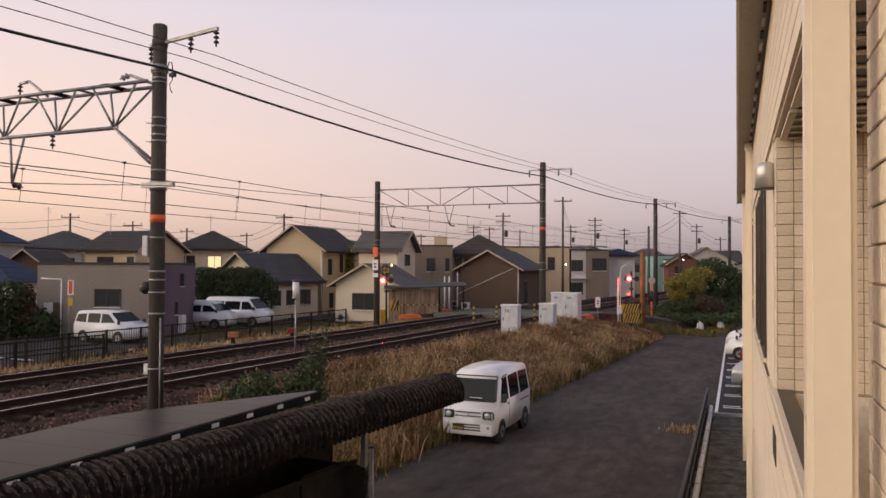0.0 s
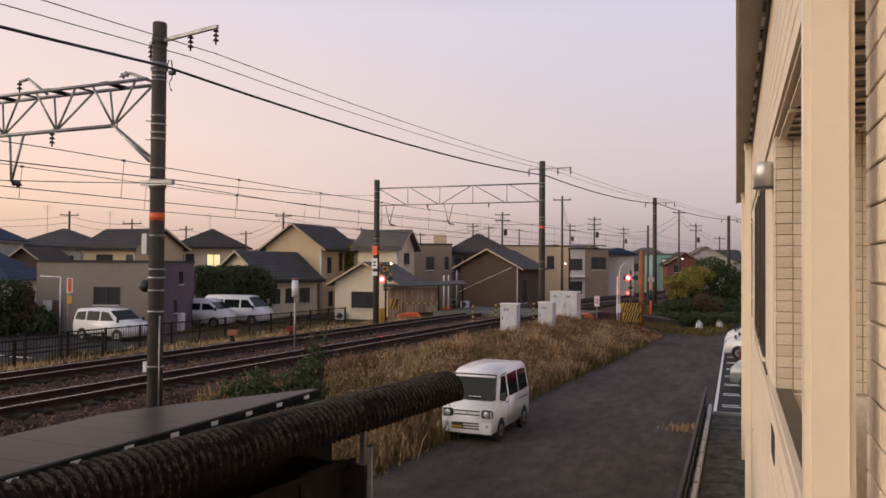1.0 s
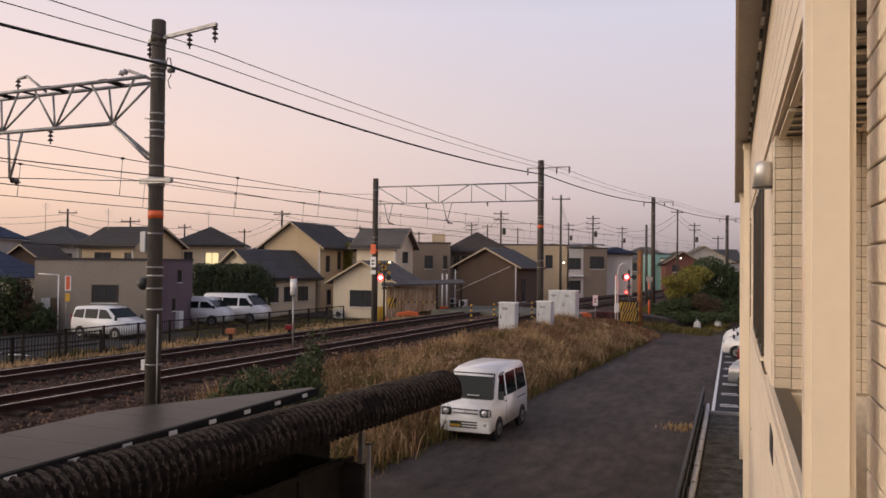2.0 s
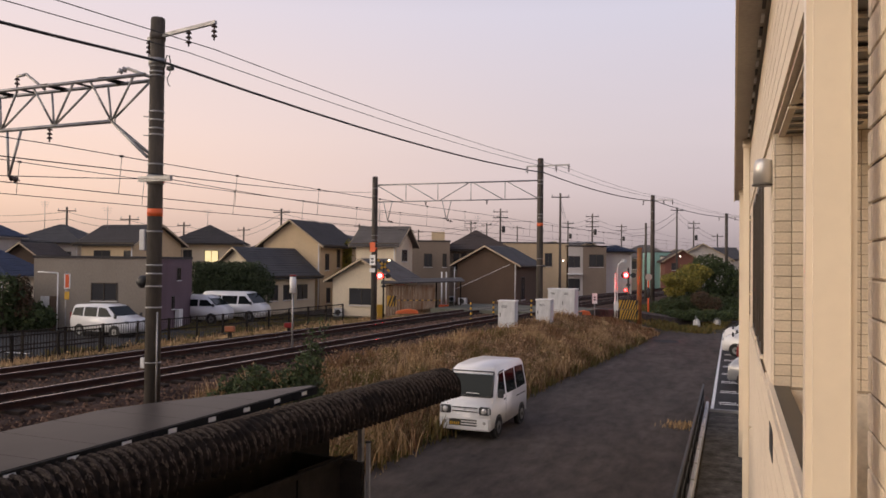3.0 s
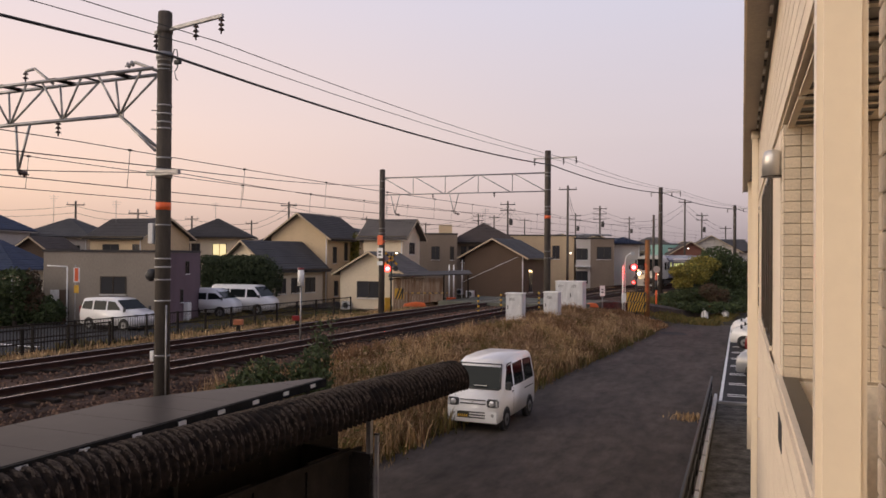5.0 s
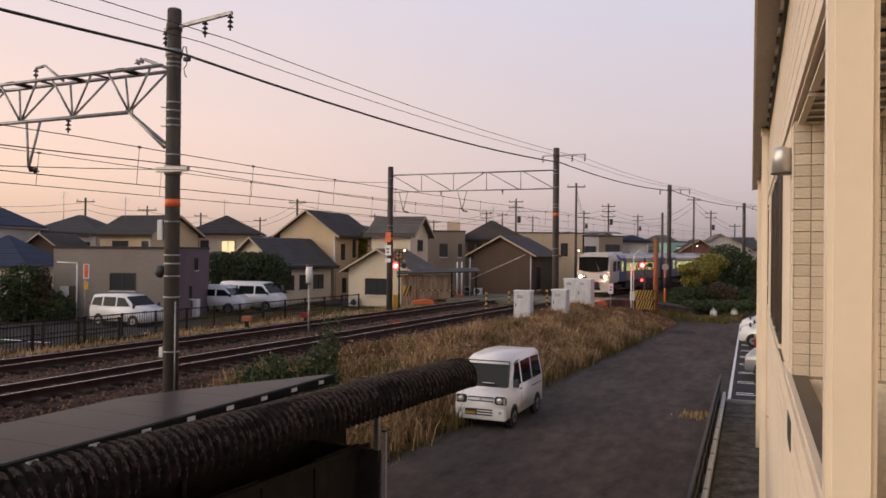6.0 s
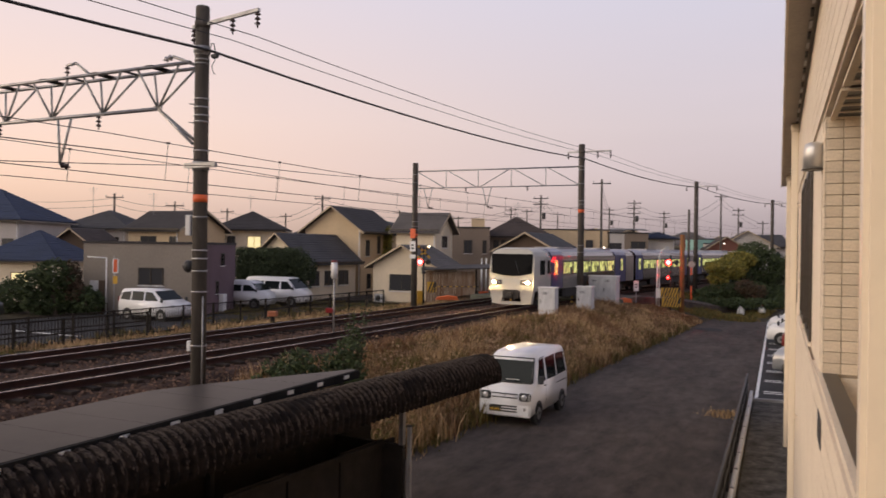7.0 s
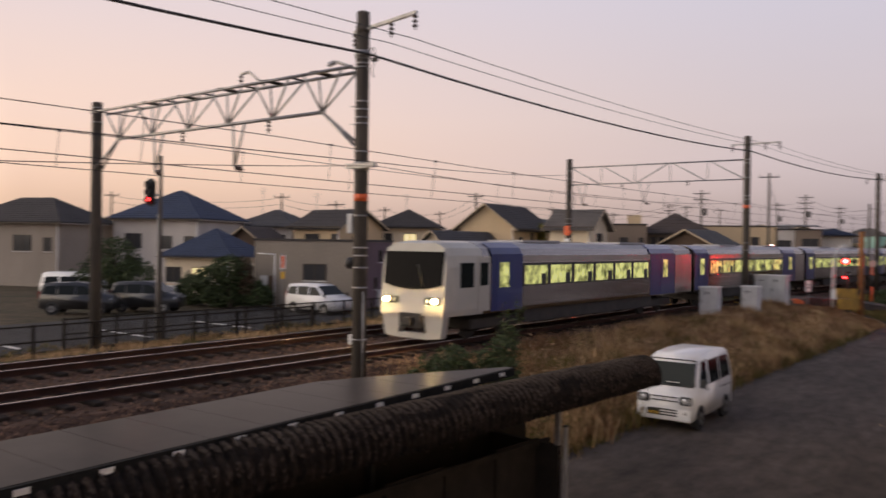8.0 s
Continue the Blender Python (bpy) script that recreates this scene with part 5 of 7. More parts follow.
# ---- the train ----
def train_car(lead, label):
    t = thing("train_car", pose(0, 0, 0), label, "train", "cars of the train")
    Lh, W = 10.4, 1.42
    y1 = Lh - 0.2
    prof = [(-W + 0.03, 0.95), (-W, 1.15), (-W, 2.6), (-W + 0.05, 3.0), (-W + 0.16, 3.25), (-W + 0.45, 3.42), (-0.6, 3.5), (0.6, 3.5), (W - 0.45, 3.42), (W - 0.16, 3.25), (W - 0.05, 3.0), (W, 2.6), (W, 1.15), (W - 0.03, 0.95)]
    front = y1 - 2.0 if lead else y1
    part("body", prism(nb(), prof, -y1, front), "trainsteel", t, "ribbed stainless steel body")
    part("roof", prism(nb(), [(-W + 0.17, 3.256), (-W + 0.45, 3.43), (-0.6, 3.51), (0.6, 3.51), (W - 0.45, 3.43), (W - 0.17, 3.256)], -y1 + 0.05, front - 0.05), "trainroof", t)
    if lead:
        # cab with a flat raked front
        bm = nb()
        ring0 = [bm.verts.new((x, front, z)) for x, z in prof]
        ring1 = [bm.verts.new((x * 0.985, y1 - 0.55 - 0.0 * z, z)) for x, z in prof]
        ring2 = [bm.verts.new((x * 0.93, y1 - max(0, z - 1.6) * 0.11 + 0.02 * (z < 1.6), min(z, 3.42) * 0.995)) for x, z in prof]
        n = len(prof)
        for a, b in ((ring0, ring1), (ring1, ring2)):
            for i in range(n):
                bm.faces.new((a[i], a[(i + 1) % n], b[(i + 1) % n], b[i]))
        bm.faces.new(ring2)
        part("cab", bm, "trainwhite", t, "cream-white cab front")
        fy = lambda z: y1 - max(0, z - 1.6) * 0.11 + 0.012
        b = nb()
        pts = [(-1.2, 2.0), (-0.6, 1.86), (0, 1.82), (0.6, 1.86), (1.2, 2.0), (1.22, 3.12), (-1.22, 3.12)]
        A = [b.verts.new((x, fy(z) + 0.02, z)) for x, z in pts]
        B = [b.verts.new((x, fy(z) - 0.05, z)) for x, z in pts]
        b.faces.new(A)
        for i in range(len(pts)):
            b.faces.new((A[i], A[(i + 1) % 7], B[(i + 1) % 7], B[i]))
        ws = part("windscreen", b, "trainglass", t, "wide dark windscreen")
        part("wiper", tube(nb(), (-0.5, fy(1.95) + 0.035, 1.95), (-0.2, fy(2.7) + 0.035, 2.7), 0.015, n=5), "trim", ws)
        part("centre_post", box(nb(), -0.025, 0.025, fy(2.5) - 0.12, fy(1.9) + 0.03, 1.86, 1.9), "trim", ws)
        for sx in (-1, 1):
            bez = part("headlight_unit", bevel(box(nb(), sx * 0.55, sx * 1.17, y1 - 0.05, y1 + 0.035, 1.32, 1.58), 0.03, 1), "trim", t, "dark headlight cluster")
            part("headlight", lathe(nb(), [(0.125, 0), (0.11, 0.03), (0.04, 0.045)], 16, pose(sx * 1.0, y1 + 0.033, 1.45, -90, 0, 0)), "headlamp", bez, "lit warm white headlight")
            part("headlight_core", lathe(nb(), [(0.07, 0), (0.05, 0.02)], 12, pose(sx * 1.0, y1 + 0.08, 1.45, -90, 0, 0)), "headcore", bez)
            part("tail_lamp", lathe(nb(), [(0.075, 0), (0.06, 0.02)], 12, pose(sx * 0.7, y1 + 0.033, 1.45, -90, 0, 0)), "lampglass", bez)
            part("cab_side_window", box(nb(), sx * (W * 0.99), sx * (W + 0.008), front + 0.55, front + 1.25, 1.9, 2.75), "glass", t)
            part("cab_door", box(nb(), sx * (W + 0.002), sx * (W + 0.01), front - 0.35, front + 0.3, 1.05, 2.95), "trainwhite", t)
            part("cab_door_window", box(nb(), sx * (W + 0.011), sx * (W + 0.016), front - 0.25, front + 0.2, 1.95, 2.75), "glass", t)
        # skirt with its coupler opening
        b = nb()
        prism(b, [(-1.28, 0.95), (1.28, 0.95), (1.16, 0.2), (0.62, 0.14), (0.5, 0.72), (-0.5, 0.72), (-0.62, 0.14), (-1.16, 0.2)], y1 - 0.35, y1 - 0.06)
        part("skirt", b, "trainwhite", t, "white snow-plough skirt")
        part("skirt_lower", prism(nb(), [(-0.64, 0.32), (0.64, 0.32), (0.6, 0.14), (-0.6, 0.14)], y1 - 0.3, y1 - 0.08), "trainwhite", t)
        cp = part("coupler", bevel(box(nb(), -0.16, 0.16, y1 - 0.4, y1 + 0.22, 0.6, 0.88), 0.03, 1), "dsteel", t)
        part("coupler_shroud", bevel(box(nb(), -0.5, 0.5, y1 - 0.2, y1 + 0.06, 0.5, 1.08), 0.06, 2), "under", cp)
    for sx in (-1, 1):
        X = sx * (W + 0.004)
        sec = [(5.85, 7.75, 7.0)] if lead else [(y1 - 2.0, y1 - 0.1, y1 - 1.1)]
        sec.append((-8.0, -5.1, -6.8))
        for a, c, mid in sec:
            part("blue_panel", box(nb(), min(X, X + sx * 0.006), max(X, X + sx * 0.006), a, c, 1.0, 3.05), "trainblue", t, "blue painted entrance section")
            part("blue_cantrail", prism(nb(), [(sx * (W - 0.04), 3.05), (sx * (W - 0.15), 3.27), (sx * (W - 0.45), 3.44), (sx * (W - 0.46), 3.46), (sx * (W - 0.13), 3.28), (sx * (W - 0.02), 3.05)], a, c), "trainblue", t)
            dr = part("door", box(nb(), min(X + sx * 0.007, X + sx * 0.02), max(X + sx * 0.007, X + sx * 0.02), mid - 0.5, mid + 0.5, 1.05, 2.95), "trainblue", t)
            part("door_window", box(nb(), min(X + sx * 0.021, X + sx * 0.026), max(X + sx * 0.021, X + sx * 0.026), mid - 0.28, mid + 0.28, 1.85, 2.75), "lit", dr, "lit door window")
        lo, hi = -4.95, (5.8 if lead else y1 - 2.2)
        n = 6 if lead else 7
        part("end_panel", box(nb(), min(X, X + sx * 0.006), max(X, X + sx * 0.006), -y1 + 0.05, -8.05, 1.0, 3.0), "trainupper", t, "plain steel end without windows")
        part("window_band", box(nb(), min(X, X + sx * 0.005), max(X, X + sx * 0.005), lo, hi, 1.84, 2.72), "trim", t, "dark band between the windows")
        step = (hi - lo) / n
        for k in range(n):
            a = lo + k * step + 0.12
            c = lo + (k + 1) * step - 0.12
            w = part("window", box(nb(), min(X, X + sx * 0.012), max(X, X + sx * 0.012), a, c, 1.9, 2.62), "lit", t, "lit passenger window")
            part("window_frame", box(nb(), min(X, X + sx * 0.02), max(X, X + sx * 0.02), a - 0.05, c + 0.05, 2.625, 2.68), "trim", w)
            part("seat_back", box(nb(), min(X + sx * 0.0125, X + sx * 0.016), max(X + sx * 0.0125, X + sx * 0.016), a + 0.1, a + 0.45, 1.9, 2.3), "trim", w)
        # strip of paler steel: the sky's reflection above the windows, put into the colour
        part("upper_panel", box(nb(), min(X, X + sx * 0.006), max(X, X + sx * 0.006), lo - 0.1, hi + 0.02, 2.76, 3.0), "trainupper", t, "upper side with the sky's reflection painted in as paler steel")
        for z in (1.1, 1.25, 1.4, 1.55, 1.7):
            part("rib", box(nb(), min(X, X + sx * 0.014), max(X, X + sx * 0.014), lo - 0.1, hi + 0.02, z, z + 0.035), "trainsteel", t)
        part("side_skirt", box(nb(), sx * 1.2, sx * 1.3, -5.5, 5.5, 0.45, 0.94), "under", t)
    for y in (-6.9, 6.9):
        bg = part("bogie", bevel(box(nb(), -1.05, 1.05, y - 1.5, y + 1.5, 0.35, 0.75), 0.05, 1), "under", t)
        for dy in (-1.05, 1.05):
            for sx in (-1, 1):
                part("wheel", tube(nb(), (sx * 0.5, y + dy, 0.43), (sx * 0.63, y + dy, 0.43), 0.43, n=18), "under", bg)
    for k in range(4):
        part("equipment_box", bevel(box(nb(), -1.15, 1.15, -4.6 + k * 2.4, -2.7 + k * 2.4, 0.35, 0.93), 0.04, 1), "under", t)
    for y in (-4.5, 3.5):
        part("roof_unit", bevel(box(nb(), -0.85, 0.85, y - 1.4, y + 1.4, 3.45, 3.58), 0.06, 2), "trainroof", t)
    return t


def lower(t, k=0.935):
    for ob in t.children_recursive:
        ob.data.transform(Matrix.Diagonal((1, 1, k, 1)))
    return t


TRAIN = [lower(train_car(True, "leading train car with a cream front and lit headlights"))]
mid_car = lower(train_car(False, "silver train car with blue ends and lit windows"))
TRAIN += [mid_car] + [copy_thing(mid_car, pose(0, 0, 0)) for k in range(3)]
SPEED, S65 = 21.2, 11.2


def car_pose(s):
    a, _ = track(s - 7, NEAR, 1.55)
    b, _ = track(s + 7, NEAR, 1.55)
    c = (a + b) / 2
    # the nose (local +y) looks back along the line, towards the camera
    return pose(c.x, c.y, c.z, 0, 0, 180 - math.degrees(math.atan2((b - a).x, (b - a).y)))


def drive_train():
    for k, ob in enumerate(TRAIN):
        rows = []
        for i in range(33):
            t = i * 0.25
            nose = S65 - SPEED * (t - 6.5)
            rows.append((t, car_pose(nose + 10.2 + 20.9 * k)))
        walk(ob, rows)


# ---- the shed below the window ----
def shed():
    d = Vector((0.462, 0.887, 0))
    n = Vector((0.887, -0.462, 0))
    end = Vector((0.1, 15.9, 0))
    t = thing("bicycle_shed", pose(0, 0, 0), "old shed with a mossy ribbed sheet roof and dark boards", "shed")
    # rounded ribbed eave
    bm = nb()
    rings = []
    L, pitch, seg = 14.5, 0.135, 8
    N = int(L / pitch * seg)
    for i in range(N + 1):
        u = -L * i / N
        r = 0.33 + (0.06 + 0.012 * noise.noise((u * 0.8, 7, 0))) * abs(math.cos(math.pi * u / pitch)) + 0.012 * noise.noise((u * 1.3, 0, 0))
        c = end + d * u + Vector((0, 0, 2.245 + 0.015 * noise.noise((u * 0.5, 4, 0))))
        ring = []
        for k in range(15):
            a = radians(215 - 240 * k / 14)
            rr = r + 0.012 * noise.noise((u * 3, k * 0.7, 2)) + 0.005 * noise.noise((u * 14, k * 1.9, 5))
            ring.append(bm.verts.new(c + n * math.cos(a) * rr + Vector((0, 0, math.sin(a) * rr))))
        rings.append(ring)
    for a, b in zip(rings, rings[1:]):
        for k in range(14):
            bm.faces.new((a[k], a[k + 1], b[k + 1], b[k])).smooth = True
    bm.faces.new(rings[0])
    part("ribbed_eave", bm, "shedroof", t, "mossy ribbed rounded eave sheet")
    rng = np.random.default_rng(77)
    V, F = [], []
    while len(F) < 12000:
        u, a = -pitch * (rng.integers(1, int(L / pitch)) + rng.normal() * 0.14), radians(rng.normal(72, 30))
        if noise.noise((u * 1.1, a * 2.0, 9)) + rng.uniform(-0.35, 0.35) < 0.0:
            continue
        c = end + d * u + Vector((0, 0, 2.245))
        out = n * math.cos(a) + Vector((0, 0, math.sin(a)))
        q = c + out * (0.352 + 0.05 * abs(math.cos(math.pi * u / pitch)))
        e1 = (out.cross(d) + d * rng.uniform(-0.3, 0.3)).normalized()
        e2 = d + out * rng.uniform(-0.2, 0.5)
        w1, w2 = rng.uniform(0.012, 0.05), rng.uniform(0.004, 0.013)
        k = len(V)
        V += [tuple(q - e1 * w1), tuple(q + e2 * w2), tuple(q + e1 * w1), tuple(q - e2 * w2 - out * 0.01)]
        F.append((k, k + 1, k + 2, k + 3))
    fl = raw("moss_crust", V, F, "flake", t)
    fl["kind"], fl["label"] = "stuff", "pale flaking moss and rust on the ribs"

    def slab(u0, u1, v0, v1, z0, z1):
        b = nb()
        m = Matrix.Translation(end) @ Matrix(((n.x, d.x, 0, 0), (n.y, d.y, 0, 0), (0, 0, 1, 0), (0, 0, 0, 1)))
        return box(b, v0, v1, u0, u1, z0, z1, m)
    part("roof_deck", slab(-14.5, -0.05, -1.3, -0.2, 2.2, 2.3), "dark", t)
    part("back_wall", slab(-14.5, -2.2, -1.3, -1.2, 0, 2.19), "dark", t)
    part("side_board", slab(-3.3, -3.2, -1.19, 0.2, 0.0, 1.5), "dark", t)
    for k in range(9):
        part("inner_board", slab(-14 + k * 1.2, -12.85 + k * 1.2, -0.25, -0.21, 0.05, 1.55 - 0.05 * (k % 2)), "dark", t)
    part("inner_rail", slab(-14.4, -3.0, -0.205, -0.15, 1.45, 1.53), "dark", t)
    for u in (-6.2, -9.2, -12.2):
        part("rear_post", slab(u - 0.04, u + 0.04, -1.15, -1.07, 0.0, 2.19), "dsteel", t)
    for u in (-3.25,):
        part("post", slab(u - 0.04, u + 0.04, 0.12, 0.2, 0.0, 2.1), "steel", t)
        part("brace_post", slab(u + 0.09, u + 0.14, 0.2, 0.26, 0.0, 1.78), "kerb", t)
        part("post_cap", slab(u + 0.08, u + 0.15, 0.19, 0.27, 1.785, 1.81), "trim", t)
    # panels over the roof, black edge and pale clips
    sp = thing("solar_panel_array", pose(0, 0, 0), "grey glossy panels with a black edge on the shed roof", "panels")
    A, e = Vector((-2.05, 13.17, 2.68)), Vector((0.371, 0.9285, 0))
    w = Vector((-0.9285, 0.371, 0))
    for k in range(15):
        u0, u1 = -0.77 * k, -0.77 * (k + 1) + 0.006
        wid = lambda u: min(1.55, 0.12 + 0.5 * -u)
        b = nb()
        q = [A + e * u0, A + e * u1, A + e * u1 + w * wid(u1), A + e * u0 + w * wid(u0)]
        top = [b.verts.new(p) for p in q]
        low = [b.verts.new(p - Vector((0, 0, 0.035))) for p in q]
        b.faces.new(top)
        b.faces.new(low[::-1])
        for i in range(4):
            b.faces.new((top[i], low[i], low[(i + 1) % 4], top[(i + 1) % 4]))
        part("panel", b, "panel", sp)
        b = nb()
        m = Matrix.Translation(A + e * u0) @ Matrix(((-w.x, e.x, 0, 0), (-w.y, e.y, 0, 0), (0, 0, 1, 0), (0, 0, 0, 1)))
        part("edge_trim", box(nb(), 0.004, 0.05, -0.77, -0.005, -0.13, -0.004, m), "mesh", sp)
        part("clip", box(nb(), 0.051, 0.062, -0.5, -0.36, -0.085, -0.03, m), "white", sp)
        part("support_leg", box(nb(), -0.06, -0.02, -0.45, -0.4, -0.44, -0.04, m), "dsteel", sp)
        b.free()


shed()


# ---- cabinets, crossing gear and signals ----
def cabinet(px, Y, z, w, d, h, rz, label):
    p = at_px(px, Y, z)
    t = thing("signal_cabinet", pose(p.x, p.y, z, 0, 0, rz), label, "cabinet", "signal cabinets")
    part("body", bevel(box(nb(), -w / 2, w / 2, 0, d, 0.1, h), 0.015, 1), "cabinet", t)
    part("top", bevel(box(nb(), -w / 2 - 0.04, w / 2 + 0.04, -0.04, d + 0.04, h + 0.002, h + 0.06), 0.01, 1), "white", t)
    part("plinth", box(nb(), -w / 2 - 0.05, w / 2 + 0.05, -0.05, d + 0.05, -0.5, 0.098), "kerb", t)
    n = 1 if w < 1.2 else 2
    for k in range(n):
        a = -w / 2 + 0.04 + k * (w - 0.04) / n
        dr = part("door", box(nb(), a, a + (w - 0.08) / n - 0.02, -0.018, -0.002, 0.16, h - 0.06), "cabinet", t)
        part("handle", box(nb(), a + 0.06, a + 0.1, -0.05, -0.02, h * 0.55, h * 0.66), "trim", dr)
        for j in range(3):
            part("louvre", box(nb(), a + 0.15, a + 0.45, -0.026, -0.019, h - 0.22 - j * 0.05, h - 0.2 - j * 0.05), "trim", dr)


cabinet(902, 41.7, 0.95, 0.9, 0.75, 1.75, -18, "pale grey steel signal cabinet beside the track")
cabinet(967, 44.6, 0.93, 0.84, 0.8, 1.72, -20, "pale grey steel signal cabinet beside a pole")
cabinet(999, 50.5, 0.95, 1.75, 1.0, 2.12, -22, "large pale grey signal hut near the crossing")


def red_lamp(t, x, z, y=-0.12):
    lp = part("lamp_hood", lathe(nb(), [(0.16, 0.0), (0.17, 0.16), (0.19, 0.16), (0.19, -0.01)], 18, pose(x, y + 0.1, z, 90, 0, 0)), "black", t)
    part("lamp_lens", lathe(nb(), [(0.185, 0), (0.16, 0.03), (0.05, 0.05)], 16, pose(x, y + 0.0, z, 90, 0, 0)), "redlamp", lp, "glowing red lens")
    part("lamp_core", lathe(nb(), [(0.085, 0), (0.06, 0.02)], 12, pose(x, y - 0.05, z, 90, 0, 0)), "redcore", lp)
    return lp


def rear_lamps(t, z):
    """The pair that faces the other way, of which one is lit."""
    lp = part("rear_lamp_hood", lathe(nb(), [(0.16, 0.0), (0.17, 0.16), (0.19, 0.16), (0.19, -0.01)], 18, pose(-0.22, 0.2, z, -90, 0, 25)), "black", t)
    part("lamp_lens", lathe(nb(), [(0.185, 0), (0.16, 0.03), (0.05, 0.05)], 16, pose(-0.22, 0.3, z, -90, 0, 25)), "redlamp", lp, "glowing red lens")


def stripes(t, x0, x1, z0, z1, y, n=6):
    """A board with slanting black and yellow stripes."""
    bd = part("striped_board", box(nb(), x0, x1, y, y + 0.03, z0, z1), "yellow", t, "black and yellow striped board")
    w, h = x1 - x0, z1 - z0
    for k in range(n):
        a = x0 + (k + 0.1) * w / n
        s = min(w / n * 0.5, x1 - a)
        k2 = min(h * 0.35, max(0.0, x1 - a - s))
        part("stripe", prism(nb(), [(a, z0), (a + s, z0), (a + s + k2, z1), (a + k2, z1)], y - 0.006, y - 0.001), "black", bd)


def crossing_signal(px, Y, z0, lamp_z, label, cross=True):
    p = at_px(px, Y)
    t = thing("crossing_signal", pose(p.x, p.y, z0), label, "crossing signal", "level crossing signals")
    part("post", tube(nb(), (0, 0.1, -0.3), (0, 0.1, lamp_z - z0 + (1.0 if cross else 0.5)), 0.06), "dsteel", t)
    red_lamp(t, -0.22, lamp_z - z0)
    lp = part("dark_lamp", lathe(nb(), [(0.16, 0.0), (0.17, 0.14)], 16, pose(0.3, 0.0, lamp_z - z0, 90, 0, 0)), "black", t)
    part("lamp_bar", box(nb(), -0.4, 0.45, 0.02, 0.08, lamp_z - z0 - 0.04, lamp_z - z0 + 0.04), "black", t)
    part("bell", lathe(nb(), [(0.14, 0), (0.15, 0.1), (0.06, 0.18)], 14, pose(0, 0.1, lamp_z - z0 - 0.75)), "black", t)
    if cross:
        for a in (45, -45):
            bd = part("crossbuck_board", box(nb(), -0.55, 0.55, 0.0, 0.03, -0.07, 0.07, pose(0, -0.03 if a > 0 else 0.005, lamp_z - z0 + 0.65, 0, a, 0)), "yellow", t, "yellow and black cross board")
            for x in (-0.4, -0.1, 0.2):
                part("stripe", box(nb(), x, x + 0.14, -0.004, -0.001, -0.07, 0.07, pose(0, -0.03 if a > 0 else 0.005, lamp_z - z0 + 0.65, 0, a, 0)), "black", bd)
        part("bulb_arm", tube(nb(), (0, 0.1, lamp_z - z0 + 0.95), (0.35, 0, lamp_z - z0 + 1.0), 0.02, n=5), "steel", t)
        part("bulb", lathe(nb(), [(0.03, 0), (0.08, 0.05), (0.03, 0.1)], 10, pose(0.35, 0, lamp_z - z0 + 0.95)), "streetlit", t)
    return t


s1 = crossing_signal(684, 51.3, 1.0, 3.82, "level crossing signal with lit red lamp and yellow crossbuck")
stripes(s1, 0.25, 0.85, 0.85, 1.55, -0.1, 3)
part("drive_box", bevel(box(nb(), -0.4, -0.05, -0.1, 0.3, 0, 0.95), 0.03, 1), "yellow", s1)
arm_ = part("barrier_arm", tube(nb(), (0.5, -0.05, 1.25), (3.7, 1.6, 1.2), 0.03, n=6), "yellow", s1, "thin lowered striped barrier arm")
for k in range(8):
    a = 0.06 + k * 0.12
    q0, q1 = Vector((0.5, -0.05, 1.25)), Vector((3.7, 1.6, 1.2))
    part("arm_stripe", tube(nb(), q0.lerp(q1, a), q0.lerp(q1, a + 0.06), 0.033, n=6), "black", arm_)
s2 = crossing_signal(1118, 54, 0.5, 3.98, "level crossing signal with lit red lamps by the road", False)
part("lower_lens", lathe(nb(), [(0.065, 0), (0.055, 0.02), (0.02, 0.03)], 14, pose(-0.22, -0.02, 2.46, 90, 0, 0)), "redlamp", s2, "small glowing red lens")
stripes(s2, -0.7, 0.6, 1.17, 1.79, -0.2, 7)
stripes(s2, -0.62, 0.62, 0.49, 1.13, -0.2, 7)
rear_lamps(s2, 3.48)
part("lamp_arm", cable(nb(), [(-0.75, 0.1, -0.2), (-0.75, 0.1, 3.85), (-0.7, 0.05, 4.2), (-0.5, 0.0, 4.4), (-0.3, 0.0, 4.4)], 0.035, 6), "white", s2, "white bent pipe")
part("arm_head", bevel(box(nb(), -0.42, -0.14, -0.1, 0.1, 4.3, 4.55), 0.04, 2), "cabinet", s2)
part("control_box", box(nb(), -0.98, -0.72, -0.15, 0.08, 1.1, 1.7), "white", s2)


def post(name, px, Y, z0, z1, r, material, label, cat="post"):
    p = at_px(px, Y)
    t = thing(name, pose(p.x, p.y, z0), label, cat)
    part("post", tube(nb(), (0, 0, -0.4), (0, 0, z1 - z0), r, r * 0.9, n=10), material, t)
    part("cap", tube(nb(), (0, 0, z1 - z0), (0, 0, z1 - z0 + 0.03), r * 1.15, r * 0.8, n=10), material, t)
    return t


post("wooden_pole", 1137, 55.6, 0.3, 5.85, 0.18, mat("rusty_pole", (0.28, 0.13, 0.05), (0.16, 0.08, 0.04), 0.9, 0, 2, 20, 0.3), "rust-brown weathered pole beside the crossing", "pole")
post("marker_post", 1153, 61, 0.4, 3.6, 0.07, "orange", "slim orange marker post on the grass")
mk = bpy.data.objects["marker_post"]
part("black_sleeve", tube(nb(), (0, 0, 1.75), (0, 0, 2.55), 0.1, n=10), "black", mk)
part("round_sign", lathe(nb(), [(0.26, 0), (0.26, 0.03)], 18, pose(0, -0.08, 3.35, 90, 0, 0)), "soffit", mk)
post("barrier_post", 1094, 54.6, 0.5, 4.05, 0.05, "white", "slim white raised barrier post by the crossing")
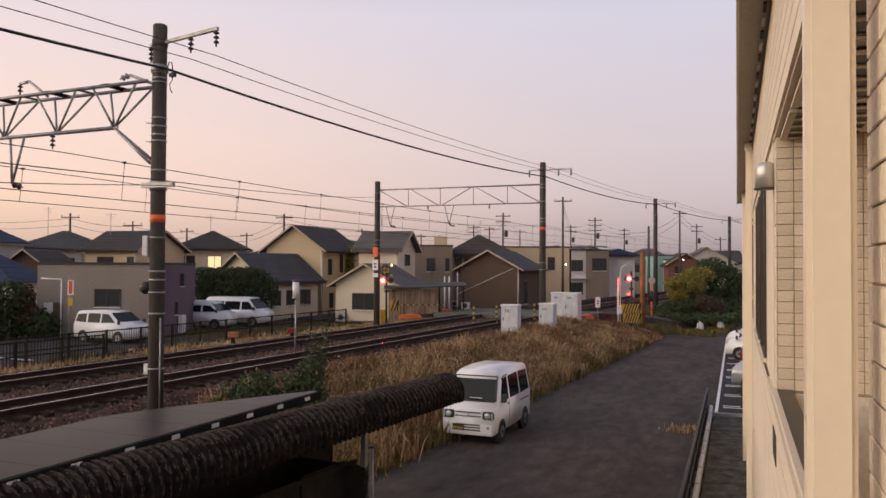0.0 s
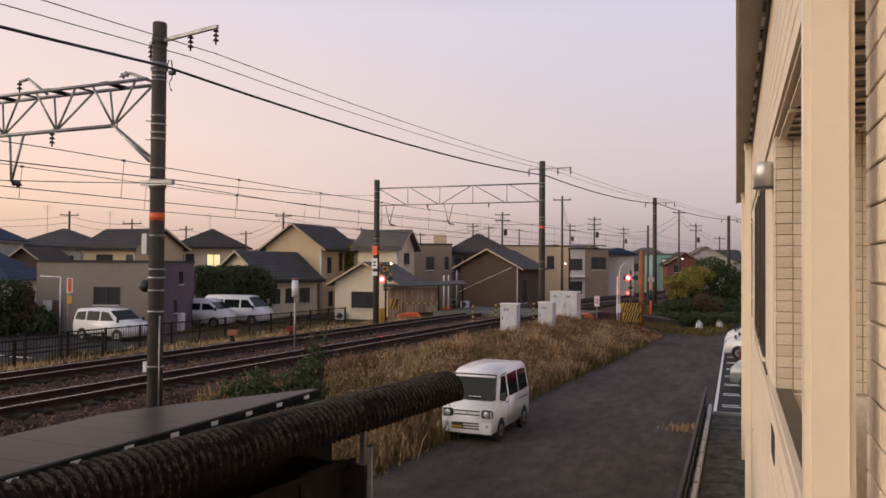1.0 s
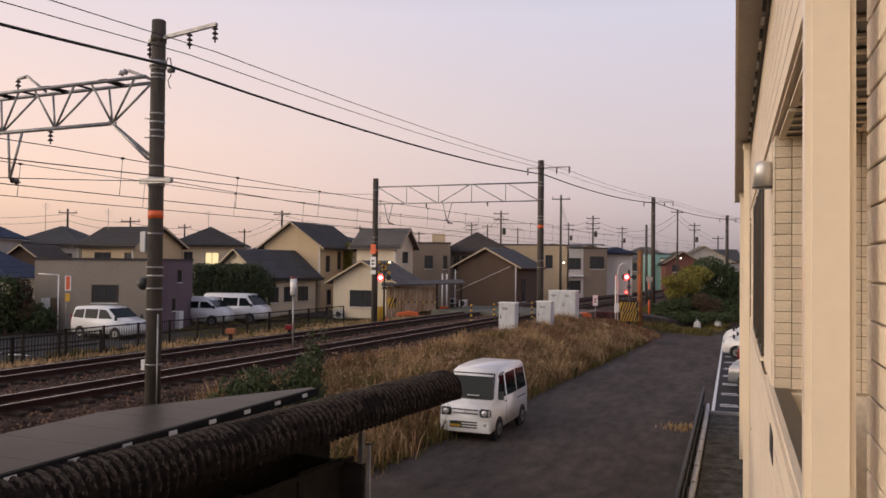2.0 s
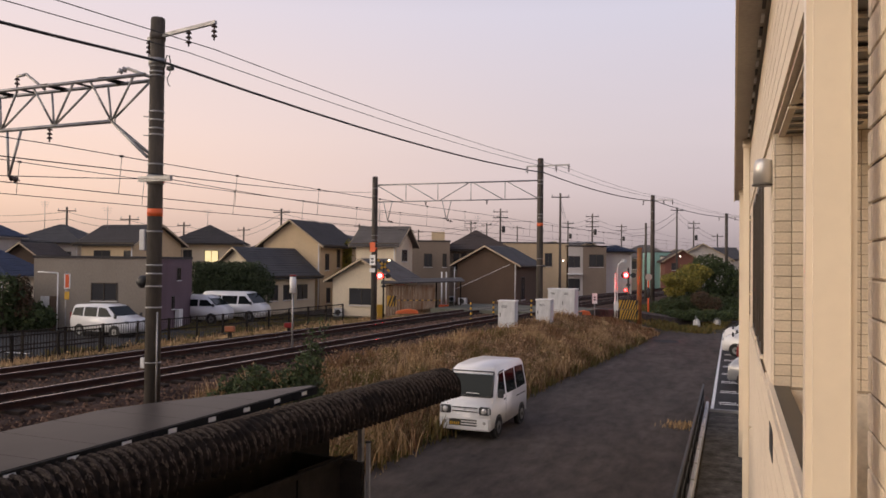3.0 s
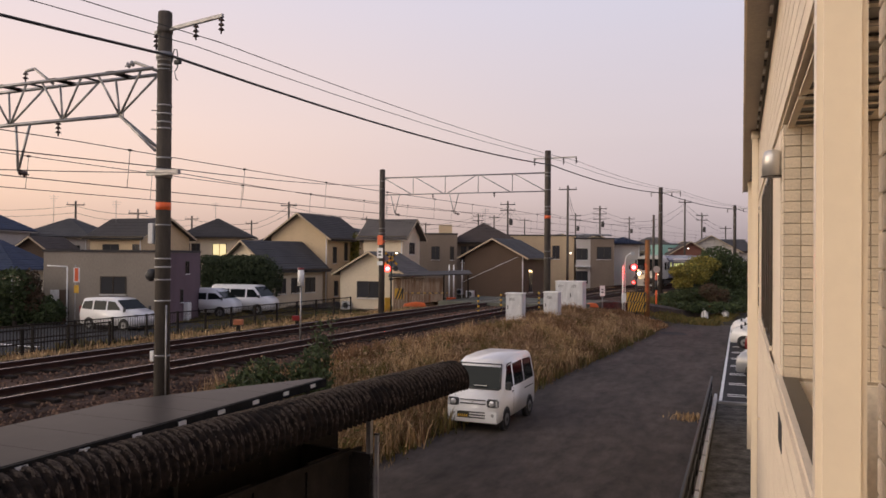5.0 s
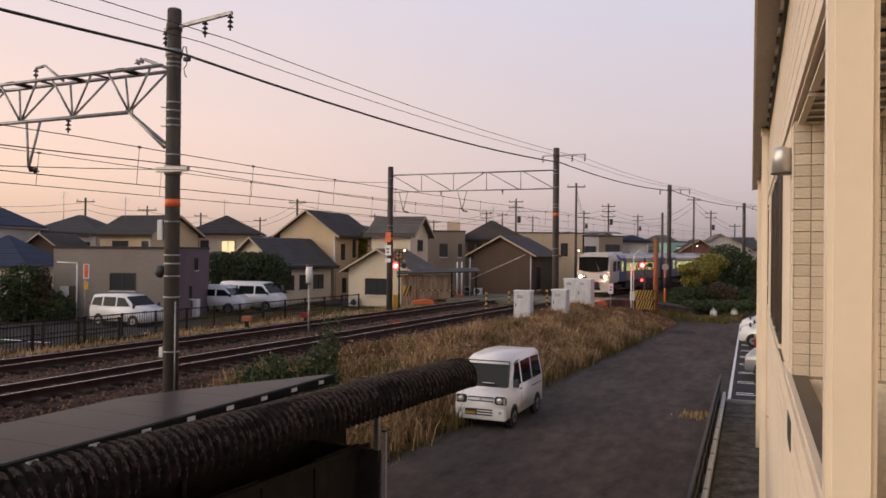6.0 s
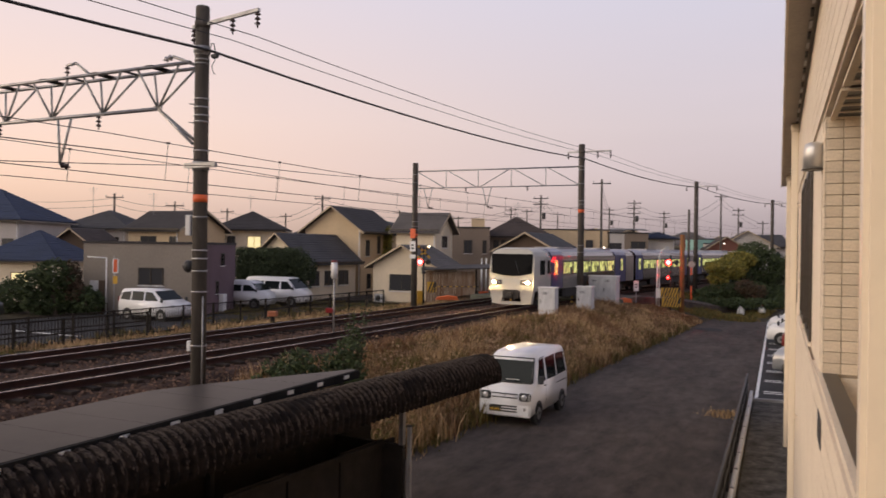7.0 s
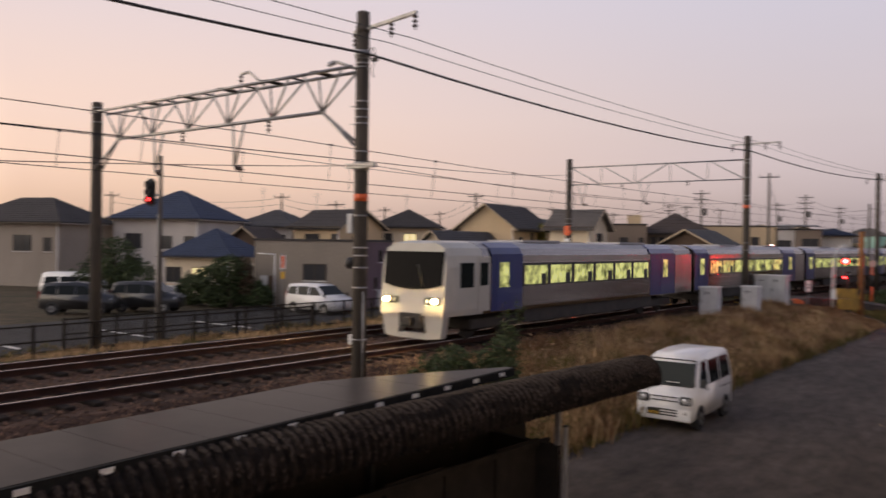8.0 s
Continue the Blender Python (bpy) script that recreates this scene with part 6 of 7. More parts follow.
for px in (787, 795):
    t = post("barrier_post", px, 61.5, 1.2, 3.95, 0.06, "white", "slim white barrier post across the crossing")
    part("foot", bevel(box(nb(), -0.2, 0.2, -0.2, 0.2, -0.1, 0.25), 0.03, 1), "orange", t)
for px, Y in ((839, 47), (879, 48.5), (946, 51)):
    t = post("striped_post", px, Y, 1.15, 2.45 if px < 900 else 2.1, 0.055, "black", "low black and yellow striped warning post", "post")
    for z in (0.2, 0.5, 0.8, 1.1):
        part("yellow_band", tube(nb(), (0, 0, z), (0, 0, z + 0.13), 0.06, n=10), "yellow", t)
for px, Y, w in ((726, 52.5, 1.55), (1037, 53.0, 1.1)):
    p = at_px(px, Y, 1.3)
    t = thing("orange_guard", pose(*p, 0, 0, 8), "bright orange plastic guard beside the crossing rail", "guard", "orange guards")
    b = prism(nb(), [(-w / 2, 0), (w / 2, 0), (w / 2 - 0.1, 0.24), (0.1, 0.33), (-w / 2 + 0.1, 0.2)], -0.15, 0.15)
    part("body", bevel(b, 0.03, 1), mat("orange_plastic", (0.9, 0.2, 0.05), (0.75, 0.15, 0.04), 0.5, 0, 3, 20), t)
p = track(-13.5, -2.5, 1.25)[0]
t = thing("track_marker", pose(*p), "slim pole with a white cylinder and red top between tracks", "marker")
part("pole", tube(nb(), (0, 0, -0.2), (0, 0, 2.3), 0.035), "steel", t)
part("cylinder", tube(nb(), (0, 0, 2.2), (0, 0, 2.85), 0.13, n=16), "white", t)
part("red_cap", tube(nb(), (0, 0, 2.852), (0, 0, 2.93), 0.135, n=16), "redpaint", t)
for px, Y, mt, lb in ((414, 36.5, "orange", "orange trackside detector box on a stub"), (518, 39, "redpaint", "red trackside detector box on a stub")):
    p = at_px(px, Y, 1.0)
    t = thing("detector_box", pose(*p), lb, "track box", "trackside boxes")
    part("box", bevel(box(nb(), -0.22, 0.22, -0.12, 0.12, 0.45, 0.7), 0.03, 1), mt if mt == "redpaint" else mat("faded_orange", (0.4, 0.14, 0.06), (0.3, 0.1, 0.05), 0.8), t)
    part("stub", box(nb(), -0.08, 0.08, -0.06, 0.06, -0.2, 0.449), "dark", t)
p = at_px(1058, 55, 1.97)
t = thing("track_sign", pose(*p), "small white rectangular sign beside the track", "sign")
part("plate", box(nb(), -0.17, 0.17, -0.02, 0.0, 0.0, 0.72), "white", t)
part("stake", box(nb(), -0.03, 0.03, 0.002, 0.04, -1.1, 0.6), "steel", t)
for z in (0.22, 0.4):
    part("bar", box(nb(), -0.07, 0.07, -0.026, -0.021, z, z + 0.09), "black", t)
# colour light signal
t = thing("railway_signal", pose(-18.9, 28.1, 0.75), "black railway colour light signal showing red on a mast", "signal")
part("mast", tube(nb(), (0.42, 0, -0.3), (0.42, 0, 7.3), 0.09, 0.07, n=12), "concrete", t)
part("ladder", tube(nb(), (0.12, 0.2, -0.3), (0.2, 0.2, 5.0), 0.035, n=6), "steel", t)
hd = part("head", bevel(box(nb(), -0.24, 0.2, -0.1, 0.1, 5.3, 6.4), 0.09, 3), "black", t)
for z, mt in ((6.15, "wglass"), (5.85, "wglass"), (5.55, "redlamp")):
    ln = part("lens", lathe(nb(), [(0.11, 0), (0.1, 0.02), (0.04, 0.03)], 16, pose(-0.02, -0.1, z, 90, 0, -20)), mt, hd)
    part("hood", lathe(nb(), [(0.135, 0), (0.14, 0.14), (0.15, 0.14), (0.15, 0)], 16, pose(-0.02, -0.1, z, 90, 0, -20)), "black", hd)
part("bracket", box(nb(), 0.15, 0.42, -0.03, 0.03, 5.7, 5.78), "steel", t)
p = at_px(126, 40.5, 0.7)
t = thing("bus_sign", pose(*p), "slim post with orange and white vertical signs", "sign")
part("post", tube(nb(), (-0.1, 0.05, -0.2), (-0.1, 0.05, 3.4), 0.03), "steel", t)
part("plate", box(nb(), -0.16, 0.14, -0.02, 0.02, 2.5, 3.25), "white", t)
part("orange_field", box(nb(), -0.1, 0.09, -0.03, -0.022, 2.55, 3.22), "orange", t)
part("yellow_plate", box(nb(), -0.13, 0.1, -0.02, 0.02, 1.95, 2.35), "yellow", t)
for k, (px, Y, h) in enumerate(((362, 0, 0.9), (570, 0, 0.6))):
    q = track(-40 + k * 1.6, -9.0 + k * 0.4, 0.8)[0]
    t = thing("marker_stub", pose(*q), "pale concrete boundary stub in dry grass", "post", "boundary stubs")
    part("stub", bevel(box(nb(), -0.1, 0.1, -0.1, 0.1, -0.2, h), 0.02, 1), "cream" if k == 0 else "white", t)


# ---- utility poles and street lamps in the town ----
def utility_pole(px, Y, top_y, arms, lamp=False, r=0.14):
    p = at_px(px, Y)
    zt = 4.75 + (472 + 0.0052 * (px - 784) - top_y) / 1406 * Y
    t = thing("utility_pole", pose(p.x, p.y, 0.5, 0, 0, (px * 37) % 40 - 20), "slim concrete utility pole with crossarms above roofs", "utility pole", "utility poles")
    h = zt - 0.5
    part("shaft", tube(nb(), (0, 0, -0.3), (0, 0, h), r, r * 0.7, n=10), "concrete", t)
    for k in range(arms):
        z = h - 0.4 - k * 0.7
        part("crossarm", box(nb(), -0.9, 0.9, -0.05, 0.05, z - 0.05, z + 0.05), "dsteel", t)
        for x in (-0.8, 0, 0.8):
            b = nb()
            insulator(b, (x, 0, z + 0.28), (0, 0, -1), 1, 0.07, 0.14)
            part("insulator", b, "pporcelain", t)
    if arms > 1:
        part("transformer", lathe(nb(), [(0.2, 0), (0.22, 0.1), (0.22, 0.7), (0.1, 0.8)], 12, pose(0.38, 0, h - 2.9)), "dsteel", t)
    if lamp:
        part("lamp_arm", tube(nb(), (0, 0, lamp), (0.3, -0.4, lamp + 0.1), 0.03, n=6), "steel", t)
        part("lamp", lathe(nb(), [(0.04, -0.07), (0.1, 0), (0.04, 0.07)], 10, pose(0.3, -0.4, lamp)), "streetlit", t)
    return Vector((p.x, p.y, zt - 0.5))


ups = [utility_pole(*a) for a in ((123, 82, 378, 1), (234, 74, 392, 1, 4.3, 0.1), (502, 84, 379, 1), (838, 125, 399, 2), (890, 96, 377, 2), (996, 79, 349, 1, 4.5), (1053, 108, 385, 3), (1203, 104, 373, 1, 5.3), (1233, 120, 397, 2, 5.2), (1148, 76, 401, 0), (866, 130, 402, 1), (745, 140, 415, 1), (436, 110, 412, 1), (330, 100, 404, 1), (1105, 140, 404, 2), (920, 150, 407, 1), (640, 120, 405, 1), (1275, 130, 420, 1), (-60, 90, 385, 1), (-250, 80, 372, 1), (1010, 130, 398, 2))]
order = sorted(ups, key=lambda v: v.x / v.y)
for a, c in zip(order, order[1:]):
    if (a - c).length < 70:
        for dz in (0, -0.7):
            wire("service_wire", [a + Vector((0, 0, dz)), c + Vector((0, 0, dz))], 0.02, "thin service wire between utility poles", 0.25, "town wires")
for px, Y, z in ((238, 67.5, 4.7), (1316, 75, 5.0)):
    p = at_px(px, Y, z)
    t = thing("street_light", pose(*p), "small lit street light among the houses", "street light", "street lights")
    part("globe", lathe(nb(), [(0.03, -0.06), (0.07, 0), (0.03, 0.06)], 10), "streetlit", t)
    part("stem", tube(nb(), (0, 0.05, -z + 0.3), (0, 0.05, 0), 0.03, n=6), "dsteel", t)


# ---- fence across the line ----
def rail_fence(s0, s1, off, base, h, label):
    t = thing("railway_fence", pose(0, 0, 0), label, "fence", "railway fences")
    n = int((s1 - s0) / 2.0)
    for i in range(n + 1):
        s = s0 + i * 2.0
        q = track(s, off, base)[0]
        part("post", box(nb(), -0.04, 0.04, -0.04, 0.04, -0.3, h + 0.05, pose(*q, 0, 0, -24.5)), "dark", t)
    for z in (0.12, h * 0.55, h):
        part("bar", strip(nb(), s0, s1, 6, [(off - 0.02, base + z - 0.025), (off - 0.02, base + z + 0.025), (off + 0.02, base + z + 0.025), (off + 0.02, base + z - 0.025)]), "dark", t)
    b = nb()
    for i in range(int((s1 - s0) / 0.14)):
        q = track(s0 + i * 0.14, off, base)[0]
        box(b, -0.008, 0.008, -0.008, 0.008, 0.1, h, pose(*q, 0, 0, -24.5))
    part("picket_infill", b, "dark", t)["kind"] = "stuff"


rail_fence(-58, -16, -10.2, 0.72, 1.15, "dark steel picket fence along the railway")
rail_fence(-26, 6, -12.2, 0.62, 1.2, "dark steel picket fence before the parked vans")


# ---- plants ----
def foliage(name, blobs, n, size, material, parent=None, seed=1, flat=0.0):
    """Many small leaf blades inside a few uneven lumps (centre, radii)."""
    rng = np.random.default_rng(seed)
    V, F = [], []
    vol = np.array([b[1][0] * b[1][1] * b[1][2] for b in blobs]) ** 0.75
    for i in range(n):
        c, r = blobs[rng.choice(len(blobs), p=vol / vol.sum())]
        v = rng.normal(size=3)
        v /= np.linalg.norm(v)
        v *= rng.uniform(0.35, 1.0) ** 0.5
        p = np.array(c) + v * np.array(r) * (1 + 0.25 * noise.noise(Vector(v * 3) + Vector(c)))
        a, b = rng.normal(size=3), rng.normal(size=3)
        a /= np.linalg.norm(a)
        b -= a * a.dot(b)
        b /= np.linalg.norm(b)
        s = size * rng.uniform(0.6, 1.4)
        k = len(V)
        V += [tuple(p - a * s * 0.5), tuple(p + b * s * 0.28), tuple(p + a * s * 0.5), tuple(p - b * s * 0.28)]
        F.append((k, k + 1, k + 2, k + 3))
    return raw(name, V, F, material, parent)


def tree(label, base, blobs, n, size, material, seed, name="tree", trunk_r=0.14):
    t = thing(name, pose(0, 0, 0), label, "tree" if name == "tree" else "shrub")
    b = nb()
    base = Vector(base)
    top = Vector(blobs[0][0])
    prev, r = base - Vector((0, 0, 0.3)), trunk_r
    for k in range(1, 5):
        q = base.lerp(top, k / 4) + Vector((0.1 * math.sin(k * 2.1), 0.1 * math.cos(k * 1.7), 0))
        tube(b, prev, q, r, r * 0.8, n=8)
        prev, r = q, r * 0.8
    for c, rad in blobs:
        tube(b, base.lerp(top, 0.4), Vector(c), trunk_r * 0.45, trunk_r * 0.15, n=6)
    part("trunk", b, "trunk", t)
    foliage("crown", blobs, n, size, material, t, seed)["kind"] = "stuff"
    return t


def W3(px, Y, py):
    return (*at_px(px, Y)[:2], 4.75 + (472 + 0.0052 * (px - 784) - py) / 1406 * Y)


tree("bushy tree with yellowing leaves beside the yard road", (19.5, 66, 0.3), [(W3(1215, 66, 505), (1.6, 1.3, 0.9)), (W3(1235, 67, 488), (1.5, 1.3, 0.7)), (W3(1200, 65.5, 520), (0.9, 0.9, 0.6)), (W3(1190, 65, 500), (0.7, 0.8, 0.4))], 9000, 0.17, "leafy", 3)
tree("dense dark green tree behind the parking lot", (23.0, 68, 0.3), [(W3(1258, 68, 478), (1.5, 1.5, 1.1)), (W3(1285, 68, 500), (1.5, 1.5, 1.6)), (W3(1305, 69, 520), (1.3, 1.5, 2.0)), (W3(1245, 67.5, 520), (1.4, 1.2, 1.4))], 13000, 0.18, "leaf", 4)
tree("reddish-brown shrub at the yard's edge", (21.5, 63.5, 0.1), [(W3(1262, 63.5, 545), (1.0, 0.8, 0.7)), (W3(1245, 63.5, 535), (0.8, 0.7, 0.6))], 2200, 0.16, "leafr", 5, "shrub", 0.06)
foliage_low = foliage("ground_cover", [(W3(1165 + k * 17, 62.5 - k * 0.25, 562 + (k % 2) * 4), (1.0, 1.2, 0.35)) for k in range(9)] + [(W3(1175 + k * 18, 65, 552 - (k % 3) * 5), (1.1, 1.0, 0.7)) for k in range(8)], 15000, 0.16, "leaf", None, 6)
tagged(foliage_low, "low dark green ground cover by the road's end", "plants", "", "stuff")
hb = [(W3(358 + k * 14, 57, 500 + (k > 7) * 8), (0.9, 1.2, 1.1)) for k in range(9)] + [(W3(358 + k * 14, 57, 525), (0.9, 1.2, 1.2)) for k in range(9)] + [(W3(358 + k * 13, 57, 484), (0.6, 0.9, 0.45)) for k in range(8)]
t = thing("hedge", pose(0, 0, 0), "tall dense dark green clipped hedge", "hedge")
foliage("leaves", hb, 26000, 0.16, "hedge", t, 7)["kind"] = "stuff"
core = nb()
q0, q1 = at_px(352, 57.3), at_px(468, 57.3)
box(core, q0.x, q1.x, 56.9, 57.7, 0.4, 3.9)
part("stems", core, "hedge", t)
tree("slim yellow-green conifer between houses", (*at_px(617, 71)[:2], 0.6), [(W3(617, 71, 462), (0.6, 0.6, 1.2)), (W3(614, 71, 478), (0.75, 0.7, 1.0)), (W3(621, 71, 447), (0.35, 0.35, 0.7))], 2200, 0.2, "leafy", 8)
tree("dark leafy garden tree beside the flat building", (*at_px(15, 44)[:2], 0.6), [(W3(12, 44, 525), (1.2, 1.0, 0.9)), (W3(-22, 44, 545), (1.2, 1.0, 0.9)), (W3(30, 44.5, 560), (0.8, 0.8, 0.7))], 3600, 0.2, "leaf", 9)
tree("reddening garden shrub beside the flat building", (*at_px(44, 44.5)[:2], 0.6), [(W3(44, 44.5, 528), (0.6, 0.6, 0.9)), (W3(50, 44.5, 555), (0.6, 0.6, 0.8))], 1500, 0.18, "leafr", 10, "shrub", 0.06)
tree("dark bushy tree behind parked cars", (-32.2, 44, 0.6), [((-32.2, 44, 3.3), (1.7, 1.4, 1.6)), ((-33.4, 44.5, 2.3), (1.7, 1.3, 1.4)), ((-30.6, 44, 2.1), (1.5, 1.2, 1.4)), ((-35.5, 48, 1.6), (2.0, 1.2, 1.1)), ((-38, 48, 1.5), (2.0, 1.2, 1.0))], 9000, 0.2, "leaf", 12)
tree("dark bushy garden tree before the blue-roofed house", (-24.5, 44.5, 0.6), [((-24.8, 44.5, 1.3), (1.5, 1.1, 0.8)), ((-22.9, 45, 1.35), (1.2, 1.0, 0.85)), ((-27.0, 45, 1.6), (1.3, 1.0, 1.0))], 8000, 0.19, "leaf", 13)


def feathery(label, base, h, w, seed, n=1500):
    t = thing("roadside_shrub", pose(0, 0, 0), label, "shrub", "feathery shrubs")
    b = nb()
    rng = random.Random(seed)
    blobs = []
    for k in range(5):
        tip = Vector(base) + Vector((rng.uniform(-w, w), rng.uniform(-w, w), h * rng.uniform(0.55, 1.0)))
        tube(b, base, tip, 0.025, 0.008, n=5)
        for j in (0.45, 0.65, 0.85):
            blobs.append((tuple(Vector(base).lerp(tip, j)), (0.26 * w + 0.1, 0.26 * w + 0.1, h * 0.16)))
    part("stems", b, "trunk", t)
    foliage("leaves", blobs, n, 0.1, "leaf", t, seed)["kind"] = "stuff"


feathery("feathery green shrub behind the shed roof", (-4.3, 19.2, 0.7), 1.7, 0.7, 21, 2600)
feathery("feathery green shrub in dry grass", (-3.55, 20.0, 0.6), 2.0, 0.6, 22, 2600)
feathery("tall thin sapling in dry grass", (-3.3, 21.4, 0.6), 2.9, 0.25, 23, 700)
feathery("small green shrub in dry grass", (-5.0, 18.6, 0.8), 1.2, 0.5, 24, 1500)


def grass(name, label, n, srange, orange_, hrange, material, seed, width=0.022, clump=True, lean=0.35):
    rng = np.random.default_rng(seed)
    V, F = [], []
    k = 0
    while k < n:
        s, o = rng.uniform(*srange), rng.uniform(*orange_)
        dens = 0.5 + 0.5 * noise.noise((s * 0.45, o * 0.6, seed))
        if clump and dens < rng.uniform(0.2, 0.75):
            continue
        fine_ = 0.5 + 0.5 * noise.noise((s * 1.7, o * 1.9, seed + 5))
        tall = 0.3 + 0.9 * dens * dens + 0.9 * fine_ ** 3
        for j in range(9):
            p, _ = track(s + rng.normal() * 0.16, o + rng.normal() * 0.16)
            z = ground_z(o) - 0.04
            h = rng.uniform(*hrange) * tall
            a = rng.uniform(0, 6.28)
            dx, dy = math.cos(a), math.sin(a)
            ln = h * lean * rng.uniform(0.2, 1.4)
            w = width * rng.uniform(0.6, 1.4)
            i = len(V)
            V += [(p.x - dy * w, p.y + dx * w, z), (p.x + dy * w, p.y - dx * w, z), (p.x + dx * ln * 0.35 + dy * w * 0.8, p.y + dy * ln * 0.35 - dx * w * 0.8, z + h * 0.6), (p.x + dx * ln * 0.35 - dy * w * 0.8, p.y + dy * ln * 0.35 + dx * w * 0.8, z + h * 0.6), (p.x + dx * ln, p.y + dy * ln, z + h)]
            F += [(i, i + 1, i + 2, i + 3), (i + 3, i + 2, i + 4)]
            k += 1
    tagged(raw(name, V, F, material), label, "grass", "", "stuff")


grass("dry_grass", "tall straw-coloured dry grass on the railway bank", 54000, (-25, 9.5), (2.3, 7.0), (0.28, 0.95), "straw", 31, 0.013, True, 0.55)
grass("brown_weeds", "withered reddish-brown weeds on the railway bank", 60000, (-25, 9.5), (2.0, 7.0), (0.25, 0.85), "brownweed", 38, 0.015, True, 0.5)
grass("bank_weeds", "brown-green weeds among the dry grass", 46000, (-25, 9.5), (2.1, 7.2), (0.2, 0.7), "weed", 32, 0.018, True, 0.5)
grass("bank_end_grass", "dry grass and weeds before the crossing's striped board", 19000, (9.5, 15.0), (3.4, 6.9), (0.12, 0.42), "brownweed", 39, 0.018, True, 0.5)
grass("bank_end_straw", "straw-coloured grass before the crossing's striped board", 13000, (9.5, 14.8), (3.4, 6.9), (0.12, 0.4), "straw", 40, 0.018, True, 0.5)
grass("bank_top_grass", "dry grass along the track before the crossing", 10000, (9.0, 15.0), (2.4, 4.4), (0.1, 0.3), "brownweed", 43, 0.018, True, 0.5)
grass("gravel_weeds", "short sparse weeds in the trackside gravel", 9000, (-46, -23), (1.6, 7.5), (0.05, 0.22), "brownweed", 41, 0.012, True, 0.6)
grass("gravel_straw", "short dry tufts in the trackside gravel", 5000, (-46, -23), (1.6, 7.5), (0.05, 0.25), "straw", 42, 0.01, True, 0.6)
grass("bank_weeds_far", "low green weeds beyond the crossing", 14000, (17.5, 34), (2.6, 10), (0.15, 0.5), "weed", 33, 0.04)
grass("trackside_grass", "short dry grass along the railway fence", 22000, (-58, 9), (-12.5, -7.2), (0.12, 0.5), "straw", 34, 0.025)
grass("fence_grass", "tall brown grass along the railway fence", 14000, (-60, -40), (-12, -7.8), (0.3, 0.8), "brownweed", 44, 0.02)
grass("trackside_weeds", "short weeds along the railway fence", 12000, (-58, 9), (-14, -7.2), (0.1, 0.4), "weed", 35, 0.03)
grass("far_lawn", "rough grass before the houses", 9000, (-8, 9), (-24, -12), (0.08, 0.25), "weed", 36, 0.04)
grass("yard_tuft", "dry tuft in the asphalt beside the barrier", 260, (-16.2, -15.4), (12.5, 13.1), (0.15, 0.45), "straw", 37, 0.012, False)


def plumes(name, label, plants, srange, orange_, material, seed, tall=(0.35, 0.95), size=0.05):
    """Fuzzy seed heads and small leaves standing in the grass, clump by clump."""
    rng = np.random.default_rng(seed)
    V, F = [], []
    made = 0
    while made < plants:
        s, o = rng.uniform(*srange), rng.uniform(*orange_)
        if noise.noise((s * 0.5, o * 0.7, seed)) < rng.uniform(-0.35, 0.3):
            continue
        made += 1
        p = track(s, o)[0]
        h = rng.uniform(*tall)
        for j in range(24):
            q = np.array((p.x, p.y, ground_z(o))) + rng.normal(size=3) * (0.09, 0.09, 0) + (0, 0, h * rng.uniform(0.35, 1.0))
            a, b = rng.normal(size=3), rng.normal(size=3)
            a /= np.linalg.norm(a)
            b /= np.linalg.norm(b)
            w = size * rng.uniform(0.4, 1.2)
            k = len(V)
            V += [tuple(q - a * w), tuple(q + b * w * 0.35), tuple(q + a * w), tuple(q - b * w * 0.35)]
            F.append((k, k + 1, k + 2, k + 3))
    tagged(raw(name, V, F, material), label, "grass", "", "stuff")


plumes("grass_plumes", "pale fuzzy seed heads over the dry grass", 900, (-25, 9), (2.4, 6.9), "plume", 51)
plumes("russet_weeds", "russet seeding weeds on the railway bank", 700, (-25, 9), (2.4, 6.9), "brownweed", 52, (0.3, 0.8), 0.06)
plumes("olive_weeds", "olive-green bushy weeds on the railway bank", 520, (-25, 9), (2.2, 6.9), "weed", 53, (0.25, 0.75), 0.07)


# small leftovers at the yard's end and along the track
for px, Y, h in ((1197, 62, 0.75), (1208, 62, 0.6), (1236, 60.5, 0.95)):
    p = at_px(px, Y, 0.0)
    t = thing("garden_stake", pose(*p), "thin pale stake at the yard's end", "stake", "garden stakes")
    part("stake", tube(nb(), (0, 0, -0.1), (0.03, 0, h), 0.022, 0.018, n=6), "kerb", t)
for k, (px, Y, z, r) in enumerate(((1239, 60.8, 0.12, 0.3), (1275, 60.5, 0.3, 0.28))):
    p = at_px(px, Y, z)
    t = thing("white_sack", pose(*p, 0, 0, 20 * k), "crumpled white sack lying on the yard's edge", "sack", "white sacks")
    b = nb()
    lathe(b, [(r * 0.8, -0.15), (r, 0.05), (r * 0.75, 0.35), (r * 0.3, 0.5), (r * 0.12, 0.62)], 10)
    for v in b.verts:
        v.co += Vector((noise.noise(v.co * 4), noise.noise(v.co * 5), 0)) * 0.07
    part("sack", b, "white", t)
for k, (s, o, mt) in enumerate(((-5.5, 5.6, "redpaint"), (-1.0, 6.5, "white"), (-38, -8.6, "trim"))):
    q = track(s, o)[0]
    t = thing("litter", pose(q.x, q.y, ground_z(o) + 0.25, 10, 20, 40 * k), "small discarded plastic scrap in the grass", "litter", "litter")
    part("scrap", bevel(box(nb(), -0.12, 0.12, -0.08, 0.08, -0.3, 0.08), 0.02, 1), mt, t)
tr = thing("cable_trough", pose(0, 0, 0), "low dark concrete cable trough beside the far rail", "cable trough")
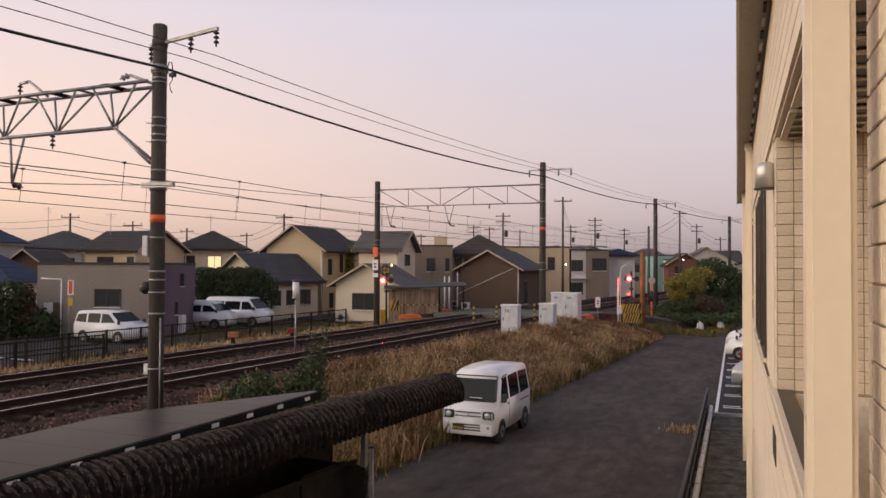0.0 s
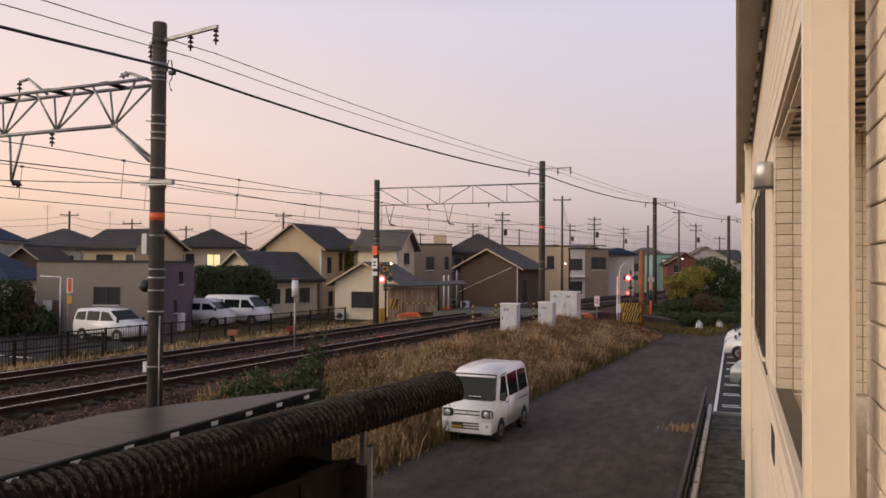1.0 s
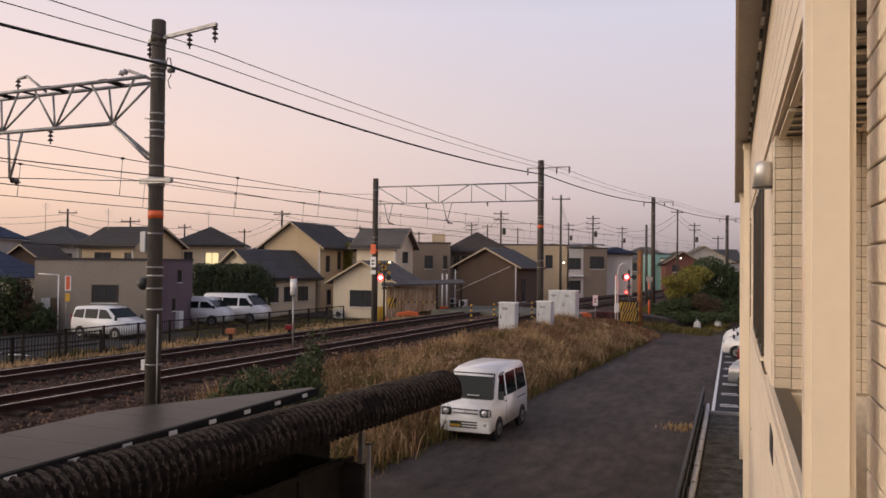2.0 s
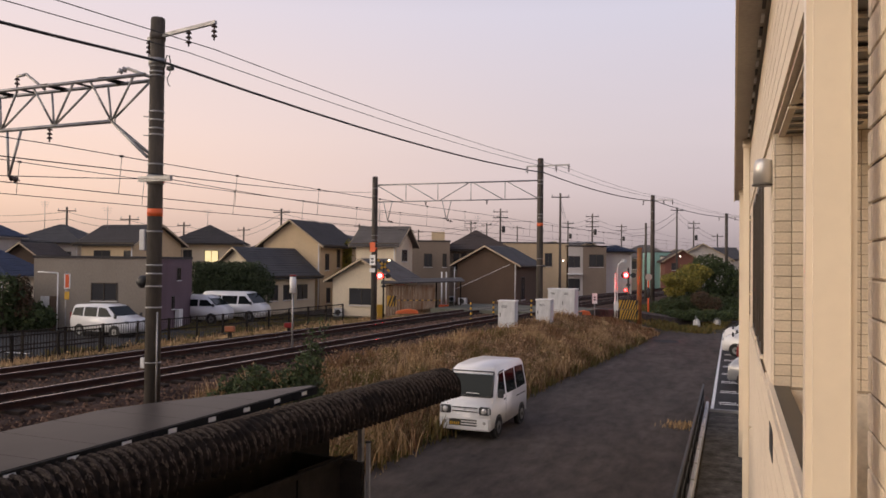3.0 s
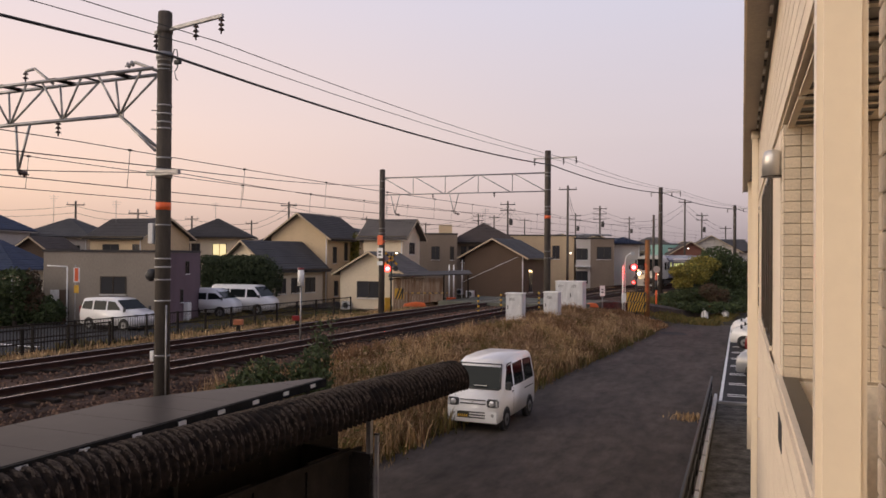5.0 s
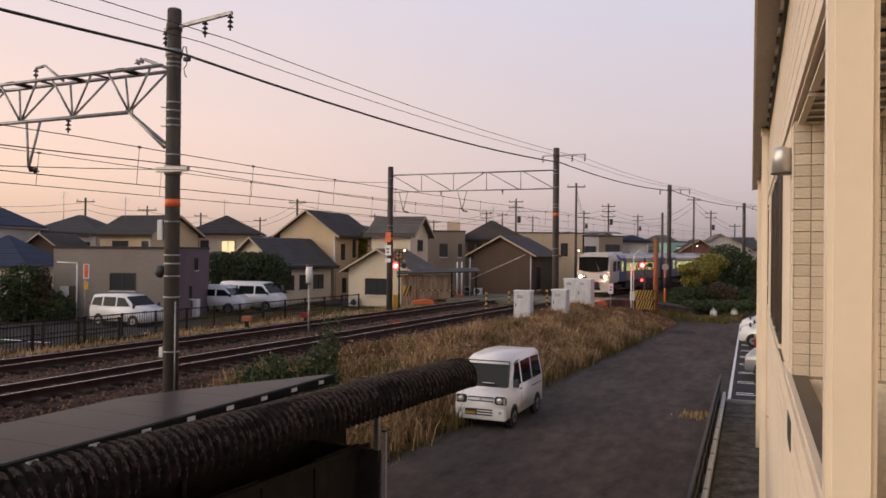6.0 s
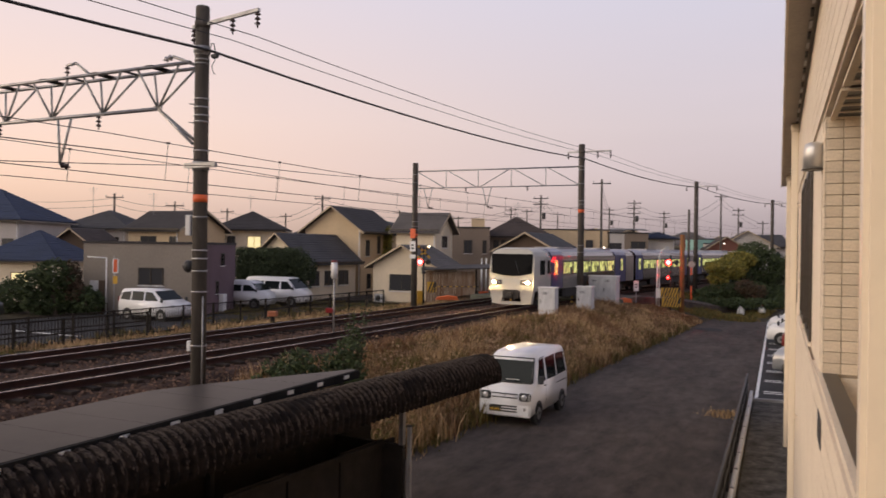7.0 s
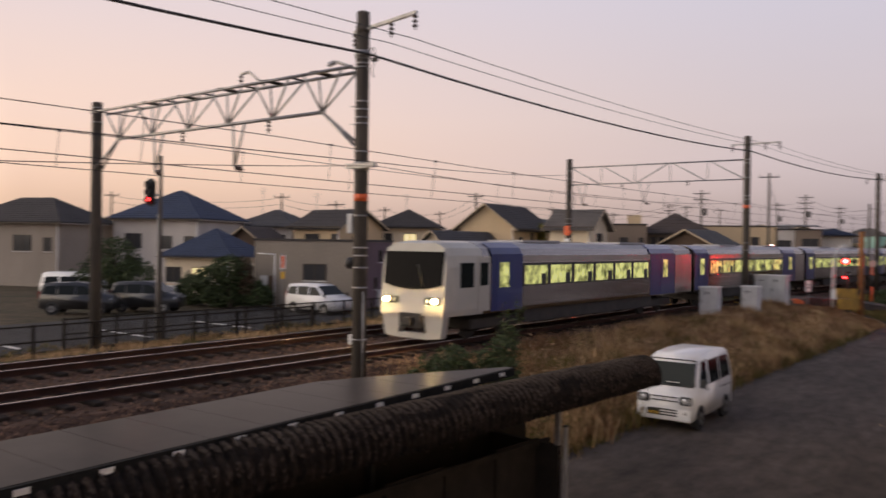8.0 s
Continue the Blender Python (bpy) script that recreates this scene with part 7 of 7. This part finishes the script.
for k in range(28):
    s = -46 + k * 1.5
    part("trough_lid", strip(nb(), s, s + 1.46, 2, [(-7.9, 1.0), (-7.9, 1.17), (-7.5, 1.18), (-7.5, 1.0)]), "dark", tr)
q = track(-33.0, -8.4, 0.95)[0]
t = thing("point_rodding", pose(*q, 0, 0, -24.5), "dark bent steel rods lying beside the track", "rods")
for k in range(3):
    part("rod", cable(nb(), [(0.1 * k, -1.6 + 0.3 * k, 0.1), (0.15 * k, -0.3, 0.22), (0.1, 0.9 + 0.4 * k, 0.16), (-0.3, 1.5, 0.3)], 0.035, 6), "dsteel", t)


# ---- distance ----
def hills():
    V, F = [], []
    n = 90
    for i in range(n + 1):
        a = radians(-75 + 130 * i / n)
        R = 3300
        h = 45 + 45 * noise.noise((i * 0.09, 0, 3)) + 14 * noise.noise((i * 0.4, 1, 3))
        x, y = R * math.sin(a), R * math.cos(a)
        V += [(x, y, -5), (x, y, max(8, h))]
        if i:
            F.append((2 * i - 2, 2 * i, 2 * i + 1, 2 * i - 1))
    tagged(raw("backdrop_hills", V, F, "haze"), "low hazy blue-mauve hills on the horizon", "backdrop", "", "structure")


M["haze"] = mat("hazy_hill", (0.36, 0.33, 0.4), (0.32, 0.3, 0.37), 1.0, 0, 0.002, 0.01)
hills()


# ---- wall tiles, last ----
def tiles():
    wall = bpy.data.objects["wall_near"]
    me = None
    for i in range(48):
        for j in range(5):
            z, u = 2.95 + i * 0.077, 1.0 + j * 0.228 + (0.0 if i % 2 else -0.114)
            if u > REC0 - 0.05:
                continue
            if u + 0.22 > REC0 - 0.02:
                part("end_tile", bevel(box(nb(), -0.006, 0.0, u, REC0 - 0.022, z, z + 0.073), 0.003, 1), "creamtile", wall).matrix_basis = pose(WV + 0.01, 0, 0)
                continue
            if me is None:
                ob = part("tile", bevel(box(nb(), -0.006, 0.0, 0, 0.223, 0, 0.073), 0.003, 1), "creamtile", wall)
                me = ob.data
            else:
                ob = new("tile", me)
                ob.parent = wall
            ob.matrix_basis = pose(WV + 0.012 - 0.002, u, z, 0.0, 0.0, 0)
    end = bpy.data.objects["wall_recess_end"]
    me = None
    for i in range(23):
        for j in range(13):
            z, x = 3.92 + i * 0.0755, WV + 0.012 + j * 0.106
            if me is None:
                ob = part("tile", bevel(box(nb(), 0, 0.1, -0.006, 0.0, 0, 0.07), 0.002, 1), "creamtile", end)
                me = ob.data
            else:
                ob = new("tile", me)
                ob.parent = end
            ob.matrix_basis = pose(x, REC1 + 0.01, z)
    # corner returns of the same wall
    me = None
    for i in range(23):
        if me is None:
            ob = part("corner_tile", bevel(box(nb(), -0.006, 0.0, 0, 0.27, 0, 0.069), 0.002, 1), "creamtile", end)
            me = ob.data
        else:
            ob = new("corner_tile", me)
            ob.parent = end
        ob.matrix_basis = pose(WV + 0.01, REC1 + 0.012, 3.92 + i * 0.0755)


tiles()


def motions():
    drive_train()


motions()
